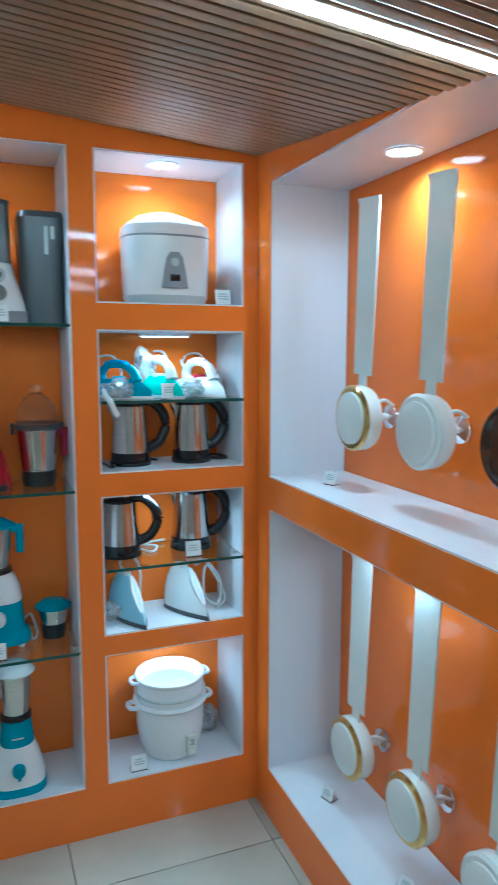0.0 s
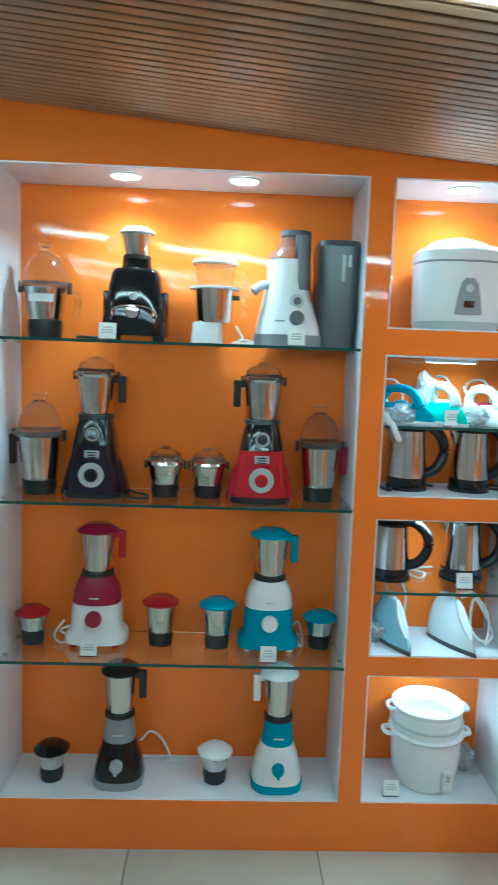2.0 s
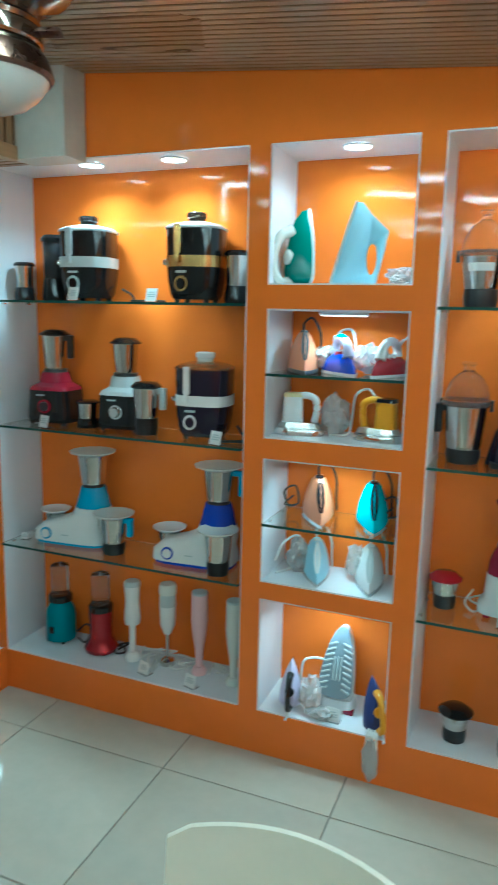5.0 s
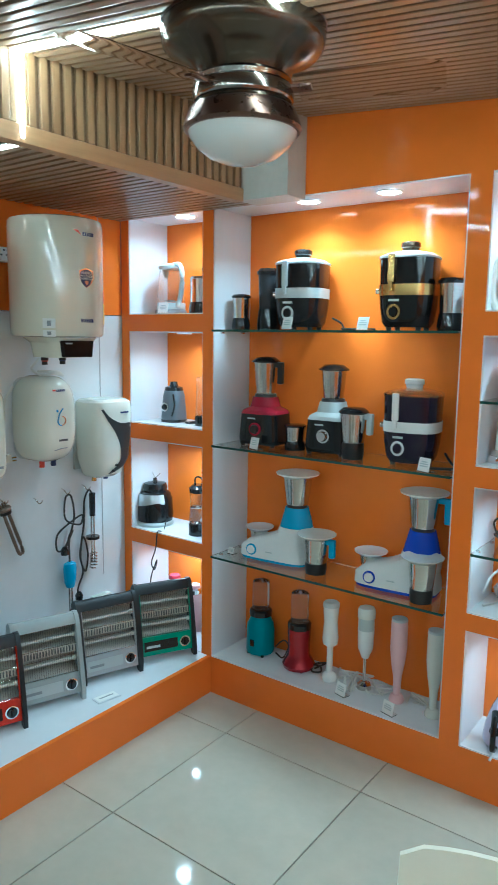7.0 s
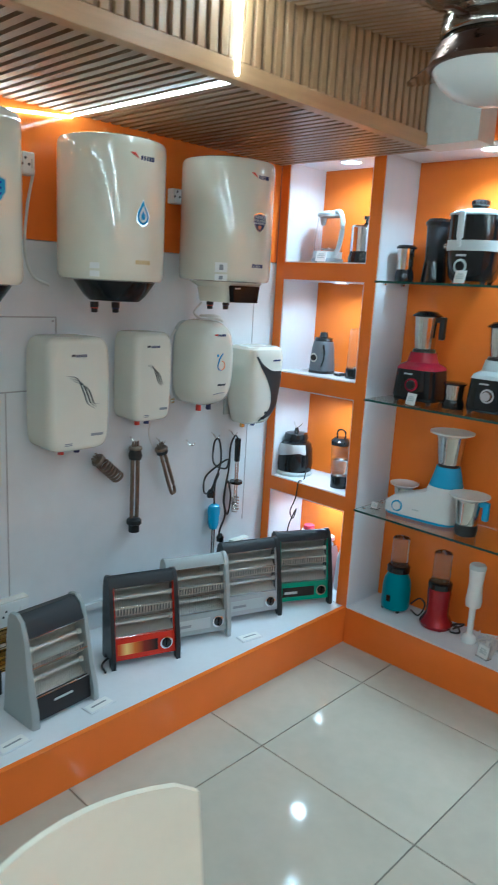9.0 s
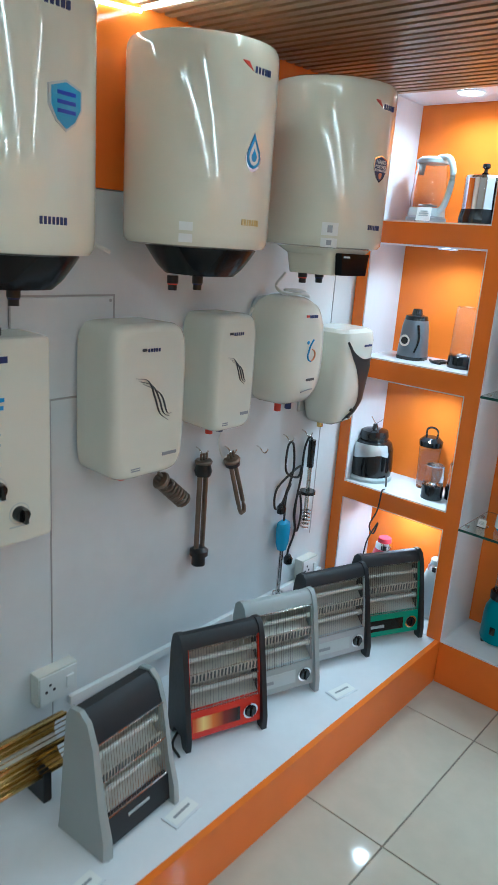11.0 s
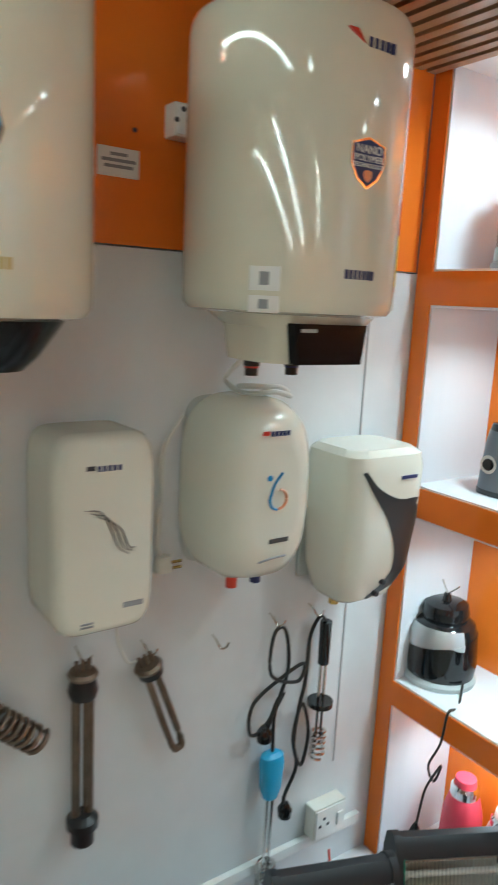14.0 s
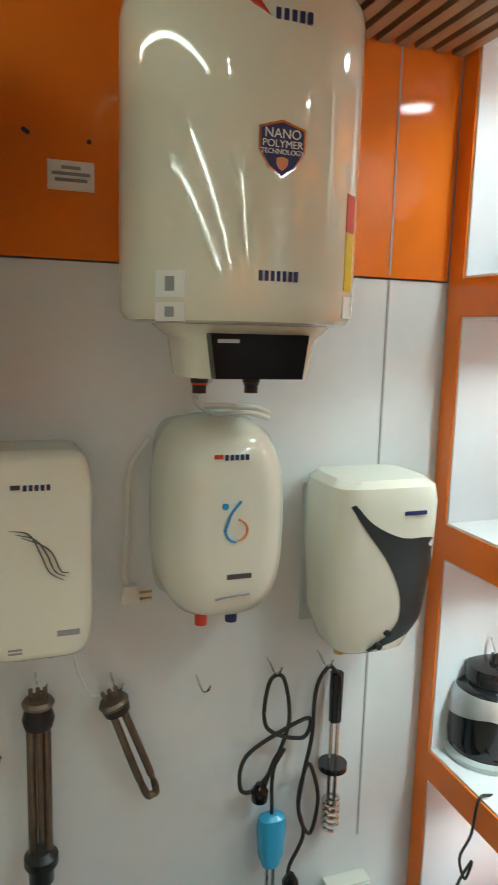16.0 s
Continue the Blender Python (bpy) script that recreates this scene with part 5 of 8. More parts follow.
sole_iron(-0.86, 0.10, Z0)
iron("iron", pose(-1.02, 0.09, 0.245, 0, -80, 100), "black and lilac iron standing on its heel", LILAC, BLACK, BLACK, handle=BLACK, size=0.75)
iron("iron", pose(-0.715, 0.08, 0.235, 0, -66, 120), "dark navy and amber iron leaning at the niche edge", NAVY, YELLOW, NAVY, handle=YELLOW, size=0.78)
bag(-0.945, 0.075, Z0, 0.08, 0.13, seed=14, d=0.07)
bag(-0.895, 0.04, Z0, 0.09, 0.04, seed=15, d=0.06)
cord("power_cable", [(-0.99, 0.10, 0.24), (-0.985, 0.11, 0.33), (-0.95, 0.13, 0.345), (-0.91, 0.15, 0.335), (-0.885, 0.18, 0.31)], 0.0045, CABLEW, "white iron cable arching between irons")
hang = thing("cable_bundle", pose(-0.70, -0.012, 0.0), "white cable bundle in clear plastic hanging over the plinth edge", "cable")
bm = B()
for k in range(4):
    x0 = -0.016 + 0.011 * k
    sweep(bm, [(x0, 0.05, 0.19), (x0, 0.0, 0.185), (x0, -0.006, 0.16), (x0 * 1.2, -0.007, 0.10), (x0 * 0.7, -0.008, 0.055), (x0 * 0.3, -0.010, 0.05)], 0.0045, 6)
part("cable", bm, CABLEW, hang)
bm = B()
bmesh.ops.create_icosphere(bm, subdivisions=3, radius=1.0)
for v in bm.verts:
    c = v.co * (1 + 0.25 * noise.noise(v.co * 3))
    v.co = Vector((c.x * 0.028, c.y * 0.012 - 0.009, 0.1 + c.z * 0.075))
part("wrap", bm, BAG, hang)
price_tag(-0.85, 0.03, Z0)


# ---- the wide bay of juicers and mixers beside the corner ----
def drum_juicer(x, y, z, band, lid, pusher, label, clear=False, rz=0):
    t = thing("drum_juicer", pose(x, y, z, 0, 0, rz) @ Matrix.Diagonal((0.89, 0.89, 1.0, 1.0)), label, "juicer", "drum juicers")
    body = PURPLE if clear else BLACK
    part("lower_body", stack(B(), [(0.012, 0.17, 0.17, 3, 0, 0), (0.03, 0.195, 0.19, 3, 0, 0), (0.08, 0.215, 0.205, 3, 0, 0), (0.122, 0.222, 0.21, 3, 0, 0)]), body, t)
    part("band", stack(B(), [(0.122, 0.226, 0.214, 3, 0, 0), (0.160, 0.228, 0.216, 3, 0, 0)]), band, t)
    part("upper_body", stack(B(), [(0.160, 0.222, 0.21, 3, 0, 0), (0.25, 0.226, 0.214, 3, 0, 0)]), body, t)
    part("lid", stack(B(), [(0.2505, 0.232, 0.22, 3, 0, 0), (0.258, 0.23, 0.218, 3, 0, 0), (0.268, 0.19, 0.18, 2.6, 0, 0), (0.277, 0.10, 0.10, 2.2, 0, 0)]), lid, t)
    part("pusher", lathe(B(), [(0, 0.277), (0.032, 0.277), (0.034, 0.288), (0.039, 0.292), (0.039, 0.306), (0.034, 0.31), (0, 0.31)], 26), pusher, t)
    part("clamp", box(B(), (-0.055, -0.121, 0.165), (-0.028, -0.106, 0.262), 0.004), band, t)
    part("clamp_tip", box(B(), (-0.050, -0.126, 0.135), (-0.033, -0.108, 0.168), 0.003), band, t)
    part("dial_ring", ring_y(0.019, 0.027, 0.006, (-0.03, -0.1, 0.065)), band, t)
    part("knob", disc_y(0.018, 0.014, (-0.03, -0.1, 0.065)), body, t)
    bars(t, (-0.03, -0.104, 0.105), 0.042, (1,), 0.008, LGREY)
    part("spout", sweep(B(), [(-0.1, -0.02, 0.14), (-0.13, -0.03, 0.14)], 0.011, 10, curve=False), CHROME, t)
    feet(t, 0.12, 0.12, 0.012, 0.014)
    return t


drum_juicer(-1.89, 0.135, Z1, LGREY, LGREY, BLACK, "black drum juicer with silver band and white lid", rz=12)
drum_juicer(-1.44, 0.135, Z1, GOLD, PWHITE, BRONZE, "black drum juicer with gold band and white lid", rz=8)
drum_juicer(-1.402, 0.135, Z2, PWHITE, CLEAR, PWHITE, "purple-black drum juicer with white band and clear lid", True, rz=8)


def capped_jar(x, y, z, r, h, label, clear=False, hd=None):
    """A jar with a black cap and black base; clear ones show a steel cutter inside."""
    t = thing("mixer_jar", pose(x, y, z), label, "jar", "loose mixer jars")
    part("jar_base", lathe(B(), [(0, 0), (r * 1.05, 0), (r * 1.08, 0.02), (r * 0.95, h * 0.34), (0, h * 0.34)], 28), BLACK, t)
    part("jar", lathe(B(), [(0, h * 0.341), (r * 0.9, h * 0.341), (r, h * 0.9), (0 if not clear else r * 0.9, h * 0.9)] + ([(r * 0.82, h * 0.36), (0, h * 0.36)] if clear else []), 28), SMOKEJAR if clear else STEEL, t)
    part("lid", lathe(B(), [(0, h * 0.9), (r * 1.12, h * 0.9), (r * 1.14, h * 0.95), (r * 0.9, h), (0, h)], 28), BLACK, t)
    if hd:
        part("handle", sweep(B(), [(r, 0, h * 0.85), (r + hd, 0, h * 0.84), (r + hd, 0, h * 0.6)], 0.009, 10), hd and SOFTBLACK, t)
    return t


capped_jar(-2.175, 0.11, Z1, 0.036, 0.145, "small steel jar with black cap and base")
capped_jar(-2.075, 0.17, Z1, 0.046, 0.25, "tall smoked blender jar with black cap and base", True)
capped_jar(-1.285, 0.14, Z1, 0.042, 0.18, "steel and clear jar with black cap and base")
mixer(-2.07, 0.15, Z2, "black and crimson mixer grinder with black jar lid", "block", BLACK, PINKRED, PINKRED, BLACK, 1, w=0.19, h=0.50, rz=4)
capped_jar(-1.90, 0.12, Z2, 0.04, 0.105, "small steel chutney jar with black cap and base")
mixer(-1.745, 0.15, Z2, "black and silver-grey mixer grinder with black jar lid", "block", BLACK, LGREY, CHROME, BLACK, 0, w=0.185, h=0.42, rz=4)
loose_jar(-1.62, 0.09, Z2, 0.053, 0.11, BLACK, "flat", 0.062, "steel mixer jar with black lid, base and pale handle", 0.028, 1, LGREY, brim=1.08)
cord("power_cable", [(-1.79, 0.2, Z1 + 0.05), (-1.76, 0.22, Z1 + 0.03), (-1.73, 0.2, Z1 + 0.006), (-1.66, 0.16, Z1 + 0.006), (-1.70, 0.12, Z1 + 0.006), (-1.62, 0.13, Z1 + 0.006), (-1.58, 0.16, Z1 + 0.006)], 0.004, CABLEB, "black cable coiled on the shelf")
cord("power_cable", [(-1.30, 0.2, Z2 + 0.04), (-1.26, 0.17, Z2 + 0.008), (-1.22, 0.12, Z2 + 0.006), (-1.25, 0.08, Z2 + 0.006), (-1.3, 0.05, Z2 + 0.006), (-1.22, 0.06, Z2 + 0.01)], 0.0045, CABLEB, "black cable coiled on the shelf")
price_tag(-1.875, 0.0, Z1, -12)
price_tag(-1.585, 0.06, Z1, -12)
price_tag(-2.03, 0.01, Z2, -15)
price_tag(-1.30, -0.0, Z2, -20)


def wet_mixer(x, y, z, cone, label, rz=0, handle=None, hside=1):
    """A long low mixer with its motor tower at one end."""
    t = thing("mixer_grinder", pose(x, y, z, 0, 0, rz), label, "mixer grinder", "mixer grinders")
    part("base_trim", stack(B(), [(0.0, 0.31, 0.15, 4, 0, 0), (0.012, 0.315, 0.155, 4, 0, 0)]), cone, t)
    part("body", stack(B(), [(0.012, 0.32, 0.16, 4.5, 0, 0), (0.05, 0.318, 0.158, 4, 0, 0), (0.078, 0.28, 0.15, 3.4, 0.014, 0), (0.105, 0.20, 0.14, 3, 0.06, 0), (0.13, 0.15, 0.135, 2.6, 0.085, 0)]), PWHITE, t)
    part("tower", stack(B(), [(0.13, 0.15, 0.135, 2.6, 0.085, 0), (0.155, 0.137, 0.13, 2.4, 0.087, 0)]), PWHITE, t)
    part("cone", stack(B(), [(0.156, 0.135, 0.128, 2.3, 0.087, 0), (0.20, 0.115, 0.115, 2.1, 0.088, 0), (0.238, 0.096, 0.096, 2, 0.088, 0)]), cone, t)
    part("collar", lathe(B(), [(0, 0.238), (0.044, 0.238), (0.042, 0.25), (0, 0.25)], 26, at=(0.088, 0, 0)), SOFTBLACK, t)
    part("jar", lathe(B(), [(0, 0.25), (0.045, 0.25), (0.047, 0.26), (0.06, 0.365), (0, 0.365)], 32, at=(0.088, 0, 0)), STEEL, t, "brushed steel jar")
    part("lid", lathe(B(), [(0, 0.365), (0.06, 0.365), (0.088, 0.376), (0.09, 0.382), (0.06, 0.378), (0, 0.388)], 32, at=(0.088, 0, 0)), IVORY, t)
    part("dial_ring", ring_y(0.018, 0.024, 0.005, (-0.085, -0.077, 0.045)), cone, t)
    part("knob", disc_y(0.018, 0.012, (-0.085, -0.077, 0.045)), PWHITE, t)
    bars(t, (0.0, -0.081, 0.045), 0.03, (1,), 0.004, LGREY)
    if handle:
        bm = box(B(), (0.14, -0.012, 0.345), (0.19, 0.012, 0.365), 0.004)
        box(bm, (0.165, -0.013, 0.27), (0.192, 0.013, 0.365), 0.007)
        part("handle", bm, handle, t)
    return t


wet_mixer(-1.99, 0.145, Z3, CYAN, "white and light blue mixer grinder with steel jar", 5)
wet_mixer(-1.435, 0.14, Z3, BLUE, "white and royal blue mixer grinder with steel jar", 5, CYAN)
loose_jar(-2.115, 0.185, Z3, 0.043, 0.06, PWHITE, "brim", 0.035, "small steel jar with wide white lid")
loose_jar(-1.765, 0.085, Z3, 0.055, 0.10, IVORY, "brim", 0.045, "steel mixer jar with wide white lid and blue handle", 0.03, 1, CYAN)
loose_jar(-1.565, 0.17, Z3, 0.045, 0.06, PWHITE, "brim", 0.035, "small steel jar with wide white lid")
loose_jar(-1.305, 0.055, Z3, 0.052, 0.10, IVORY, "brim", 0.05, "steel mixer jar with wide white lid and black base")


def bullet_blender(x, y, z, color, label, skirt):
    t = thing("blender", pose(x, y, z), label, "blender", "cup blenders")
    if skirt:
        prof = [(0, 0.006), (0.066, 0.006), (0.07, 0.02), (0.06, 0.04), (0.047, 0.065), (0.047, 0.12), (0.05, 0.165), (0.047, 0.178), (0, 0.178)]
    else:
        prof = [(0, 0.01), (0.06, 0.01), (0.063, 0.02), (0.062, 0.11), (0.058, 0.14), (0.046, 0.165), (0.044, 0.178), (0, 0.178)]
    part("body", lathe(B(), prof, 32), color, t)
    part("collar", lathe(B(), [(0, 0.178), (0.05, 0.178), (0.05, 0.20), (0.044, 0.206), (0, 0.206)], 30), BLACK, t)
    part("cup", lathe(B(), [(0.038, 0.206), (0.037, 0.33), (0.032, 0.336), (0, 0.337), (0, 0.333), (0.030, 0.332), (0.034, 0.326), (0.035, 0.206)], 30), CLEAR, t, "clear plastic cup")
    if not skirt:
        part("switch", box(B(), (-0.01, -0.068, 0.05), (0.01, -0.058, 0.08), 0.003), BLACK, t)
    feet(t, 0.075, 0.075, 0.009, 0.012)
    return t


bullet_blender(-2.088, 0.165, Z0, TEALGREEN, "teal cup blender with black collar and clear cup", False)
bullet_blender(-1.875, 0.15, Z0, mat("metallic_red", (0.32, 0.006, 0.018), 0.18, 0.5, vary=0.05, coat=0.5), "metallic red cup blender with flared foot", True)


def hand_blender(x, y, z, profs, label):
    t = thing("hand_blender", pose(x, y, z), label, "hand blender", "hand blenders")
    for name, prof, m in profs:
        part(name, lathe(B(), prof, 24), m, t)
    return t


hand_blender(-1.715, 0.135, Z0, [
    ("foot", [(0, 0), (0.030, 0), (0.032, 0.012), (0.026, 0.028), (0.014, 0.036), (0, 0.036)], PWHITE),
    ("shaft", [(0, 0.036), (0.013, 0.036), (0.013, 0.14), (0.02, 0.155), (0, 0.155)], PWHITE),
    ("grip", [(0, 0.155), (0.03, 0.157), (0.033, 0.18), (0.028, 0.25), (0.032, 0.31), (0.034, 0.318), (0, 0.318)], PWHITE),
    ("cap", [(0, 0.318), (0.034, 0.318), (0.033, 0.33), (0.028, 0.336), (0, 0.336)], LGREY)], "white hand blender standing on its foot")
hand_blender(-1.568, 0.16, Z0, [
    ("foot", [(0, 0), (0.030, 0), (0.028, 0.018), (0.012, 0.03), (0, 0.03)], STEEL),
    ("shaft", [(0, 0.03), (0.007, 0.03), (0.007, 0.13), (0, 0.13)], STEEL),
    ("grip", [(0, 0.13), (0.014, 0.13), (0.03, 0.17), (0.033, 0.25), (0, 0.25)], PWHITE),
    ("collar", [(0, 0.25), (0.033, 0.25), (0.031, 0.30), (0, 0.30)], LGREY),
    ("cap", [(0, 0.30), (0.035, 0.30), (0.035, 0.33), (0.03, 0.34), (0, 0.34)], IVORY)], "white and grey hand blender with steel shaft")
for hx, hy, hm, lb in ((-1.42, 0.145, PINK, "pale pink hand blender standing on its foot"), (-1.265, 0.125, IVORY, "ivory hand blender standing on its foot")):
    hand_blender(hx, hy, Z0, [
        ("foot", [(0, 0), (0.028, 0), (0.030, 0.01), (0.024, 0.026), (0.016, 0.032), (0, 0.032)], hm),
        ("grip", [(0, 0.032), (0.014, 0.032), (0.016, 0.10), (0.026, 0.16), (0.032, 0.22), (0.031, 0.33), (0, 0.33)], hm),
        ("cap", [(0, 0.33), (0.031, 0.33), (0.030, 0.338), (0, 0.342)], LGREY)], lb)
for cx, seed in ((-1.66, 1), (-1.50, 2), (-1.33, 3), (-1.60, 5)):
    rnd = random.Random(seed)
    pts = [(cx + rnd.uniform(-0.06, 0.06), 0.16 + rnd.uniform(-0.07, 0.07), Z0 + 0.005 + 0.05 * max(0, rnd.uniform(-0.6, 1)) ** 2) for k in range(9)]
    cord("power_cable", pts, 0.0035, CABLEW, "white cable lying in loose loops")
cord("power_cable", [(-1.82, 0.17, Z0 + 0.02), (-1.80, 0.14, Z0 + 0.006), (-1.77, 0.16, Z0 + 0.006), (-1.80, 0.2, Z0 + 0.008), (-1.84, 0.19, Z0 + 0.006), (-1.78, 0.22, Z0 + 0.02), (-1.80, 0.16, Z0 + 0.012)], 0.004, CABLEB, "black cable in a loose coil")
cord("power_cable", [(-2.03, 0.2, Z0 + 0.03), (-2.0, 0.22, Z0 + 0.06), (-1.96, 0.2, Z0 + 0.05), (-1.97, 0.17, Z0 + 0.006), (-2.02, 0.19, Z0 + 0.006)], 0.0035, CABLEB, "black cable in a loose coil")
price_tag(-1.615, 0.045, Z0, -15)
price_tag(-1.405, 0.03, Z0, -15)
price_tag(-2.18, 0.06, Z3, 0, 0.6)


# ---- the narrow column in the corner ----
def glass_kettle(x, y, z):
    t = thing("glass_kettle", pose(x, y, z, 0, 0, -20), "clear glass electric kettle with pale grey handle and lid", "kettle")
    part("power_base", lathe(B(), [(0, 0), (0.072, 0), (0.072, 0.016), (0.065, 0.022), (0, 0.022)], 32), GREY, t)
    part("lower_band", lathe(B(), [(0, 0.022), (0.066, 0.022), (0.064, 0.05), (0, 0.05)], 32), LGREY, t)
    part("jug", lathe(B(), [(0.062, 0.05), (0.063, 0.09), (0.056, 0.16), (0.05, 0.20), (0.048, 0.20), (0.054, 0.16), (0.061, 0.09), (0.06, 0.05)], 32), CLEAR, t, "clear glass jug")
    part("element", sweep(B(), [(0.03 * math.cos(a), 0.03 * math.sin(a), 0.06) for a in [k * 0.8 for k in range(9)]], 0.004, 6), CHROME, t)
    part("lid", lathe(B(), [(0, 0.20), (0.055, 0.20), (0.056, 0.212), (0.04, 0.222), (0, 0.224)], 28), LGREY, t)
    part("spout", stack(B(), [(0.165, 0.006, 0.02, 2, -0.052, 0), (0.20, 0.035, 0.034, 2, -0.058, 0), (0.214, 0.035, 0.03, 2, -0.058, 0)], 14), LGREY, t)
    part("handle", sweep(B(), [(0.03, 0, 0.218), (0.08, 0, 0.214), (0.105, 0, 0.17), (0.10, 0, 0.11), (0.082, 0, 0.06), (0.062, 0, 0.04)], 0.011, 12), LGREY, t)


glass_kettle(-2.60, 0.14, 1.6635)
pot = thing("steel_pot_cooker", pose(-2.40, 0.14, 1.6635), "polished steel electric pot with black base and knob", "electric pot")
part("base", lathe(B(), [(0, 0), (0.068, 0), (0.07, 0.02), (0.064, 0.05), (0, 0.05)], 32), BLACK, pot)
part("body", lathe(B(), [(0, 0.05), (0.064, 0.05), (0.064, 0.145), (0.067, 0.15), (0, 0.15)], 36), CHROME, pot)
part("lid", lathe(B(), [(0, 0.15), (0.066, 0.15), (0.062, 0.158), (0.03, 0.168), (0, 0.17)], 32), CHROME, pot)
part("knob", lathe(B(), [(0, 0.17), (0.006, 0.17), (0.006, 0.18), (0.014, 0.186), (0.012, 0.198), (0, 0.2)], 18), BLACK, pot)
part("handle", sweep(B(), [(0.06, -0.02, 0.14), (0.088, -0.025, 0.14), (0.09, -0.025, 0.09), (0.07, -0.02, 0.03)], 0.011, 10), BLACK, pot)
price_tag(-2.56, 0.04, 1.6635, 10)

nb = thing("blender", pose(-2.577, 0.132, 1.1735), "dark grey cup blender motor with black collar and ringed switch", "blender")
part("body", stack(B(), [(0.012, 0.105, 0.105, 3, 0, 0), (0.05, 0.10, 0.10, 3, 0, 0), (0.12, 0.092, 0.092, 2.6, 0, 0), (0.145, 0.085, 0.085, 2.2, 0, 0)]), SLATE, nb)
part("base_trim", stack(B(), [(0, 0.107, 0.107, 3, 0, 0), (0.012, 0.108, 0.108, 3, 0, 0)]), BLACK, nb)
part("collar", lathe(B(), [(0, 0.145), (0.043, 0.145), (0.04, 0.16), (0.02, 0.165), (0.016, 0.185), (0, 0.187)], 26), BLACK, nb)
part("dial_ring", ring_y(0.014, 0.021, 0.005, (-0.012, -0.046, 0.07)), CHROME, nb)
part("knob", disc_y(0.013, 0.01, (-0.012, -0.046, 0.07)), BLACK, nb)
part("trim_stripe", sweep(B(), [(0.03, -0.047, 0.03), (0.04, -0.04, 0.08), (0.03, -0.038, 0.13)], 0.004, 6), BLACK, nb)


def clear_cup(x, y, z, r, h, base, label, inverted=False):
    t = thing("blender_cup", pose(x, y, z), label, "cup", "clear blender cups")
    part("base", lathe(B(), [(0, 0), (r * 1.05, 0), (r * 1.05, base), (r * 0.95, base + 0.004), (0, base + 0.004)], 28), BLACK, t)
    part("cup", lathe(B(), [(r * 0.98, base), (r * 0.9, h - 0.006), (r * 0.82, h), (0, h), (0, h - 0.003), (r * 0.8, h - 0.003), (r * 0.87, h - 0.008), (r * 0.93, base)], 28), CLEAR, t, "clear plastic cup")
    part("blade_disc", lathe(B(), [(0, base + 0.004), (r * 0.5, base + 0.004), (r * 0.3, base + 0.012), (0, base + 0.014)], 16), CHROME, t)
    return t


clear_cup(-2.375, 0.12, 1.1735, 0.046, 0.215, 0.04, "tall clear blender cup on a black blade base")
cord("power_cable", [(-2.50, 0.13, 1.180), (-2.47, 0.10, 1.180), (-2.44, 0.13, 1.18), (-2.46, 0.16, 1.180), (-2.49, 0.13, 1.175), (-2.44, 0.09, 1.180)], 0.005, CABLEB, "black cable coiled beside the blender")

pr = thing("food_chopper", pose(-2.685, 0.115, 0.6735), "black and silver round food processor base", "food processor")
part("foot", lathe(B(), [(0, 0), (0.088, 0), (0.09, 0.012), (0.084, 0.02), (0, 0.02)], 36), LGREY, pr)
part("body", lathe(B(), [(0, 0.02), (0.083, 0.02), (0.087, 0.05), (0.082, 0.128), (0, 0.128)], 36), BLACK, pr)
part("shoulder", lathe(B(), [(0, 0.128), (0.080, 0.128), (0.074, 0.150), (0.058, 0.162), (0, 0.162)], 36), BLACK, pr)
part("bowl_seat", lathe(B(), [(0, 0.162), (0.055, 0.162), (0.058, 0.178), (0.053, 0.198), (0.03, 0.203), (0.012, 0.204), (0.008, 0.222), (0, 0.223)], 30), BLACK, pr)
for s in (-1, 1):
    part("blade", sweep(B(), [(0, 0, 0.222), (s * 0.012, 0.004, 0.232), (s * 0.026, 0.008, 0.246)], 0.0022, 6), STEEL, pr)
# silver shield round the front of the housing
bm = B()
grid = []
for k in range(17):
    a = radians(-165 + 150 * k / 16)
    low = 0.094 + 0.030 * abs(k - 6) / 10
    grid.append([bm.verts.new((rr * math.cos(a), rr * math.sin(a), zz)) for rr, zz in ((0.0872, low), (0.0862, 0.118), (0.0845, 0.134), (0.077, 0.153))])
for ra, rb in zip(grid, grid[1:]):
    for q in range(3):
        bm.faces.new((ra[q], ra[q + 1], rb[q + 1], rb[q]))
bmesh.ops.recalc_face_normals(bm, faces=bm.faces)
bmesh.ops.solidify(bm, geom=bm.faces[:], thickness=0.002)
part("front_trim", bm, SATIN, pr, "silver shield on the housing")
bt = thing("blender_bottle", pose(-2.475, 0.19, 0.6735), "clear travel bottle with black lid and carry loop", "bottle")
part("bottle", lathe(B(), [(0, 0), (0.035, 0), (0.036, 0.01), (0.042, 0.17), (0.04, 0.17), (0.034, 0.012), (0, 0.006)], 28), CLEAR, bt)
part("lid", lathe(B(), [(0, 0.17), (0.044, 0.17), (0.046, 0.19), (0.03, 0.205), (0, 0.206)], 28), BLACK, bt)
part("loop", sweep(B(), [(-0.022, 0, 0.2), (-0.022, 0, 0.232), (0, 0, 0.242), (0.022, 0, 0.232), (0.022, 0, 0.2)], 0.004, 8), BLACK, bt)
clear_cup(-2.40, 0.095, 0.6735, 0.038, 0.13, 0.05, "small clear cup on a black blade base")
clear_cup(-2.335, 0.15, 0.6735, 0.034, 0.14, 0.045, "small clear cup on a black blade base")
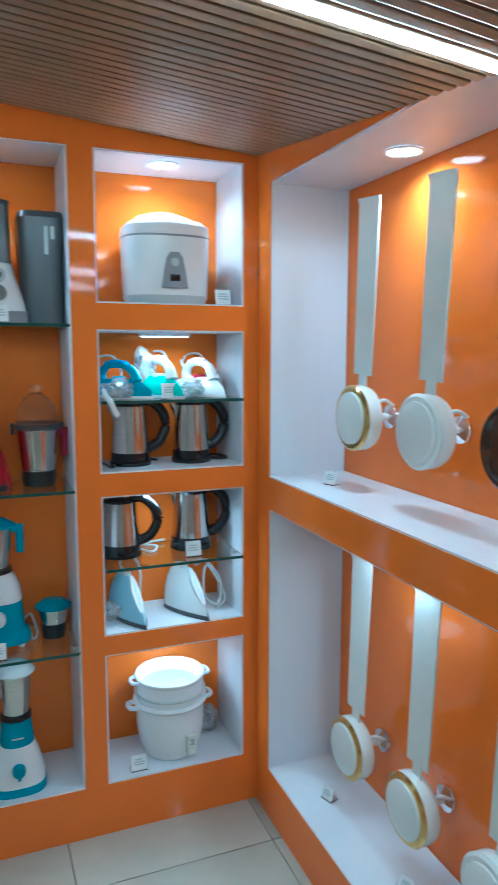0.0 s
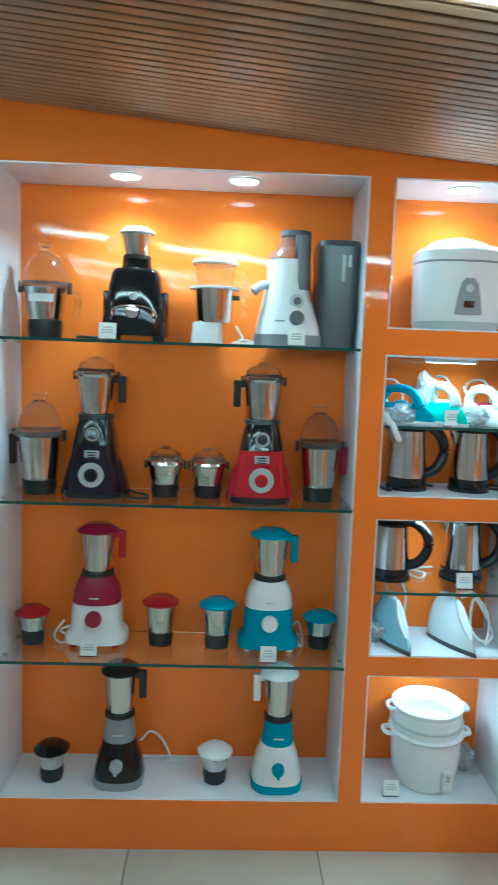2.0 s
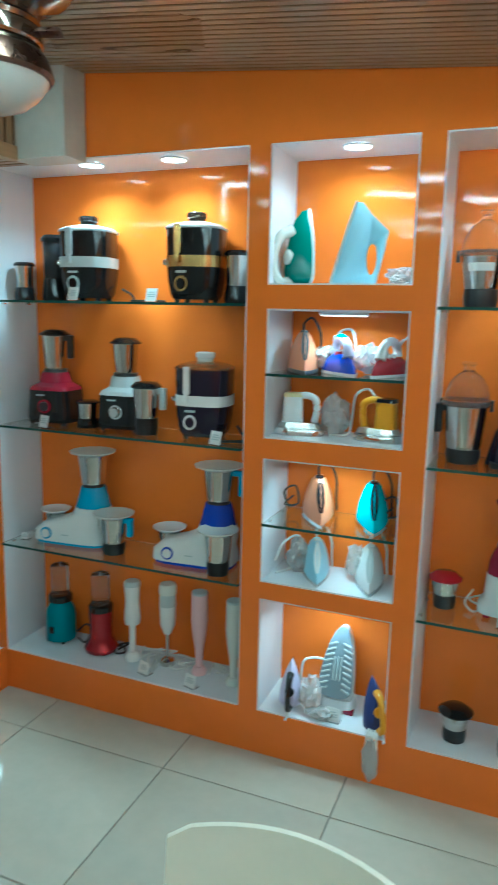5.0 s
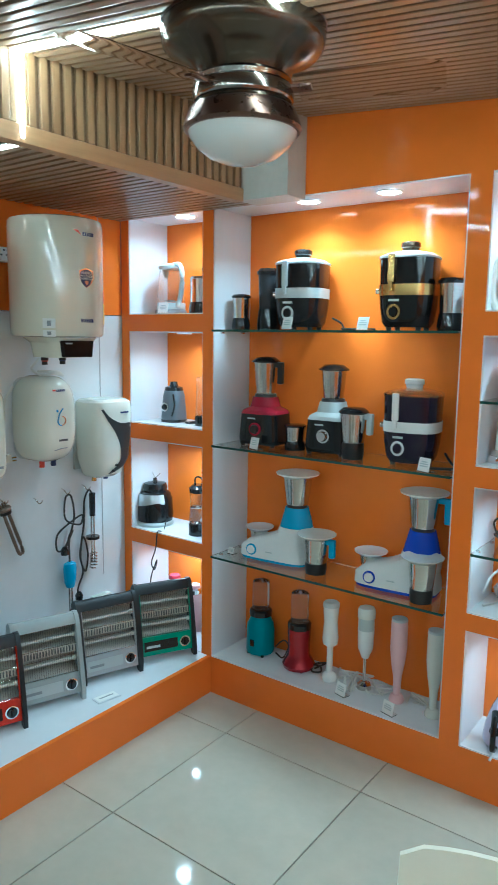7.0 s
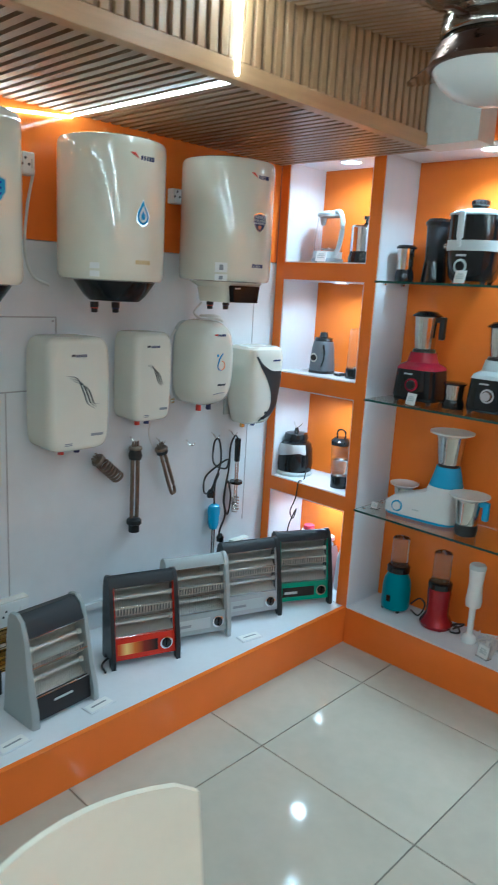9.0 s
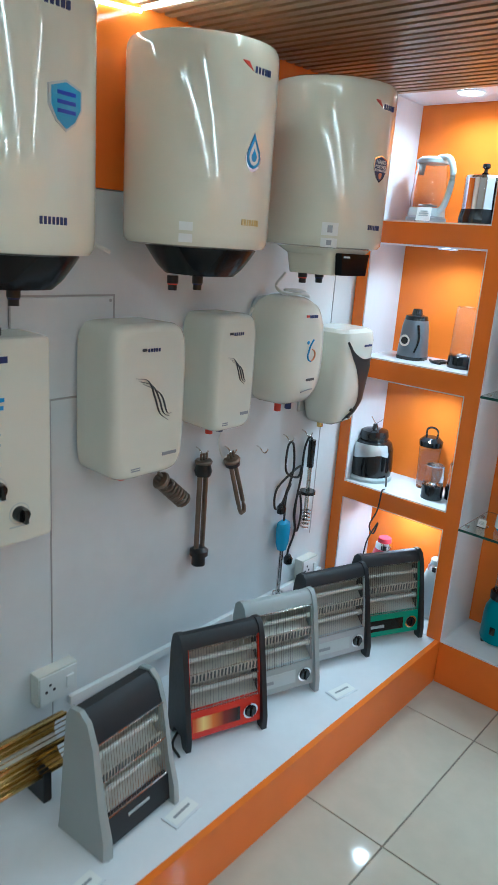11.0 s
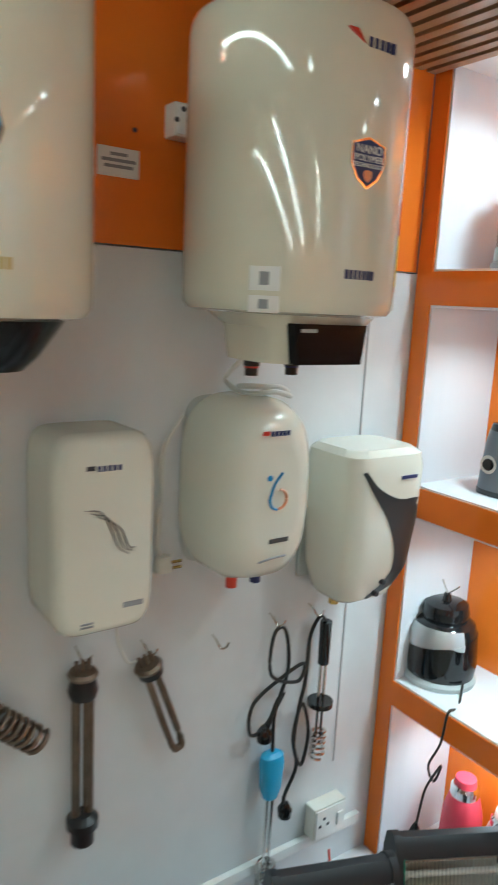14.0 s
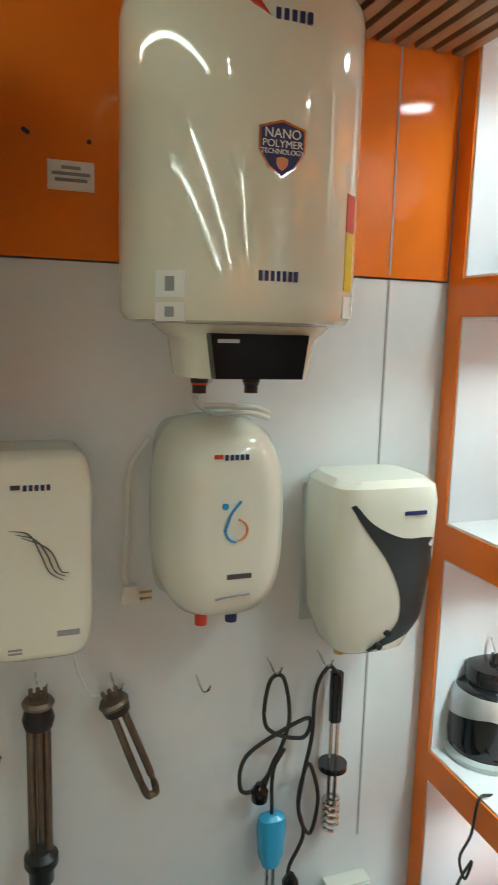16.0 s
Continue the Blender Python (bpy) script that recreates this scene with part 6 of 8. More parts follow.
cord("power_cable", [(-2.60, 0.10, 0.70), (-2.57, 0.05, 0.668), (-2.555, -0.004, 0.678), (-2.56, -0.012, 0.60), (-2.585, -0.014, 0.53), (-2.565, -0.014, 0.50), (-2.55, -0.014, 0.55), (-2.585, -0.014, 0.47), (-2.595, -0.016, 0.40), (-2.60, -0.016, 0.36)], 0.003, CABLEB, "thin black cable hanging over the niche edge")
plug = thing("plug", pose(-2.60, -0.018, 0.315), "black power plug hanging from a cable", "plug")
part("plug_body", stack(B(), [(0, 0.034, 0.024, 3, 0, 0), (0.03, 0.026, 0.02, 3, 0, 0), (0.05, 0.01, 0.01, 2, 0, 0)], 14), BLACK, plug)
for s in (-1, 1):
    part("pin", lathe(B(), [(0, -0.016), (0.0025, -0.016), (0.0025, 0), (0, 0)], 8, at=(s * 0.009, 0, 0)), BRASS, plug)


def bullet_bottle(x, y, z, color, h, label):
    t = thing("blender", pose(x, y, z), label, "blender", "cup blenders")
    part("body", lathe(B(), [(0, 0), (0.052, 0), (0.055, 0.015), (0.05, h * 0.62), (0.04, h * 0.78), (0.032, h * 0.82), (0, h * 0.82)], 30), color, t)
    part("collar", lathe(B(), [(0, h * 0.82), (0.036, h * 0.82), (0.036, h * 0.9), (0.03, h * 0.93), (0, h * 0.93)], 26), CHROME, t)
    part("cap", lathe(B(), [(0, h * 0.93), (0.028, h * 0.93), (0.026, h), (0, h)], 26), color, t)


bullet_bottle(-2.60, 0.16, Z0, plastic("coral_plastic", (0.70, 0.06, 0.10), 0.25), 0.25, "coral red cup blender with steel collar")
bullet_bottle(-2.49, 0.18, Z0, PINK, 0.22, "pale pink cup blender with steel collar")
bullet_bottle(-2.36, 0.16, Z0, LGREY, 0.24, "silver cup blender with steel collar")

# ---- water heaters on the white wall ----
def decal(t, r, az, poly, material, z, lift=0.001, name="badge", label=""):
    """A flat badge on a cylinder at azimuth az; poly lists (across, height)."""
    a = radians(az)
    ax, ay = math.cos(a), math.sin(a)
    bm = B()
    secs = []
    for rr in (r - 0.004, r + lift):
        secs.append([Vector((ax * rr - ay * u, ay * rr + ax * u, z + v)) for u, v in poly])
    loft(bm, secs)
    return part(name, bm, material, t, label, smooth=False)


def rect(w, h, du=0.0, dv=0.0):
    return [(du - w / 2, dv - h / 2), (du + w / 2, dv - h / 2), (du + w / 2, dv + h / 2), (du - w / 2, dv + h / 2)]


def drop_shape(s):
    return [(s * x, s * y) for x, y in ((0, 1.15), (0.22, 0.7), (0.52, 0.15), (0.62, -0.25), (0.5, -0.65), (0.25, -0.88), (0, -0.95), (-0.25, -0.88), (-0.5, -0.65), (-0.62, -0.25), (-0.52, 0.15), (-0.22, 0.7))]


def shield(s):
    return [(s * x, s * y) for x, y in ((-1, 0.8), (-0.5, 0.95), (0, 1.1), (0.5, 0.95), (1, 0.8), (1, -0.1), (0.6, -0.75), (0, -1.15), (-0.6, -0.75), (-1, -0.1))]


def wording(parent, lines, m, material):
    """Raised lettering with the built-in font: rows of (text, size, height)."""
    for text, size, up in lines:
        cu = bpy.data.curves.new("lettering", "FONT")
        cu.body, cu.size, cu.align_x, cu.extrude = text, size, "CENTER", 0.0004
        tmp = bpy.data.objects.new("lettering", cu)
        scene.collection.objects.link(tmp)
        bpy.context.view_layer.update()
        me = bpy.data.meshes.new_from_object(tmp.evaluated_get(bpy.context.evaluated_depsgraph_get()))
        bpy.data.objects.remove(tmp)
        me.materials.clear()
        me.materials.append(material)
        o = new("lettering", me)
        o.parent = parent
        o.matrix_basis = m @ pose(0, 0, up, 90, 0, 0)


def dashes(t, r, az, w, h, z, material, n, name, du=0.0):
    """A row of small upright bars in place of a name."""
    for k in range(n):
        u = du + w * ((k + 0.5) / n - 0.5)
        decal(t, r, az, rect(w / n * 0.62, h, u), material, z, 0.0005, name)


def geyser(y, r, z0, z1, tail, mark, label):
    """A storage water heater: enamelled drum hung on the wall, controls below."""
    t = thing("water_heater", pose(XW + r + 0.012, y, z0), label, "water heater", "storage water heaters")
    h = z1 - z0
    part("drum", lathe(B(), [(0, 0.0), (r * 0.86, 0.0), (r * 0.95, 0.004), (r * 0.99, 0.014), (r, 0.03), (r, h - 0.030), (r * 0.992, h - 0.014), (r * 0.965, h - 0.004), (r * 0.91, h), (0, h + 0.004)], 72), GEYSER, t)
    part("wall_bracket", box(B(), (-r - 0.010, -0.07, h * 0.72), (-r * 0.8, 0.07, h * 0.82), 0.004), STEEL, t)
    part("wall_bracket", box(B(), (-r - 0.010, -0.07, h * 0.2), (-r * 0.8, 0.07, h * 0.3), 0.004), STEEL, t)
    if tail == "black":
        part("bottom_cap", stack(B(), [(-0.064, r * 0.85, r * 0.85, 3, 0.02, 0), (-0.046, r * 1.05, r * 1.05, 3, 0.02, 0), (-0.018, r * 1.3, r * 1.3, 2.6, 0.02, 0), (-0.0005, r * 1.44, r * 1.46, 2.4, 0.02, 0)], 40), CAPBLACK, t, "satin black bowl-shaped bottom cover")
    else:
        part("bottom_cap", stack(B(), [(-0.075, r * 0.92, r * 1.08, 4, 0.02, 0), (-0.02, r * 1.05, r * 1.16, 4, 0.02, 0), (-0.0005, r * 1.4, r * 1.45, 3, 0.01, 0)], 40), GEYSER, t)
        part("display", loft(B(), [[Vector((0.02 + r * 0.50 + dx, sy * r * 0.40 - 0.006, zz)) for sy, zz in ((-0.9, -0.073), (0.9, -0.073), (1.02, -0.012), (-1.02, -0.012))] for dx in (0, 0.022)]), CAPBLACK, t, "black digital display")
        bars(t, (0, 0, 0), 0.03, (1,), 0.005, LGREY, m=Matrix.Translation((0.02 + r * 0.5 + 0.0226, -r * 0.3, -0.022)) @ pose(0, 0, 0, 0, 0, 90))
    for sy, m2 in ((-0.05, REDINK), (0.035, NAVY)):
        part("water_nozzle", lathe(B(), [(0, -0.105), (0.011, -0.105), (0.011, -0.09), (0.014, -0.088), (0.014, -0.07), (0, -0.07)], 14, at=(-0.02, sy, 0)), SOFTBLACK, t)
        part("nozzle_ring", lathe(B(), [(0.0, -0.092), (0.0125, -0.092), (0.0125, -0.08), (0, -0.08)], 14, at=(-0.02, sy, 0)), m2, t)
    # maker's marks as plain shapes
    dashes(t, r, -2, 0.052, 0.013, h - 0.062, NAVY, 5, "maker_mark", 0.014)
    decal(t, r, -2, [(-0.046, 0.010), (-0.016, -0.006), (-0.030, 0.010)], REDINK, h - 0.060, 0.0005, name="maker_arrow")
    dashes(t, r, -2, 0.056, 0.013, 0.062, PALEGOLD if mark == "drop" else NAVY, 7, "model_name", 0.004)
    if mark == "drop":
        decal(t, r, -2, drop_shape(0.039), CHROME, h * 0.475, 0.001, "emblem_edge")
        decal(t, r, -2, drop_shape(0.034), BLUEINK, h * 0.475 + 0.002, 0.002, "emblem", "blue water drop emblem")
        decal(t, r, -2, drop_shape(0.024), PWHITE, h * 0.475 - 0.001, 0.0028, "emblem_inner")
        decal(t, r, -2, drop_shape(0.013), BLUEINK, h * 0.475 - 0.004, 0.0035, "emblem_core")
    elif mark == "shield":
        decal(t, r, -1, shield(0.031), CHROME, h * 0.50, 0.001, "badge_edge")
        bd = decal(t, r, -1, shield(0.028), NAVY, h * 0.50, 0.002, "badge", "navy shield badge with raised lettering")
        wording(bd, (("NANO", 0.016, 0.012), ("POLYMER", 0.0125, 0.001), ("TECHNOLOGY", 0.0085, -0.007)), pose(r + 0.0024, -0.003, h * 0.50, 0, 0, 89), PAPER)
        decal(t, r, -1, shield(0.0075), SALMON, h * 0.50 - 0.018, 0.0026, "badge_seal")
        for az, (zz, hh, mm_) in ((44, (0.155, 0.05, REDINK)), (44, (0.09, 0.078, YELLOWINK)), (44, (0.028, 0.03, PAPER))):
            decal(t, r, az, rect(0.030, hh), mm_, zz, 0.0006, "energy_label")
        for az, zz, hh in ((-48, 0.050, 0.034), (-48, 0.014, 0.024)):
            decal(t, r, az, rect(0.045, hh), PAPER, zz, 0.0006, "sticker", "small white sticker")
            decal(t, r, az, rect(0.014, hh * 0.55), GREY, zz, 0.0014, "print")
    else:
        decal(t, r, 8, shield(0.036), LGREY, h * 0.54, 0.001, "badge_edge")
        decal(t, r, 8, shield(0.032), CYAN, h * 0.54, 0.002, "badge", "light blue shield badge")
        for k in range(3):
            decal(t, r, 8, rect(0.04, 0.006), BLUE, h * 0.54 + 0.018 - 0.014 * k, 0.0028, "badge_print")
    if mark == "drop":
        for zz in (0.045, 0.02):
            decal(t, r, -52, rect(0.03, 0.018), PAPER, zz, 0.0006, "sticker", "small white sticker")
    return t


geyser(-0.505, 0.175, 1.555, 1.988, "white", "shield", "cream enamelled storage water heater with shield badge and black display")
geyser(-1.03, 0.174, 1.536, 1.970, "black", "drop", "cream enamelled storage water heater with blue drop emblem and black base")
geyser(-1.545, 0.174, 1.508, 1.968, "black", "blue", "cream enamelled storage water heater with light blue shield badge")


def wall_m(y, z, x=XW):
    """Local frame on the white wall: x along the wall, -y into the room."""
    return pose(x, y, z, 0, 0, 90)


def swoosh(t, d, cx, cz, s, material):
    for k in range(3):
        u = k * 0.012 * s
        part("swoosh", sweep(B(), [(cx - 0.055 * s + u, -d, cz + (0.055 - 0.008 * k) * s), (cx - 0.015 * s + u, -d, cz + (0.045 - 0.012 * k) * s), (cx + 0.008 * s + u, -d, cz), (cx + 0.025 * s + u, -d, cz - 0.04 * s), (cx + 0.055 * s + u * 0.5, -d, cz - (0.062 - 0.008 * k) * s)], lambda v: s * (0.0012 + 0.0038 * math.sin(math.pi * v)), 8, 0.35), material, t)


def instant_heater(y0, y1, z0, z1, d, label, mark, e=7):
    w, h = y1 - y0, z1 - z0
    t = thing("instant_water_heater", wall_m((y0 + y1) / 2, z0), label, "water heater", "instant water heaters")
    m = pose(0, 0, h / 2, 90, 0, 0)
    part("back_plate", stack(B(), [(0.0005, w * 0.9, h * 0.93, 6, 0, 0), (0.012, w * 0.94, h * 0.96, 6, 0, 0)], 40, m), LGREY, t)
    if mark == "round":
        rows = [(0.012, w * 0.97, h * 0.95, 3.4, 0, 0), (0.03, w, h, 3.2, 0, 0), (d * 0.62, w * 0.985, h * 0.985, 3.2, 0, 0), (d * 0.85, w * 0.88, h * 0.90, 3, 0, 0), (d * 0.96, w * 0.7, h * 0.76, 2.8, 0, 0), (d, w * 0.45, h * 0.55, 2.6, 0, 0)]
    else:
        rows = [(0.012, w, h * 0.99, e, 0, 0), (d * 0.80, w, h, e, 0, 0), (d * 0.92, w * 0.97, h * 0.985, e * 0.9, 0, 0), (d * 0.98, w * 0.90, h * 0.95, e * 0.8, 0, 0), (d, w * 0.80, h * 0.90, e * 0.7, 0, 0)]
    part("cover", stack(B(), rows, 64, m), HEATWHITE, t)
    f = d + 0.0012
    bm = B()
    for k in range(5):
        box(bm, (-0.018 + 0.0085 * k, -f, h * 0.84 - 0.0045), (-0.0125 + 0.0085 * k, -f + 0.002, h * 0.84 + 0.0045))
    part("maker_mark", bm, NAVY, t, smooth=False)
    part("maker_arrow", box(B(), (-0.036, -f, h * 0.84 - 0.002), (-0.022, -f + 0.002, h * 0.84 + 0.005)), INK if mark == "swoosh" else REDINK, t, smooth=False)
    if mark == "swoosh":
        swoosh(t, d + 0.0008, 0.0, h * 0.53, 0.78 * w / 0.19, DGREY)
        bars(t, (w * 0.26, -f + 0.0008, h * 0.14), w * 0.2, (1,), 0.009, GREY, name="model_name")
        bars(t, (-w * 0.2, -f + 0.0008, h * 0.08), w * 0.12, (1, 1), 0.003, GREY)
    elif mark == "round":
        ez = h * 0.495
        arc = lambda a0, a1, r: [(0.004 + r * math.cos(radians(a0 + (a1 - a0) * k / 8)), -f, ez + r * math.sin(radians(a0 + (a1 - a0) * k / 8))) for k in range(9)]
        part("emblem", sweep(B(), [(0.010, -f, ez + 0.048), (-0.006, -f, ez + 0.028)] + arc(150, 265, 0.019), 0.004, 8, 0.5), BLUEINK, t, "blue swirl emblem")
        part("emblem", sweep(B(), arc(272, 440, 0.018), 0.004, 8, 0.5), SALMON, t, "orange swirl emblem")
        part("emblem_dot", disc_y(0.0055, 0.002, (-0.016, -f + 0.001, ez + 0.040)), BLUEINK, t)
        bars(t, (0.01, -f + 0.0005, h * 0.27), 0.042, (1,), 0.008, DGREY, name="model_name")
        part("groove", sweep(B(), [(-0.03, -d * 0.985, h * 0.16), (0, -d * 1.0, h * 0.175), (0.03, -d * 0.985, h * 0.175)], 0.002, 6), GREY, t)
    for s, mm_ in ((-1, REDINK), (1, NAVY)):
        part("water_nozzle", lathe(B(), [(0, -0.022), (0.011, -0.022), (0.011, 0.012), (0, 0.012)], 14, at=(s * w * 0.13, -d * 0.5, 0)), mm_, t)
    return t


instant_heater(-1.247, -1.000, 0.955, 1.348, 0.155, "white rectangular instant water heater with dark swoosh", "swoosh")
instant_heater(-0.887, -0.713, 1.026, 1.360, 0.145, "small white instant water heater with dark swoosh", "swoosh")
instant_heater(-0.603, -0.389, 1.058, 1.404, 0.18, "white rounded instant water heater with swirl emblem", "round")

# the tapered heater with a dark curved panel
t4 = thing("instant_water_heater", wall_m(-0.203, 0.953) @ Matrix.Diagonal((1.10, 1.08, 1.0, 1.0)), "white tapered instant water heater with dark curved panel", "water heater", "instant water heaters")
part("back_plate", box(B(), (-0.085, -0.012, 0.03), (0.085, -0.0005, 0.31), 0.004), LGREY, t4)
part("cover", stack(B(), [(0.0, 0.10, 0.10, 4, 0.0, -0.062), (0.015, 0.13, 0.125, 4, 0, -0.072), (0.08, 0.178, 0.145, 4.5, 0, -0.083), (0.20, 0.194, 0.155, 5, 0, -0.088), (0.30, 0.196, 0.158, 5, 0, -0.090), (0.33, 0.188, 0.152, 5, 0, -0.088), (0.342, 0.16, 0.13, 4.5, 0, -0.085)], 60), HEATWHITE, t4)
CROWS = [(0.0, 0.10, 0.10, 4, -0.062), (0.015, 0.13, 0.125, 4, -0.072), (0.08, 0.178, 0.145, 4.5, -0.083), (0.20, 0.194, 0.155, 5, -0.088), (0.30, 0.196, 0.158, 5, -0.090)]


def cover_front(x, z):
    for a, b in zip(CROWS, CROWS[1:]):
        if z <= b[0] or b is CROWS[-1]:
            k = min(1, max(0, (z - a[0]) / (b[0] - a[0])))
            w, d, e, dy = [a[i] + (b[i] - a[i]) * k for i in (1, 2, 3, 4)]
            return dy - d / 2 * max(0.0, 1 - min(1, abs(2 * x / w)) ** e) ** (1 / e)


bm = B()
left = smooth_path([(-0.076, 0, 0.302), (-0.048, 0, 0.258), (-0.008, 0, 0.202), (0.022, 0, 0.140), (0.028, 0, 0.088), (0.012, 0, 0.048), (-0.02, 0, 0.020)], 4)
right = smooth_path([(-0.068, 0, 0.305), (-0.034, 0, 0.268), (0.02, 0, 0.240), (0.090, 0, 0.226), (0.088, 0, 0.110), (0.066, 0, 0.052), (-0.012, 0, 0.014)], 4)
grid = [[bm.verts.new((p.x, cover_front(p.x, p.z) - 0.0015, p.z)) for p in [a.lerp(b, q / 6) for q in range(7)]] for a, b in zip(left, right)]
for ra, rb in zip(grid, grid[1:]):
    for q in range(6):
        bm.faces.new((ra[q], ra[q + 1], rb[q + 1], rb[q]))
bmesh.ops.solidify(bm, geom=bm.faces[:], thickness=0.0012)
part("dark_panel", bm, DGREY, t4, "dark grey curved front panel")
bars(t4, (0.04, -0.1692, 0.285), 0.04, (1,), 0.007, NAVY, name="maker_mark")
for dx, dz in ((0.012, 0.055), (-0.004, 0.032)):
    part("knob", disc_y(0.006, 0.01, (dx, -0.145, dz), 14), SOFTBLACK, t4)
for s, mm_ in ((-1, REDINK), (1, NAVY)):
    part("water_nozzle", lathe(B(), [(0, -0.02), (0.01, -0.02), (0.01, 0.012), (0, 0.012)], 14, at=(s * 0.03, -0.062, 0)), BRASS if s < 0 else mm_, t4)

# gas heater panel
gp = thing("gas_water_heater", wall_m(-1.568, 0.862), "white rectangular gas water heater with three black knobs", "water heater")
part("case", box(B(), (-0.172, -0.125, 0), (0.172, -0.001, 0.47), 0.012), HEATWHITE, gp)
part("flue", stack(B(), [(0.47, 0.16, 0.08, 4, 0, -0.06), (0.485, 0.16, 0.08, 4, 0, -0.06), (0.49, 0.10, 0.06, 3, 0, -0.06), (0.525, 0.09, 0.055, 3, 0, -0.06)]), BLACK, gp)
bars(gp, (0.02, -0.1255, 0.425), 0.09, (1,), 0.014, NAVY, name="maker_mark")
part("emblem_ring", ring_y(0.014, 0.020, 0.002, (0.01, -0.1255, 0.345)), BLUEINK, gp)
bars(gp, (0.045, -0.1255, 0.34), 0.02, (1, 0.8), 0.009, BLUEINK, name="emblem")
bars(gp, (0.03, -0.1255, 0.265), 0.03, (1, 0.6, 1), 0.006, LGREY)
for kx, kz in ((0.03, 0.145), (-0.045, 0.075), (0.085, 0.075)):
    k = part("knob", disc_y(0.018, 0.02, (kx, -0.1255, kz)), BLACK, gp)
    part("pointer", box(B(), (kx - 0.005, -0.158, kz - 0.017), (kx + 0.005, -0.14, kz + 0.017), 0.002), BLACK, k)
    part("scale_ring", ring_y(0.024, 0.0255, 0.001, (kx, -0.1252, kz)), LGREY, gp)
    bars(gp, (kx, -0.1255, kz - 0.03), 0.05, (1,), 0.003, LGREY)


# ---- fittings on the white wall ----
def socket(y, z, w, h, label, n=2):
    t = thing("wall_socket", wall_m(y, z), label, "socket", "wall sockets")
    part("box", box(B(), (-w / 2, -0.038, 0), (w / 2, -0.0005, h), 0.004), IVORY, t)
    part("plate", box(B(), (-w / 2 + 0.004, -0.043, 0.004), (w / 2 - 0.004, -0.0385, h - 0.004), 0.002), PWHITE, t)
    for k in range(3):
        part("pin_hole", disc_y(0.0045, 0.001, (-w * 0.22 + 0.012 * (k - 1), -0.043, h * 0.45 + (0.018 if k == 1 else 0)), 10), INK, t)
    part("switch", box(B(), (w * 0.18, -0.048, h * 0.3), (w * 0.36, -0.042, h * 0.7), 0.002), PWHITE, t)
    return t


socket(-1.325, 0.322, 0.125, 0.095, "white double wall socket box")
socket(-0.165, 0.295, 0.10, 0.085, "white wall socket box on trunking")
socket(-0.62, 1.835, 0.05, 0.055, "small white wall socket beside the water heater")
socket(-1.245, 1.85, 0.05, 0.07, "small white wall socket beside the water heater")
tr = setting("cable_trunking", (XW + 0.0005, -1.27, 0.262), (XW + 0.017, -0.04, 0.290), PWHITE, "white plastic cable trunking along the wall", "trunking", 0.003)
no = thing("notice_plate", wall_m(-0.729, 1.762, XW + 0.004), "small white notice with three printed lines", "sign")
part("plate", box(B(), (-0.037, -0.003, 0), (0.037, -0.0005, 0.046), 0.001), PAPER, no)
bars(no, (0, -0.003, 0.035), 0.06, (0.5, 1, 0.85), 0.005, GREY)
for py, pz in ((-0.70, 1.84), (-0.795, 1.845), (-0.80, 1.848)):
    tagged(part("wall_plug_hole", lathe(B(), [(0, 0), (0.004, 0), (0.004, 0.001), (0, 0.001)], 10, m=pose(XW + 0.004, py, pz, 0, 90, 0)), INK), "small dark screw hole in the orange panel", "hole")


def hook(y, z):
    t = thing("wall_hook", wall_m(y, z), "small bent wire hook on the wall", "hook", "wall hooks")
    part("wire", sweep(B(), [(0, -0.001, 0.02), (0, -0.015, 0.016), (0.006, -0.028, 0.0), (0.014, -0.034, 0.004), (0.018, -0.036, 0.014)], 0.0022, 6), STEEL, t)


for hy, hz in ((-0.505, 0.872), (-0.36, 0.888), (-0.25, 0.888), (-0.668, 0.90), (-0.80, 0.92)):
    hook(hy, hz)


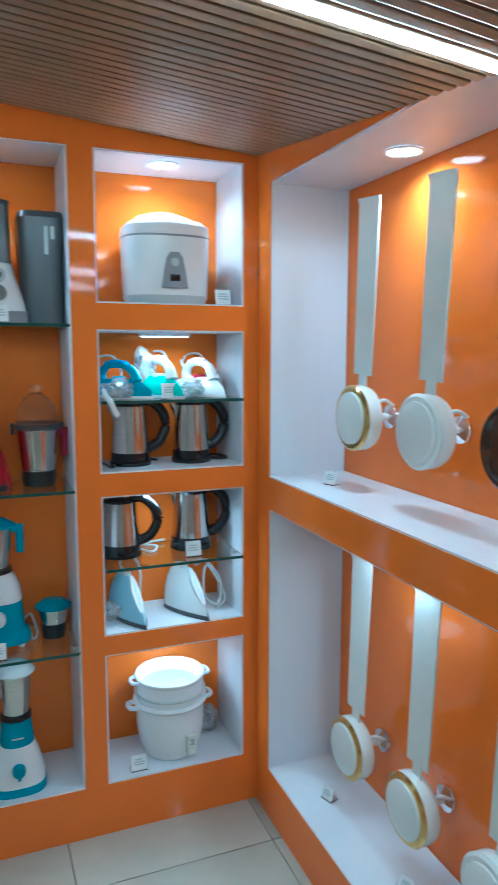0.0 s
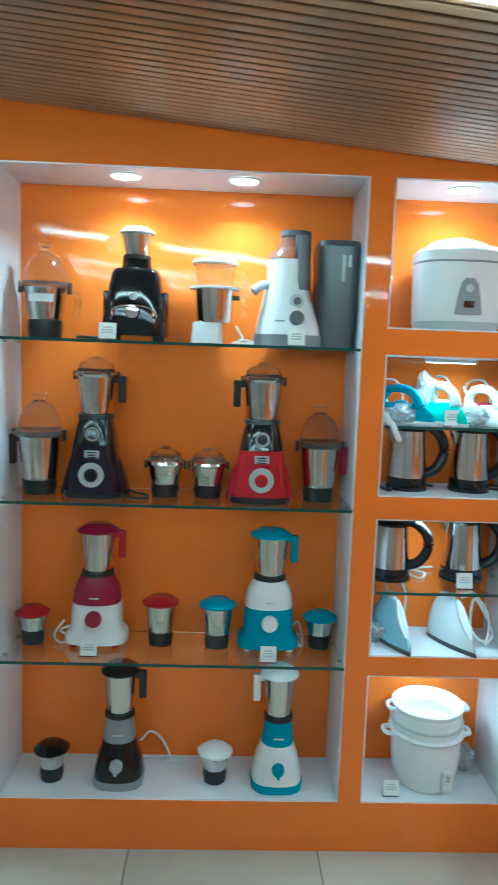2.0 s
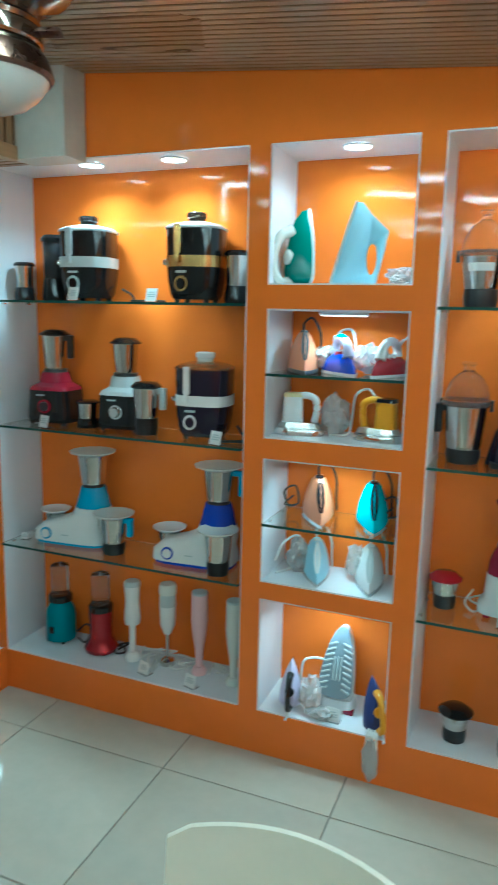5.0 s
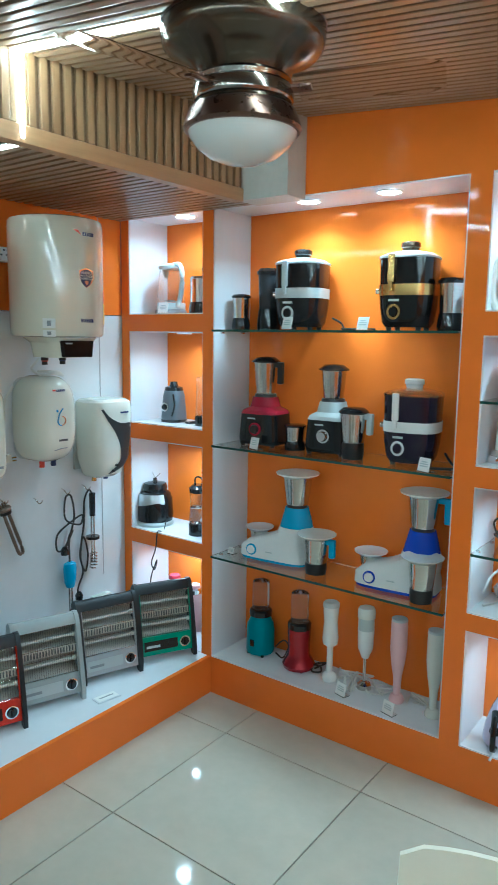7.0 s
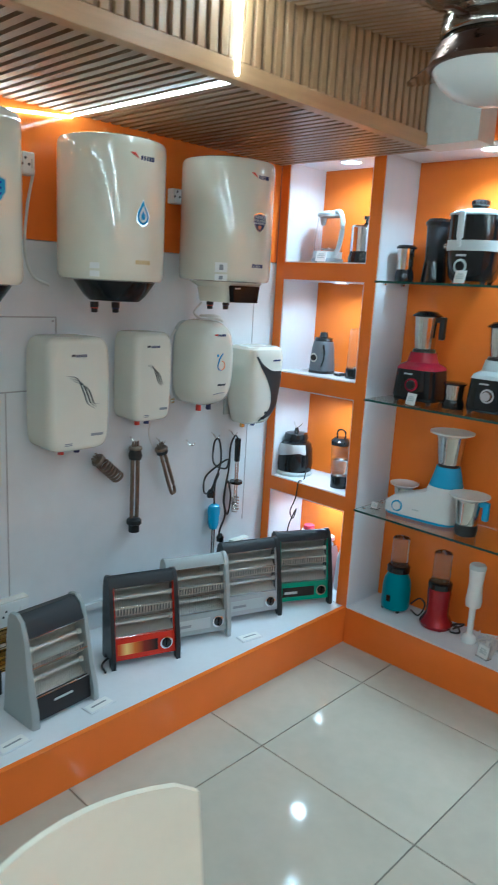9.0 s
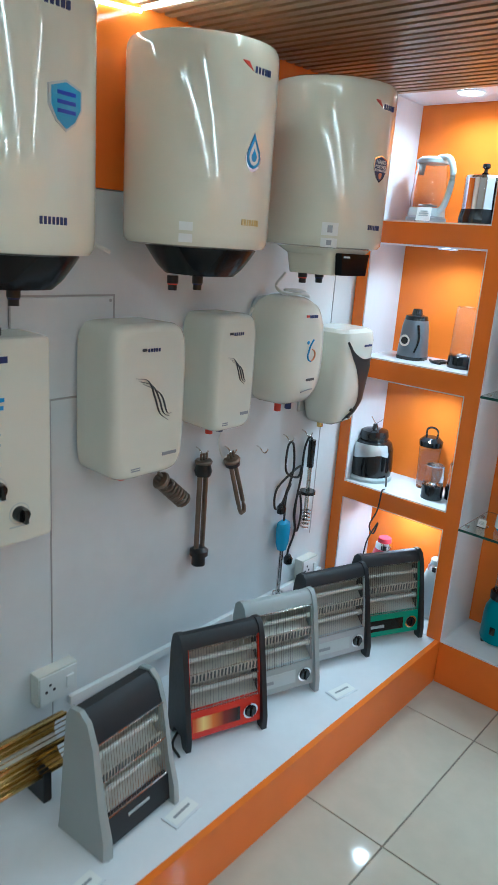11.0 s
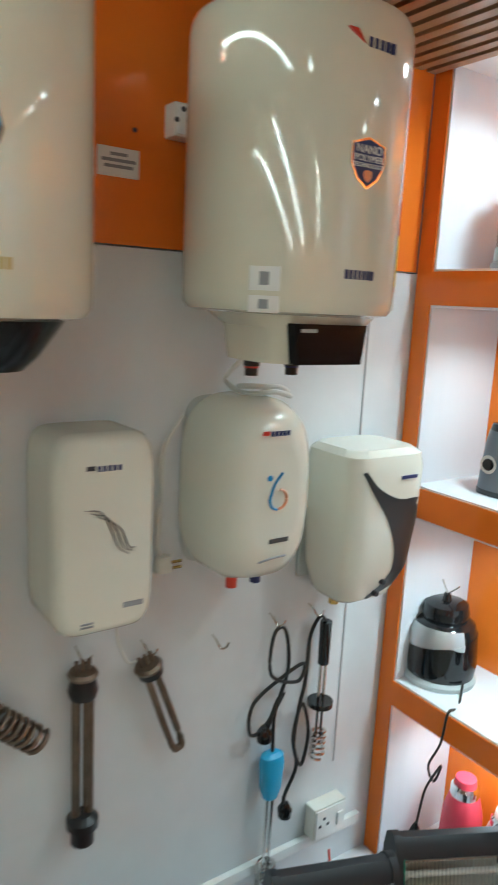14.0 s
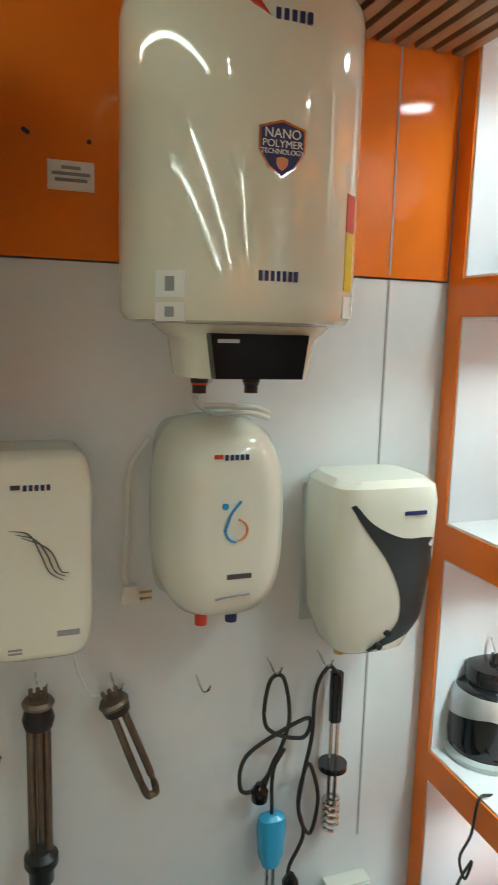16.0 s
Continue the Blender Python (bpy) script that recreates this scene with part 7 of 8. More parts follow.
def element(y, z, length, tilt, label, kind):
    """A bare heating element hung on the wall."""
    t = thing("heating_element", Matrix.Translation((XW + 0.035, y, z)) @ pose(0, 0, 0, tilt, 0, 0) @ pose(0, 0, 0, 0, 0, 90), label, "heating element", "heating elements")
    part("flange", lathe(B(), [(0, -0.006), (0.026, -0.006), (0.028, 0), (0.024, 0.006), (0, 0.006)], 24), RODMETAL, t)
    for s in (-1, 0, 1):
        part("terminal", lathe(B(), [(0, 0.006), (0.004, 0.006), (0.004, 0.026), (0, 0.027)], 10, at=(s * 0.012, 0, 0)), RODMETAL, t)
    if kind == "long":
        part("cap", lathe(B(), [(0, -0.045), (0.024, -0.045), (0.028, -0.03), (0.022, -0.007), (0, -0.007)], 20), SOFTBLACK, t)
        for s in (-1, 1):
            part("tube", lathe(B(), [(0, -length + 0.05), (0.008, -length + 0.05), (0.008, -0.045), (0, -0.045)], 14, at=(s * 0.013, 0, 0)), RODMETAL, t)
        part("probe", lathe(B(), [(0, -length * 0.75), (0.005, -length * 0.75), (0.005, -0.045), (0, -0.045)], 12, at=(0.0, -0.014, 0)), RODMETAL, t)
        part("end_nut", lathe(B(), [(0, -length - 0.0), (0.022, -length), (0.022, -length + 0.03), (0.03, -length + 0.034), (0.03, -length + 0.05), (0.018, -length + 0.06), (0, -length + 0.06)], 20), SOFTBLACK, t)
    elif kind == "short":
        part("gasket", lathe(B(), [(0, -0.02), (0.024, -0.02), (0.026, -0.007), (0, -0.007)], 18), SOFTBLACK, t)
        part("tube", sweep(B(), [(-0.010, 0, -0.02), (-0.011, 0, -length * 0.9), (0, 0, -length), (0.011, 0, -length * 0.9), (0.010, 0, -0.02)], 0.007, 10), RODMETAL, t)
    else:
        pts = [(0.022 * math.cos(a), 0.022 * math.sin(a), -0.02 - (length - 0.03) * a / (2 * math.pi * 7)) for a in np.linspace(0, 2 * math.pi * 7, 85)]
        part("coil", sweep(B(), pts, 0.005, 8, curve=False), RODMETAL, t)
    return t


element(-0.798, 0.902, 0.345, 0, "long tarnished twin-tube heating element", "long")
element(-0.668, 0.882, 0.21, 20, "short bent-tube heating element", "short")
element(-0.972, 0.878, 0.135, 48, "coiled heating element with round flange", "coil")


def immersion_rod(y, z_top, handle, label, hz, rod_end, coil_r, pts):
    t = thing("immersion_heater_rod", pose(XW + 0.03, y, 0), label, "immersion heater", "immersion heaters")
    part("cable", sweep(B(), pts, 0.0042, 8, n=8), CABLEB, t)
    part("handle", stack(B(), [(hz - 0.115, 0.03, 0.035, 2.4, 0, 0), (hz - 0.09, 0.038, 0.052, 2.6, 0, 0), (hz - 0.03, 0.04, 0.062, 2.6, 0, 0), (hz - 0.008, 0.036, 0.056, 2.4, 0, 0), (hz, 0.02, 0.03, 2.2, 0, 0)], 20) if handle is CYAN else stack(B(), [(hz - 0.105, 0.022, 0.024, 3, 0, 0), (hz, 0.024, 0.026, 3, 0, 0)], 16), handle, t)
    for s in (-1, 1):
        part("leg", lathe(B(), [(0, rod_end + 0.03), (0.004, rod_end + 0.03), (0.004, hz - 0.10), (0, hz - 0.10)], 10, at=(0, s * 0.007, 0)), STEEL, t)
    coil = [(coil_r * math.cos(a), coil_r * math.sin(a), rod_end + 0.07 - 0.07 * a / (2 * math.pi * 5)) for a in np.linspace(0, 2 * math.pi * 5, 60)]
    part("coil", sweep(B(), coil, 0.0038, 8, curve=False), STEEL, t)
    part("plug_body", lathe(B(), [(0, 0), (0.016, 0.004), (0.018, 0.024), (0.008, 0.04), (0, 0.042)], 14, at=pts[-1]), BLACK, t)
    return t


immersion_rod(-0.35, 0.88, CYAN, "immersion heater rod with light blue handle and looped black cable", 0.585, 0.225, 0.02,
              [(0, 0.0, 0.58), (0.0, 0.0, 0.68), (0.0, 0.03, 0.78), (0.0, 0.015, 0.875), (0.0, -0.015, 0.87), (0.005, -0.02, 0.78), (0.0, 0.06, 0.74), (0.0, 0.075, 0.78), (0.0, 0.02, 0.765), (0.0, -0.06, 0.72), (0.005, -0.07, 0.655), (0.0, -0.03, 0.65), (0.0, 0.02, 0.72), (0.0, 0.0, 0.70), (0.005, -0.03, 0.62)])
immersion_rod(-0.218, 0.88, BLACK, "immersion heater rod with black handle and hanging cable", 0.87, 0.525, 0.016,
              [(0, 0.0, 0.87), (0.0, -0.02, 0.885), (0.0, -0.045, 0.84), (0.0, -0.05, 0.74), (0.0, -0.065, 0.66), (0.005, -0.075, 0.58), (0.0, -0.045, 0.52), (0.0, -0.03, 0.60), (0.0, -0.055, 0.68), (0.0, -0.075, 0.60), (0.0, -0.06, 0.52), (0.0, -0.09, 0.45), (0.0, -0.085, 0.395)])
part("guard_disc", lathe(B(), [(0, 0.66), (0.03, 0.66), (0.03, 0.672), (0, 0.672)], 20), BLACK, bpy.data.objects["immersion_heater_rod.001"])
# leads of the wall heaters
cord("heater_cable", [(XW + 0.03, -1.22, 1.87), (XW + 0.02, -1.24, 1.75), (XW + 0.02, -1.25, 1.62), (XW + 0.03, -1.23, 1.54), (XW + 0.05, -1.18, 1.51)], 0.0045, CABLEW, "white cable hanging beside the water heater")
cord("heater_cable", [(XW + 0.06, -0.50, 1.47), (XW + 0.05, -0.53, 1.43), (XW + 0.07, -0.50, 1.405), (XW + 0.10, -0.45, 1.41), (XW + 0.09, -0.41, 1.40), (XW + 0.06, -0.46, 1.415), (XW + 0.08, -0.52, 1.42), (XW + 0.09, -0.44, 1.418), (XW + 0.07, -0.40, 1.405)], 0.005, CABLEW, "white cable bundle tied with an orange twist")
cord("heater_cable", [(XW + 0.02, -0.60, 1.36), (XW + 0.015, -0.635, 1.30), (XW + 0.015, -0.64, 1.20), (XW + 0.015, -0.645, 1.12), (XW + 0.018, -0.64, 1.09)], 0.005, CABLEW, "white cable hanging down the wall to a plug")
pg = thing("plug", pose(XW + 0.025, -0.637, 1.065), "white three-pin plug hanging on the wall", "plug")
part("plug_body", stack(B(), [(0, 0.03, 0.036, 4, 0, 0), (0.03, 0.022, 0.026, 3, 0, 0)], 14), IVORY, pg)
for s in (-1, 1):
    part("pin", lathe(B(), [(0, 0), (0.003, 0), (0.003, 0.022), (0, 0.022)], 8, m=pose(0, 0.017, 0.008 + s * 0.006, -90, 0, 0)), BRASS, pg)
cord("heater_cable", [(XW + 0.05, -0.74, 1.0), (XW + 0.03, -0.73, 0.95), (XW + 0.03, -0.71, 0.90), (XW + 0.03, -0.69, 0.895)], 0.0025, CABLEW, "thin wire below the small heater")


# ---- room heaters on the ledge ----
ZL = PL + 0.0045


def across(bm, xs, prof):
    """A bar of one outline (depth, height) between two places along x."""
    return loft(bm, [[Vector((xx, py, pz)) for py, pz in prof] for xx in xs])


def wires(bm, lines, r):
    for a, b in lines:
        sweep(bm, [a, b], r, 4, curve=False)
    return bm


def heater_core(t, iw, face, z0, z1, deep):
    """Reflector with two troughs, two quartz tubes and the slotted strip between them."""
    mid, half = (z0 + z1) / 2, (z1 - z0) / 4
    bm = B()
    rows = []
    for k in range(19):
        z = z0 + (z1 - z0) * k / 18
        u = ((z - z0) / (2 * half)) % 1.0 if k < 18 else 1.0
        rows.append((face(z) + 0.014 + deep * math.sin(math.pi * u), z))
    r0 = [bm.verts.new((-iw, yy, zz)) for yy, zz in rows]
    r1 = [bm.verts.new((iw, yy, zz)) for yy, zz in rows]
    for k in range(18):
        bm.faces.new((r0[k], r1[k], r1[k + 1], r0[k + 1]))
    bmesh.ops.solidify(bm, geom=bm.faces[:], thickness=0.0015)
    part("reflector", bm, REFLECTOR, t, "satin metal reflector")
    for zc in (mid - half, mid + half):
        yy = face(zc) + 0.022
        part("quartz_tube", sweep(B(), [(-iw + 0.012, yy, zc), (iw - 0.012, yy, zc)], 0.0065, 12, curve=False), QUARTZ, t, "white quartz heating tube")
        for s in (-1, 1):
            part("tube_holder", sweep(B(), [(s * iw, yy, zc), (s * (iw - 0.014), yy, zc)], 0.010, 12, curve=False), IVORY, t)
    part("middle_strip", box(B(), (-iw, face(mid) + 0.006, mid - 0.015), (iw, face(mid) + 0.012, mid + 0.015), 0.001), REFLECTOR, t)
    bm = B()
    for k in range(20):
        xx = -iw + 2 * iw * (k + 0.5) / 20
        box(bm, (xx - 0.0026, face(mid) + 0.0045, mid - 0.011), (xx + 0.0026, face(mid) + 0.007, mid + 0.011))
    part("louvre", bm, DGREY, t, smooth=False)


def heater_pane(t, face, x0, x1, za, zb, lift, m, nm, lb=""):
    """A thin plate on the leaning front."""
    corners = ((x0, 0), (x1, 0), (x1, 0.016), (x0, 0.016))
    return part(nm, loft(B(), [[Vector((xx, face(z) - lift + dy, z)) for xx, dy in corners] for z in (za, zb)]), m, t, lb, smooth=False)


def room_heater(x, y, rz, side, panel, label, accent, mark, w=0.262, h=0.328):
    """An upright quartz heater: rounded side panels, hood, wire guard, control panel."""
    t = thing("room_heater", pose(x, y, ZL, 0, 0, rz), label, "room heater", "room heaters")
    iw = w / 2 - 0.0165
    face = lambda z: -0.046 + 0.05 * z / h + 0.016 * max(0.0, z / h - 0.7) ** 2 / 0.09
    prof = [(-0.060, 0.0), (-0.032, 0.0), (-0.018, 0.026), (0.028, 0.026), (0.042, 0.0), (0.072, 0.0), (0.079, h * 0.5), (0.076, h - 0.06),
            (0.066, h - 0.02), (0.046, h - 0.002), (0.026, h), (0.008, h - 0.012), (-0.006, h - 0.045), (-0.024, h - 0.12), (-0.048, 0.10), (-0.060, 0.04)]
    for s in (-1, 1):
        part("side_panel", across(B(), (s * (w / 2 - 0.016), s * w / 2), prof), side, t)
    part("hood", across(B(), (-iw - 0.001, iw + 0.001), [(0.074, h - 0.07), (0.064, h - 0.022), (0.045, h - 0.005), (0.026, h - 0.004), (0.010, h - 0.016), (0.002, h - 0.04), (0.008, h - 0.038), (0.03, h - 0.018), (0.055, h - 0.03), (0.068, h - 0.07)]), side, t)
    part("back_panel", box(B(), (-iw, 0.068, 0.05), (iw, 0.074, h - 0.06), 0.001), SOFTBLACK, t)
    z0, z1 = 0.106, h - 0.038
    heater_core(t, iw, face, z0, z1, 0.036)
    steps = [-iw + 2 * iw * k / 27 for k in range(1, 27)]
    bm = B()
    for za, zb in ((z0, (z0 + z1) / 2), ((z0 + z1) / 2, z1)):
        wires(bm, [((xx, face(za) - 0.002, za), (xx, face(zb) - 0.002, zb)) for xx in steps], 0.0006)
    part("wire_guard", bm, STEEL, t, "fine upright guard wires")
    for zz in (z0 + 0.004, (z0 + z1) / 2 - 0.02, (z0 + z1) / 2 + 0.02, z1 - 0.004):
        part("grille_wire", sweep(B(), [(-iw, face(zz) - 0.002, zz), (iw, face(zz) - 0.002, zz)], 0.0012, 5, curve=False), STEEL, t)
    heater_pane(t, face, -iw, iw, 0.026, z0, 0.002, panel, "control_panel")
    heater_pane(t, face, -iw + 0.01, iw * 0.42, 0.045, z0 - 0.02, 0.0035, accent, "panel_strip")
    if mark is not None:
        heater_pane(t, face, -iw + 0.02, -iw * 0.3, 0.058, 0.068, 0.0045, mark, "panel_print")
    zk = 0.066
    part("dial_ring", ring_y(0.019, 0.024, 0.006, (iw * 0.70, face(zk) - 0.002, zk)), CHROME, t)
    part("knob", disc_y(0.0185, 0.012, (iw * 0.70, face(zk) - 0.002, zk)), BLACK, t)
    part("knob_grip", box(B(), (iw * 0.70 - 0.003, face(zk) - 0.020, zk - 0.015), (iw * 0.70 + 0.003, face(zk) - 0.012, zk + 0.015), 0.001), BLACK, t)
    for s in (-1, 1):
        bm = B()
        for za, zb in ((z0, (z0 + z1) / 2), ((z0 + z1) / 2, z1)):
            loft(bm, [[Vector((s * iw + dx, face(zz) - 0.003 + dy, zz)) for dx, dy in ((-0.004, 0), (0.004, 0), (0.004, 0.008), (-0.004, 0.008))] for zz in (za, zb)])
        part("frame_rail", bm, panel, t, smooth=False)
    return t


def flared_heater(x, y, rz, label, w=0.232, h=0.35):
    """A heater whose broad rounded side panels splay out towards the foot."""
    t = thing("room_heater", pose(x, y, ZL, 0, 0, rz), label, "room heater", "room heaters")
    iw = w / 2 - 0.012
    face = lambda z: -0.070 + 0.048 * z / h
    prof = [(-0.088, 0.0), (0.085, 0.0), (0.082, 0.04), (0.074, h * 0.6), (0.066, h - 0.03), (0.05, h - 0.004), (0.016, h), (-0.012, h - 0.02), (-0.034, h * 0.78), (-0.062, h * 0.36), (-0.084, 0.05)]
    for s in (-1, 1):
        bm = B()
        loft(bm, [[Vector((xx + s * spread * (1 - pz / h) ** 1.6, py * k, pz)) for py, pz in prof] for xx, spread, k in ((s * iw, 0.0, 1.0), (s * (iw + 0.008), 0.007, 1.0), (s * (iw + 0.014), 0.011, 0.92))])
        part("side_panel", bm, HGREY, t, "grey side panel splayed at the foot")
    part("hood", across(B(), (-iw, iw), [(0.064, h - 0.06), (0.052, h - 0.012), (0.020, h - 0.005), (-0.008, h - 0.022), (-0.031, h * 0.80), (-0.024, h * 0.80), (0.02, h - 0.03)]), HDARK, t)
    part("back_panel", box(B(), (-iw, 0.060, 0.04), (iw, 0.066, h - 0.05), 0.001), SOFTBLACK, t)
    z0, z1 = 0.088, h * 0.80
    heater_core(t, iw - 0.006, face, z0, z1, 0.034)
    bm = wires(B(), [((-iw + 2 * iw * k / 25, face(z0) - 0.002, z0), (-iw + 2 * iw * k / 25, face(z1) - 0.002, z1)) for k in range(1, 25)], 0.0007)
    part("wire_guard", bm, STEEL, t, "fine upright guard wires")
    for zz in (z0, (z0 + z1) / 2, z1):
        part("grille_wire", sweep(B(), [(-iw, face(zz) - 0.002, zz), (iw, face(zz) - 0.002, zz)], 0.0022, 6, curve=False), CHROME, t)
    heater_pane(t, face, -iw, iw, 0.012, z0 - 0.003, 0.002, HDARK, "control_panel")
    heater_pane(t, face, -0.035, 0.035, 0.055, 0.062, 0.0035, LGREY, "panel_print")
    return t


def flame_print():
    """A printed strip that runs from pale yellow through red to black along its length."""
    m = mat("flame_print", (0.6, 0.1, 0.02), 0.25, vary=0.0)
    nt = m.node_tree
    tc = nt.nodes.new("ShaderNodeTexCoord")
    sep = nt.nodes.new("ShaderNodeSeparateXYZ")
    ramp = nt.nodes.new("ShaderNodeValToRGB")
    nt.links.new(tc.outputs["Generated"], sep.inputs[0])
    nt.links.new(sep.outputs["X"], ramp.inputs["Fac"])
    cr = ramp.color_ramp
    cr.elements[0].position, cr.elements[0].color = 0.05, (0.60, 0.10, 0.02, 1)
    cr.elements[1].position, cr.elements[1].color = 0.95, (0.02, 0.012, 0.012, 1)
    for p, c in ((0.22, (0.85, 0.62, 0.20, 1)), (0.42, (0.62, 0.16, 0.02, 1)), (0.65, (0.20, 0.02, 0.012, 1))):
        e = cr.elements.new(p)
        e.color = c
    nt.links.new(ramp.outputs["Color"], nt.nodes["Principled BSDF"].inputs["Base Color"])
    return m


HGREY = plastic("heater_grey_plastic", (0.36, 0.39, 0.39), 0.35)
HDARK = plastic("heater_dark_plastic", (0.012, 0.013, 0.016), 0.48)
SILVER = plastic("silver_plastic", (0.42, 0.43, 0.45), 0.3)
SCARLET = plastic("scarlet_plastic", (0.56, 0.025, 0.012), 0.25)
room_heater(-2.483, -0.949, 70, HDARK, SCARLET, "black and red quartz room heater with flame strip", flame_print(), None)
room_heater(-2.481, -0.685, 70, HGREY, HGREY, "light grey quartz room heater with two tubes", LGREY, GREY)
room_heater(-2.47, -0.387, 70, HDARK, SILVER, "black quartz room heater with silver panel", LGREY, GREY)
room_heater(-2.41, -0.114, 63, HDARK, HEATGREEN, "black and green quartz room heater", BLACK, LGREY)
flared_heater(-2.44, -1.352, 94, "grey flared quartz room heater with dark hood and panel")

lh = thing("rod_heater", pose(-2.62, -1.72, ZL + 0.0, 0, 0, 90), "long brass-coloured radiant rod heater lying on the ledge", "room heater")
bm = B()
secs = []
for k in range(11):
    a = math.pi * (k / 10) - math.pi / 2
    secs.append((0.05 * math.cos(a) - 0.02, 0.155 + 0.075 * math.sin(a)))
r0 = [bm.verts.new((-0.32, yy, zz)) for yy, zz in secs]
r1 = [bm.verts.new((0.32, yy, zz)) for yy, zz in secs]
for k in range(10):
    bm.faces.new((r0[k], r1[k], r1[k + 1], r0[k + 1]))
bmesh.ops.solidify(bm, geom=bm.faces[:], thickness=0.002)
part("reflector", bm, BRASS, lh)
for zz in (0.228, 0.155, 0.082):
    part("rail", sweep(B(), [(-0.32, -0.022, zz), (0.32, -0.022, zz)], 0.005, 8, curve=False), BRASS, lh)
for k in range(9):
    zz = 0.092 + 0.0155 * k
    part("grille_wire", sweep(B(), [(-0.32, -0.028, zz), (0.32, -0.028, zz)], 0.0016, 5, curve=False), BRASS, lh)
part("ceramic_rod", sweep(B(), [(-0.30, 0.0, 0.155), (0.30, 0.0, 0.155)], 0.012, 12, curve=False), IVORY, lh)
for s in (-1, 1):
    part("stand", box(B(), (s * 0.26 - 0.012, -0.03, 0.0), (s * 0.26 + 0.012, 0.05, 0.09), 0.004), HDARK, lh)
flat_tag(-2.33, -1.245, ZL, 96)
flat_tag(-2.33, -1.55, ZL, 96)
flat_tag(-2.325, -0.53, ZL, 80)
cord("heater_cable", [(-2.70, -0.20, 0.30), (-2.66, -0.22, 0.22), (-2.62, -0.28, 0.176), (-2.56, -0.22, 0.176), (-2.6, -0.12, 0.176), (-2.68, -0.16, 0.18), (-2.72, -0.3, 0.176), (-2.66, -0.42, 0.176)], 0.003, REDINK, "thin red and black wires lying on the ledge")
cord("heater_cable", [(-2.47, -1.12, 0.176), (-2.52, -1.1, 0.18), (-2.56, -1.02, 0.176), (-2.6, -0.9, 0.176)], 0.004, CABLEB, "black heater cable on the ledge")


# ---- ceiling fans on show ----
def show_fan(y, z, trim, body, label, blade=None, lean=-4):
    t = thing("ceiling_fan", pose(1.31, y, z, 0, -90, 0) @ pose(0, 0, 0, 0, 0, lean), label, "fan", "display fans")
    # local z points into the room
    part("wall_plate", lathe(B(), [(0, 0), (0.036, 0), (0.034, 0.008), (0.016, 0.016), (0, 0.016)], 24), CHROME, t)
    part("down_rod", lathe(B(), [(0, 0.016), (0.011, 0.016), (0.011, 0.085), (0, 0.085)], 16), body, t)
    part("motor", lathe(B(), [(0, 0.075), (0.06, 0.075), (0.084, 0.082), (0.09, 0.095), (0.09, 0.118), (0.084, 0.128), (0, 0.128)], 44), body, t)
    part("trim_ring", lathe(B(), [(0.07, 0.124), (0.089, 0.124), (0.0915, 0.128), (0.084, 0.134), (0.07, 0.134), (0.07, 0.124)], 44), trim, t)
    part("cover", lathe(B(), [(0, 0.129), (0.074, 0.129), (0.072, 0.139), (0.05, 0.145), (0, 0.147)], 40), body, t)
    part("blade_arm", box(B(), (0.075, -0.018, 0.098), (0.15, 0.018, 0.104), 0.002), body, t)
    bm = B()
    loft(bm, [[Vector((x, -0.038 - 0.003 * k, 0.096 + 0.004 * k)), Vector((x, 0.038 + 0.003 * k, 0.104 + 0.004 * k)), Vector((x, 0.038 + 0.003 * k, 0.108 + 0.004 * k)), Vector((x, -0.038 - 0.003 * k, 0.100 + 0.004 * k))] for k, x in enumerate((0.12, 0.36, 0.57, 0.585))])
    part("blade", bm, blade or body, t)
    part("safety_bracket", sweep(B(), [(0.04, -0.03, 0.08), (0.055, -0.05, 0.06), (0.04, -0.05, 0.03)], 0.005, 8), body, t)
    return t


FANW = plastic("fan_ivory_enamel", (0.72, 0.72, 0.67), 0.18)
show_fan(-0.37, 1.335, BRASS, FANW, "ivory ceiling fan with gold ring shown with one blade")
show_fan(-0.68, 1.33, FANW, FANW, "plain ivory ceiling fan shown with one blade")
show_fan(-0.99, 1.33, BRONZE, plastic("fan_brown_enamel", (0.05, 0.02, 0.012), 0.15), "dark brown ceiling fan shown with one blade")
show_fan(-0.375, 0.36, BRASS, FANW, "ivory ceiling fan with bright gold trim shown with one blade", None)
show_fan(-0.68, 0.365, BRASS, FANW, "ivory ceiling fan with bright gold trim shown with one blade", None)
show_fan(-0.99, 0.36, FANW, FANW, "plain ivory ceiling fan shown with one blade")
for ty, tz in ((-0.30, 1.1365), (-0.32, 0.1685)):
    price_tag(1.15, ty, tz, -70, 0.8)
price_tag(1.16, -0.72, 0.1685, -70, 0.8)

# ---- the ceiling fan with its lamp ----
NICKEL = mat("dark_nickel", (0.30, 0.27, 0.24), 0.15, 1.0, vary=0.05)
ACRYLIC = mat("smoked_acrylic", (0.88, 0.82, 0.78), 0.03, vary=0.0, trans=1.0, ior=1.01)
ACRYLIC.node_tree.nodes["Principled BSDF"].inputs["Specular IOR Level"].default_value = 0.1
FX, FY, FZ = -1.337, -0.99, 1.934
cf = thing("ceiling_fan", pose(FX, FY, FZ), "dark bronze ceiling fan with opal glass light dome", "fan")
ZF = ceil_z(FX, FY) - FZ
part("canopy", lathe(B(), [(0, 0.3125), (0.07293, 0.3125), (0.0748, 0.3342), (0.07948, ZF - 0.01), (0.07948, ZF), (0, ZF)], 36), BRONZE, cf)
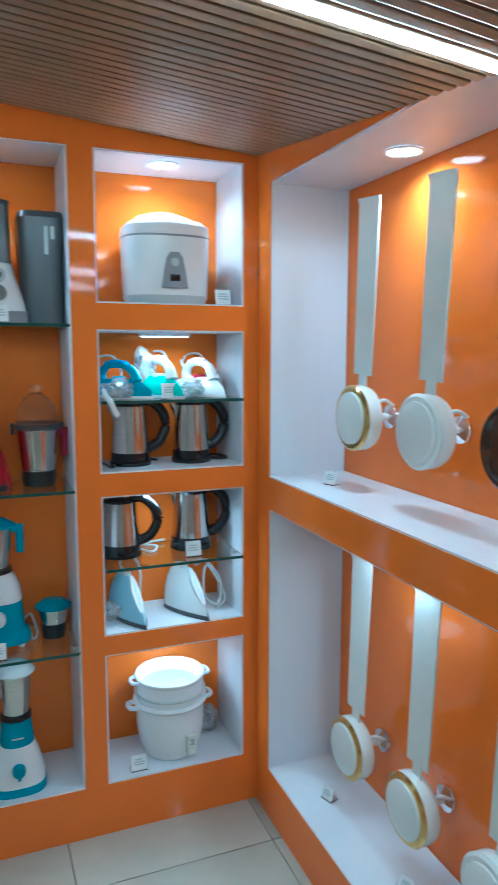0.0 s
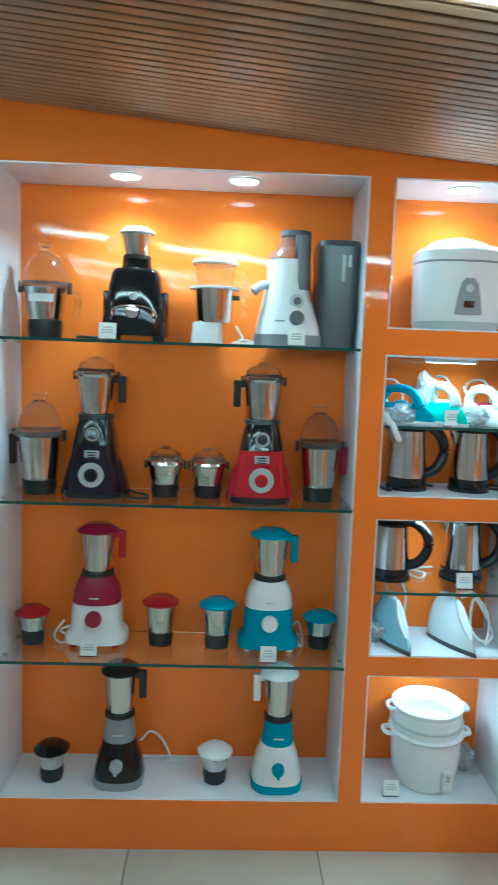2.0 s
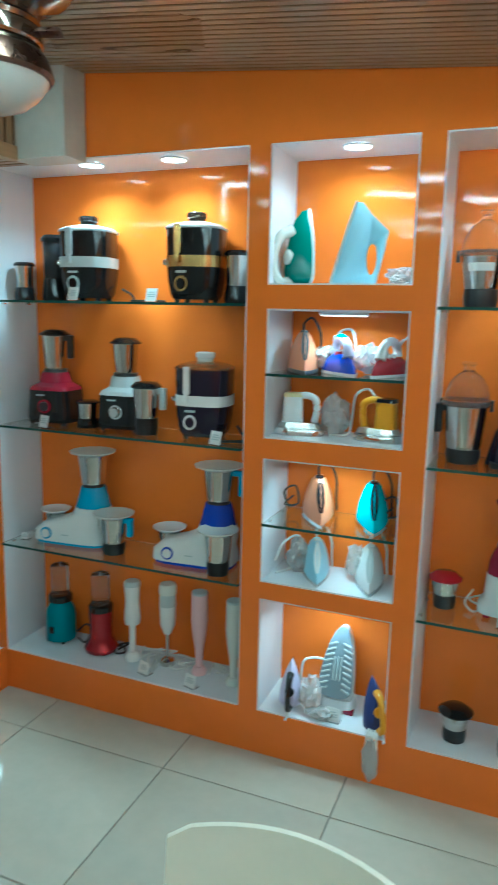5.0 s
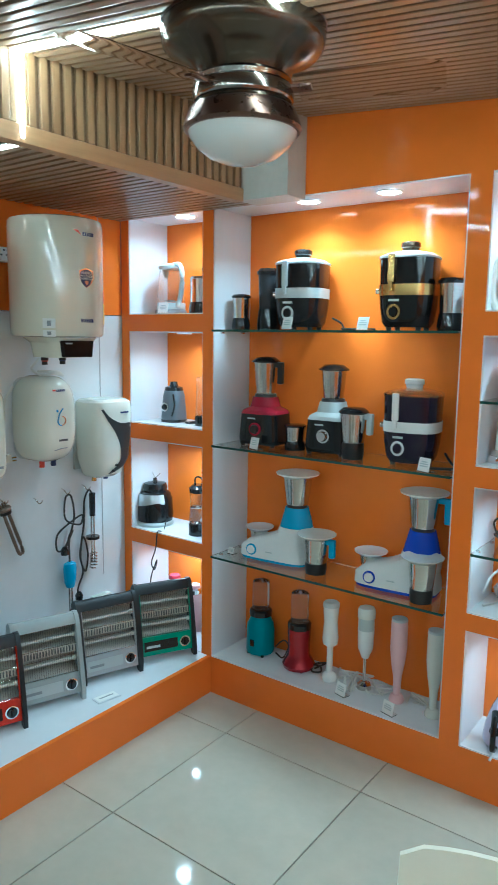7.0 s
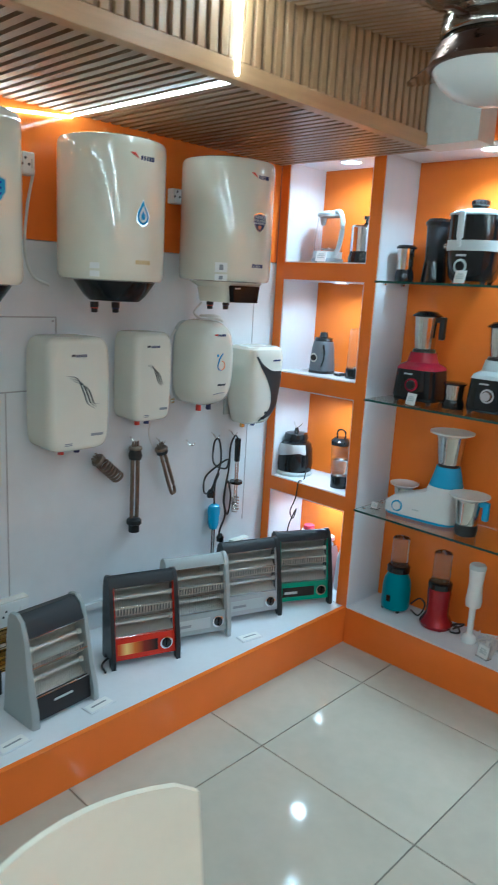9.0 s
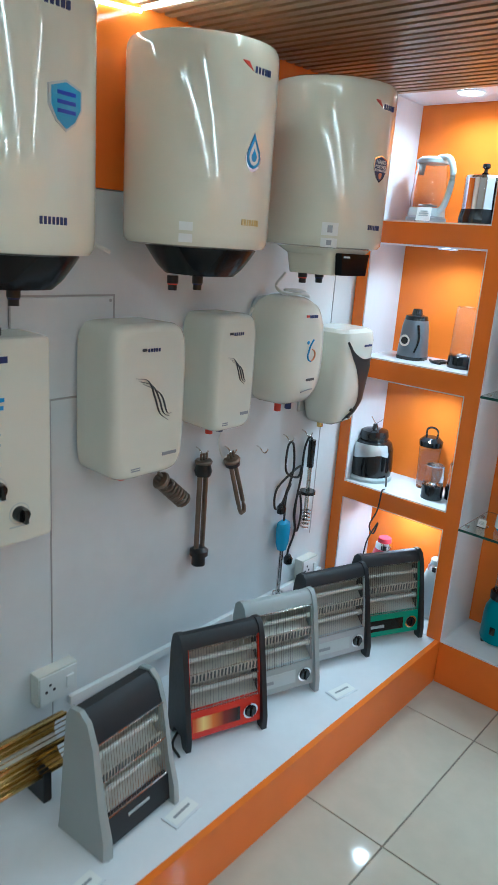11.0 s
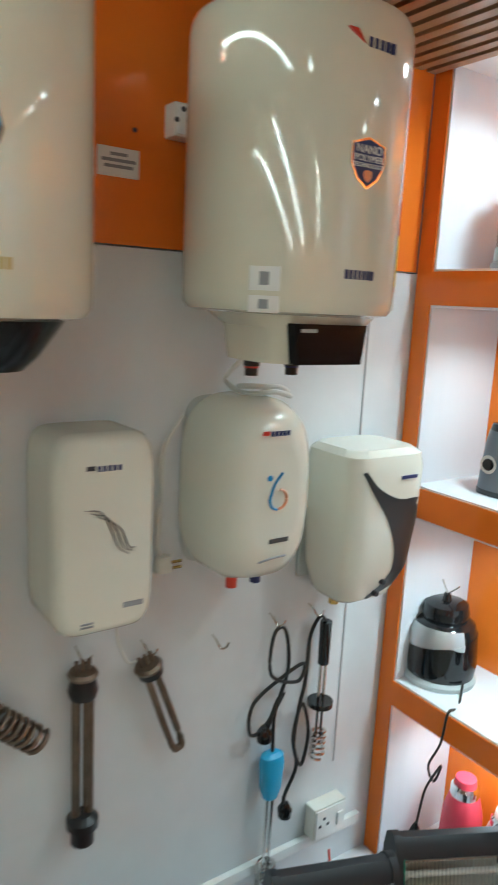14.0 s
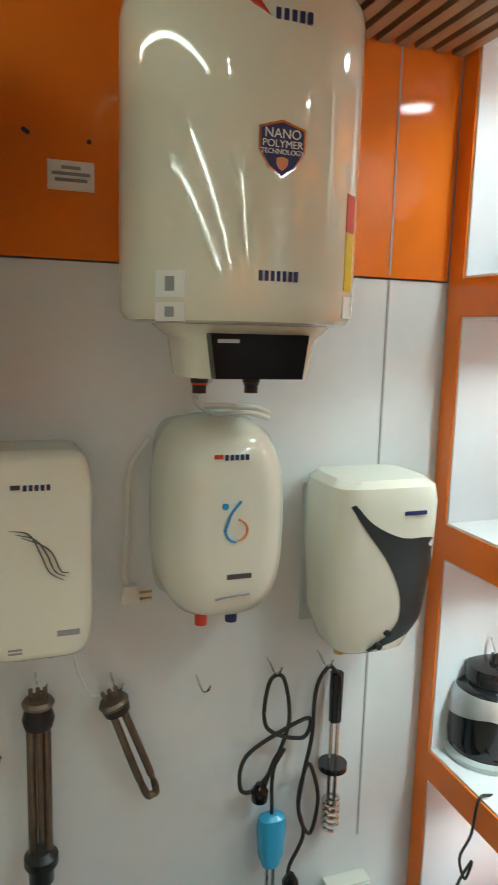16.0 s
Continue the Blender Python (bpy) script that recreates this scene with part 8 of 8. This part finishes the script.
part("housing", lathe(B(), [(0, 0.1693), (0.09724, 0.1693), (0.101, 0.1779), (0.1103, 0.1927), (0.1328, 0.2083), (0.159, 0.2222), (0.1711, 0.2344), (0.1748, 0.2517), (0.1739, 0.2734), (0.1664, 0.2908), (0.1449, 0.3073), (0.1122, 0.3177), (0.0748, 0.3229), (0, 0.3246)], 64), BRONZE, cf)
part("housing_band", lathe(B(), [(0.1683, 0.2708), (0.1762, 0.2717), (0.1762, 0.276), (0.1683, 0.2786), (0.1683, 0.2708)], 64), COPPER, cf)
part("neck_ring", lathe(B(), [(0.08415, 0.1701), (0.1029, 0.1701), (0.1066, 0.1649), (0.1047, 0.1562), (0.1085, 0.151), (0.1094, 0.1302), (0.1057, 0.1233), (0.08415, 0.1215), (0.08415, 0.1701)], 56), NICKEL, cf)
part("neck", lathe(B(), [(0, 0.1042), (0.101, 0.1042), (0.1029, 0.1128), (0.101, 0.1233), (0, 0.1233)], 48), BRONZE, cf)
part("lamp_ring", lathe(B(), [(0.0935, 0.1128), (0.1085, 0.1128), (0.1159, 0.1059), (0.1253, 0.08159), (0.1281, 0.07118), (0.1234, 0.06423), (0.0935, 0.0651), (0.0935, 0.1128)], 56), COPPER, cf)
part("light_dome", lathe(B(), [(0.1187, 0.0677), (0.1141, 0.05555), (0.09911, 0.03559), (0.0748, 0.01649), (0.04208, 0.00434), (0.0187, 0.000868), (0, 0)], 56), OPAL, cf, "unlit opal glass dome")
for k, ang in enumerate((20, 140, 260)):
    bl = part("blade", stack(B(), [(0.0, 0.10, 0.006, 4, 0, 0), (0.26, 0.12, 0.006, 4, 0, 0), (0.30, 0.09, 0.006, 3, 0, 0)], 16), ACRYLIC, cf, "smoked clear acrylic blade",
              at=pose(0, 0, 0.147, 0, 0, ang) @ pose(0.12, 0, 0, 0, 90, 0) @ pose(0, 0, 0, 0, 0, 78))
    part("blade_iron", box(B(), (-0.012, -0.004, -0.05), (0.012, 0.004, 0.03), 0.002), COPPER, bl)


# ---- chairs ----
def chair(x, y, rz, rise=0.35):
    """A moulded shell chair; the back stands at +y."""
    t = thing("chair", pose(x, y, 0, 0, 0, rz), "cream moulded plastic chair with rounded back and steel legs", "chair", "shell chairs")
    def curve_sheet(rows, th):
        bm = B()
        grid = [[bm.verts.new(p) for p in r] for r in rows]
        for a, b in zip(grid, grid[1:]):
            for k in range(len(a) - 1):
                bm.faces.new((a[k], a[k + 1], b[k + 1], b[k]))
        bmesh.ops.recalc_face_normals(bm, faces=bm.faces)
        bmesh.ops.solidify(bm, geom=bm.faces[:], thickness=th)
        return bm
    rows = []
    for j in range(9):
        v = j / 8
        z = 0.46 + rise * v
        w = 0.185 + 0.012 * v
        row = []
        for k in range(13):
            u = (k / 12 - 0.5) * 2
            edge = max(0, abs(u) - 0.9) / 0.1
            drop = 0.014 * edge ** 2.2 * (v ** 4)
            row.append(Vector((u * w, 0.0 + 0.05 * v - 0.055 * u * u, z - drop - 0.012 * u * u * v)))
        rows.append(row)
    part("backrest", curve_sheet(rows, 0.012), CHAIR, t)
    rows = []
    for j in range(9):
        v = j / 8
        yy = 0.0 - 0.40 * v
        row = [Vector(((k / 10 - 0.5) * (0.37 + 0.05 * math.sin(v * math.pi)), yy - 0.055 * ((k / 5 - 1) ** 2) * (1 - v), 0.46 - 0.025 * math.sin(v * math.pi) - (0.03 * max(0, v - 0.8) / 0.2))) for k in range(11)]
        rows.append(row)
    part("seat", curve_sheet(rows, 0.012), CHAIR, t)
    for sx in (-1, 1):
        for y0, y1 in ((-0.08, 0.0), (-0.32, -0.38)):
            part("leg", sweep(B(), [(sx * 0.13, y0, 0.445), (sx * 0.18, y1, 0.012)], 0.011, 10, curve=False), STEEL, t)
            part("leg_cap", lathe(B(), [(0, 0), (0.014, 0), (0.013, 0.02), (0, 0.02)], 12, at=(sx * 0.181, y1, 0)), SOFTBLACK, t)
    for y0 in (-0.08, -0.32):
        part("seat_bar", sweep(B(), [(-0.13, y0, 0.438), (0.13, y0, 0.438)], 0.010, 8, curve=False), STEEL, t)
    return t


CHAIR = plastic("cream_chair_plastic", (0.87, 0.83, 0.70), 0.35)
chair(-0.575, -1.285, 0, 0.31)
chair(-1.268, -1.995, 90)
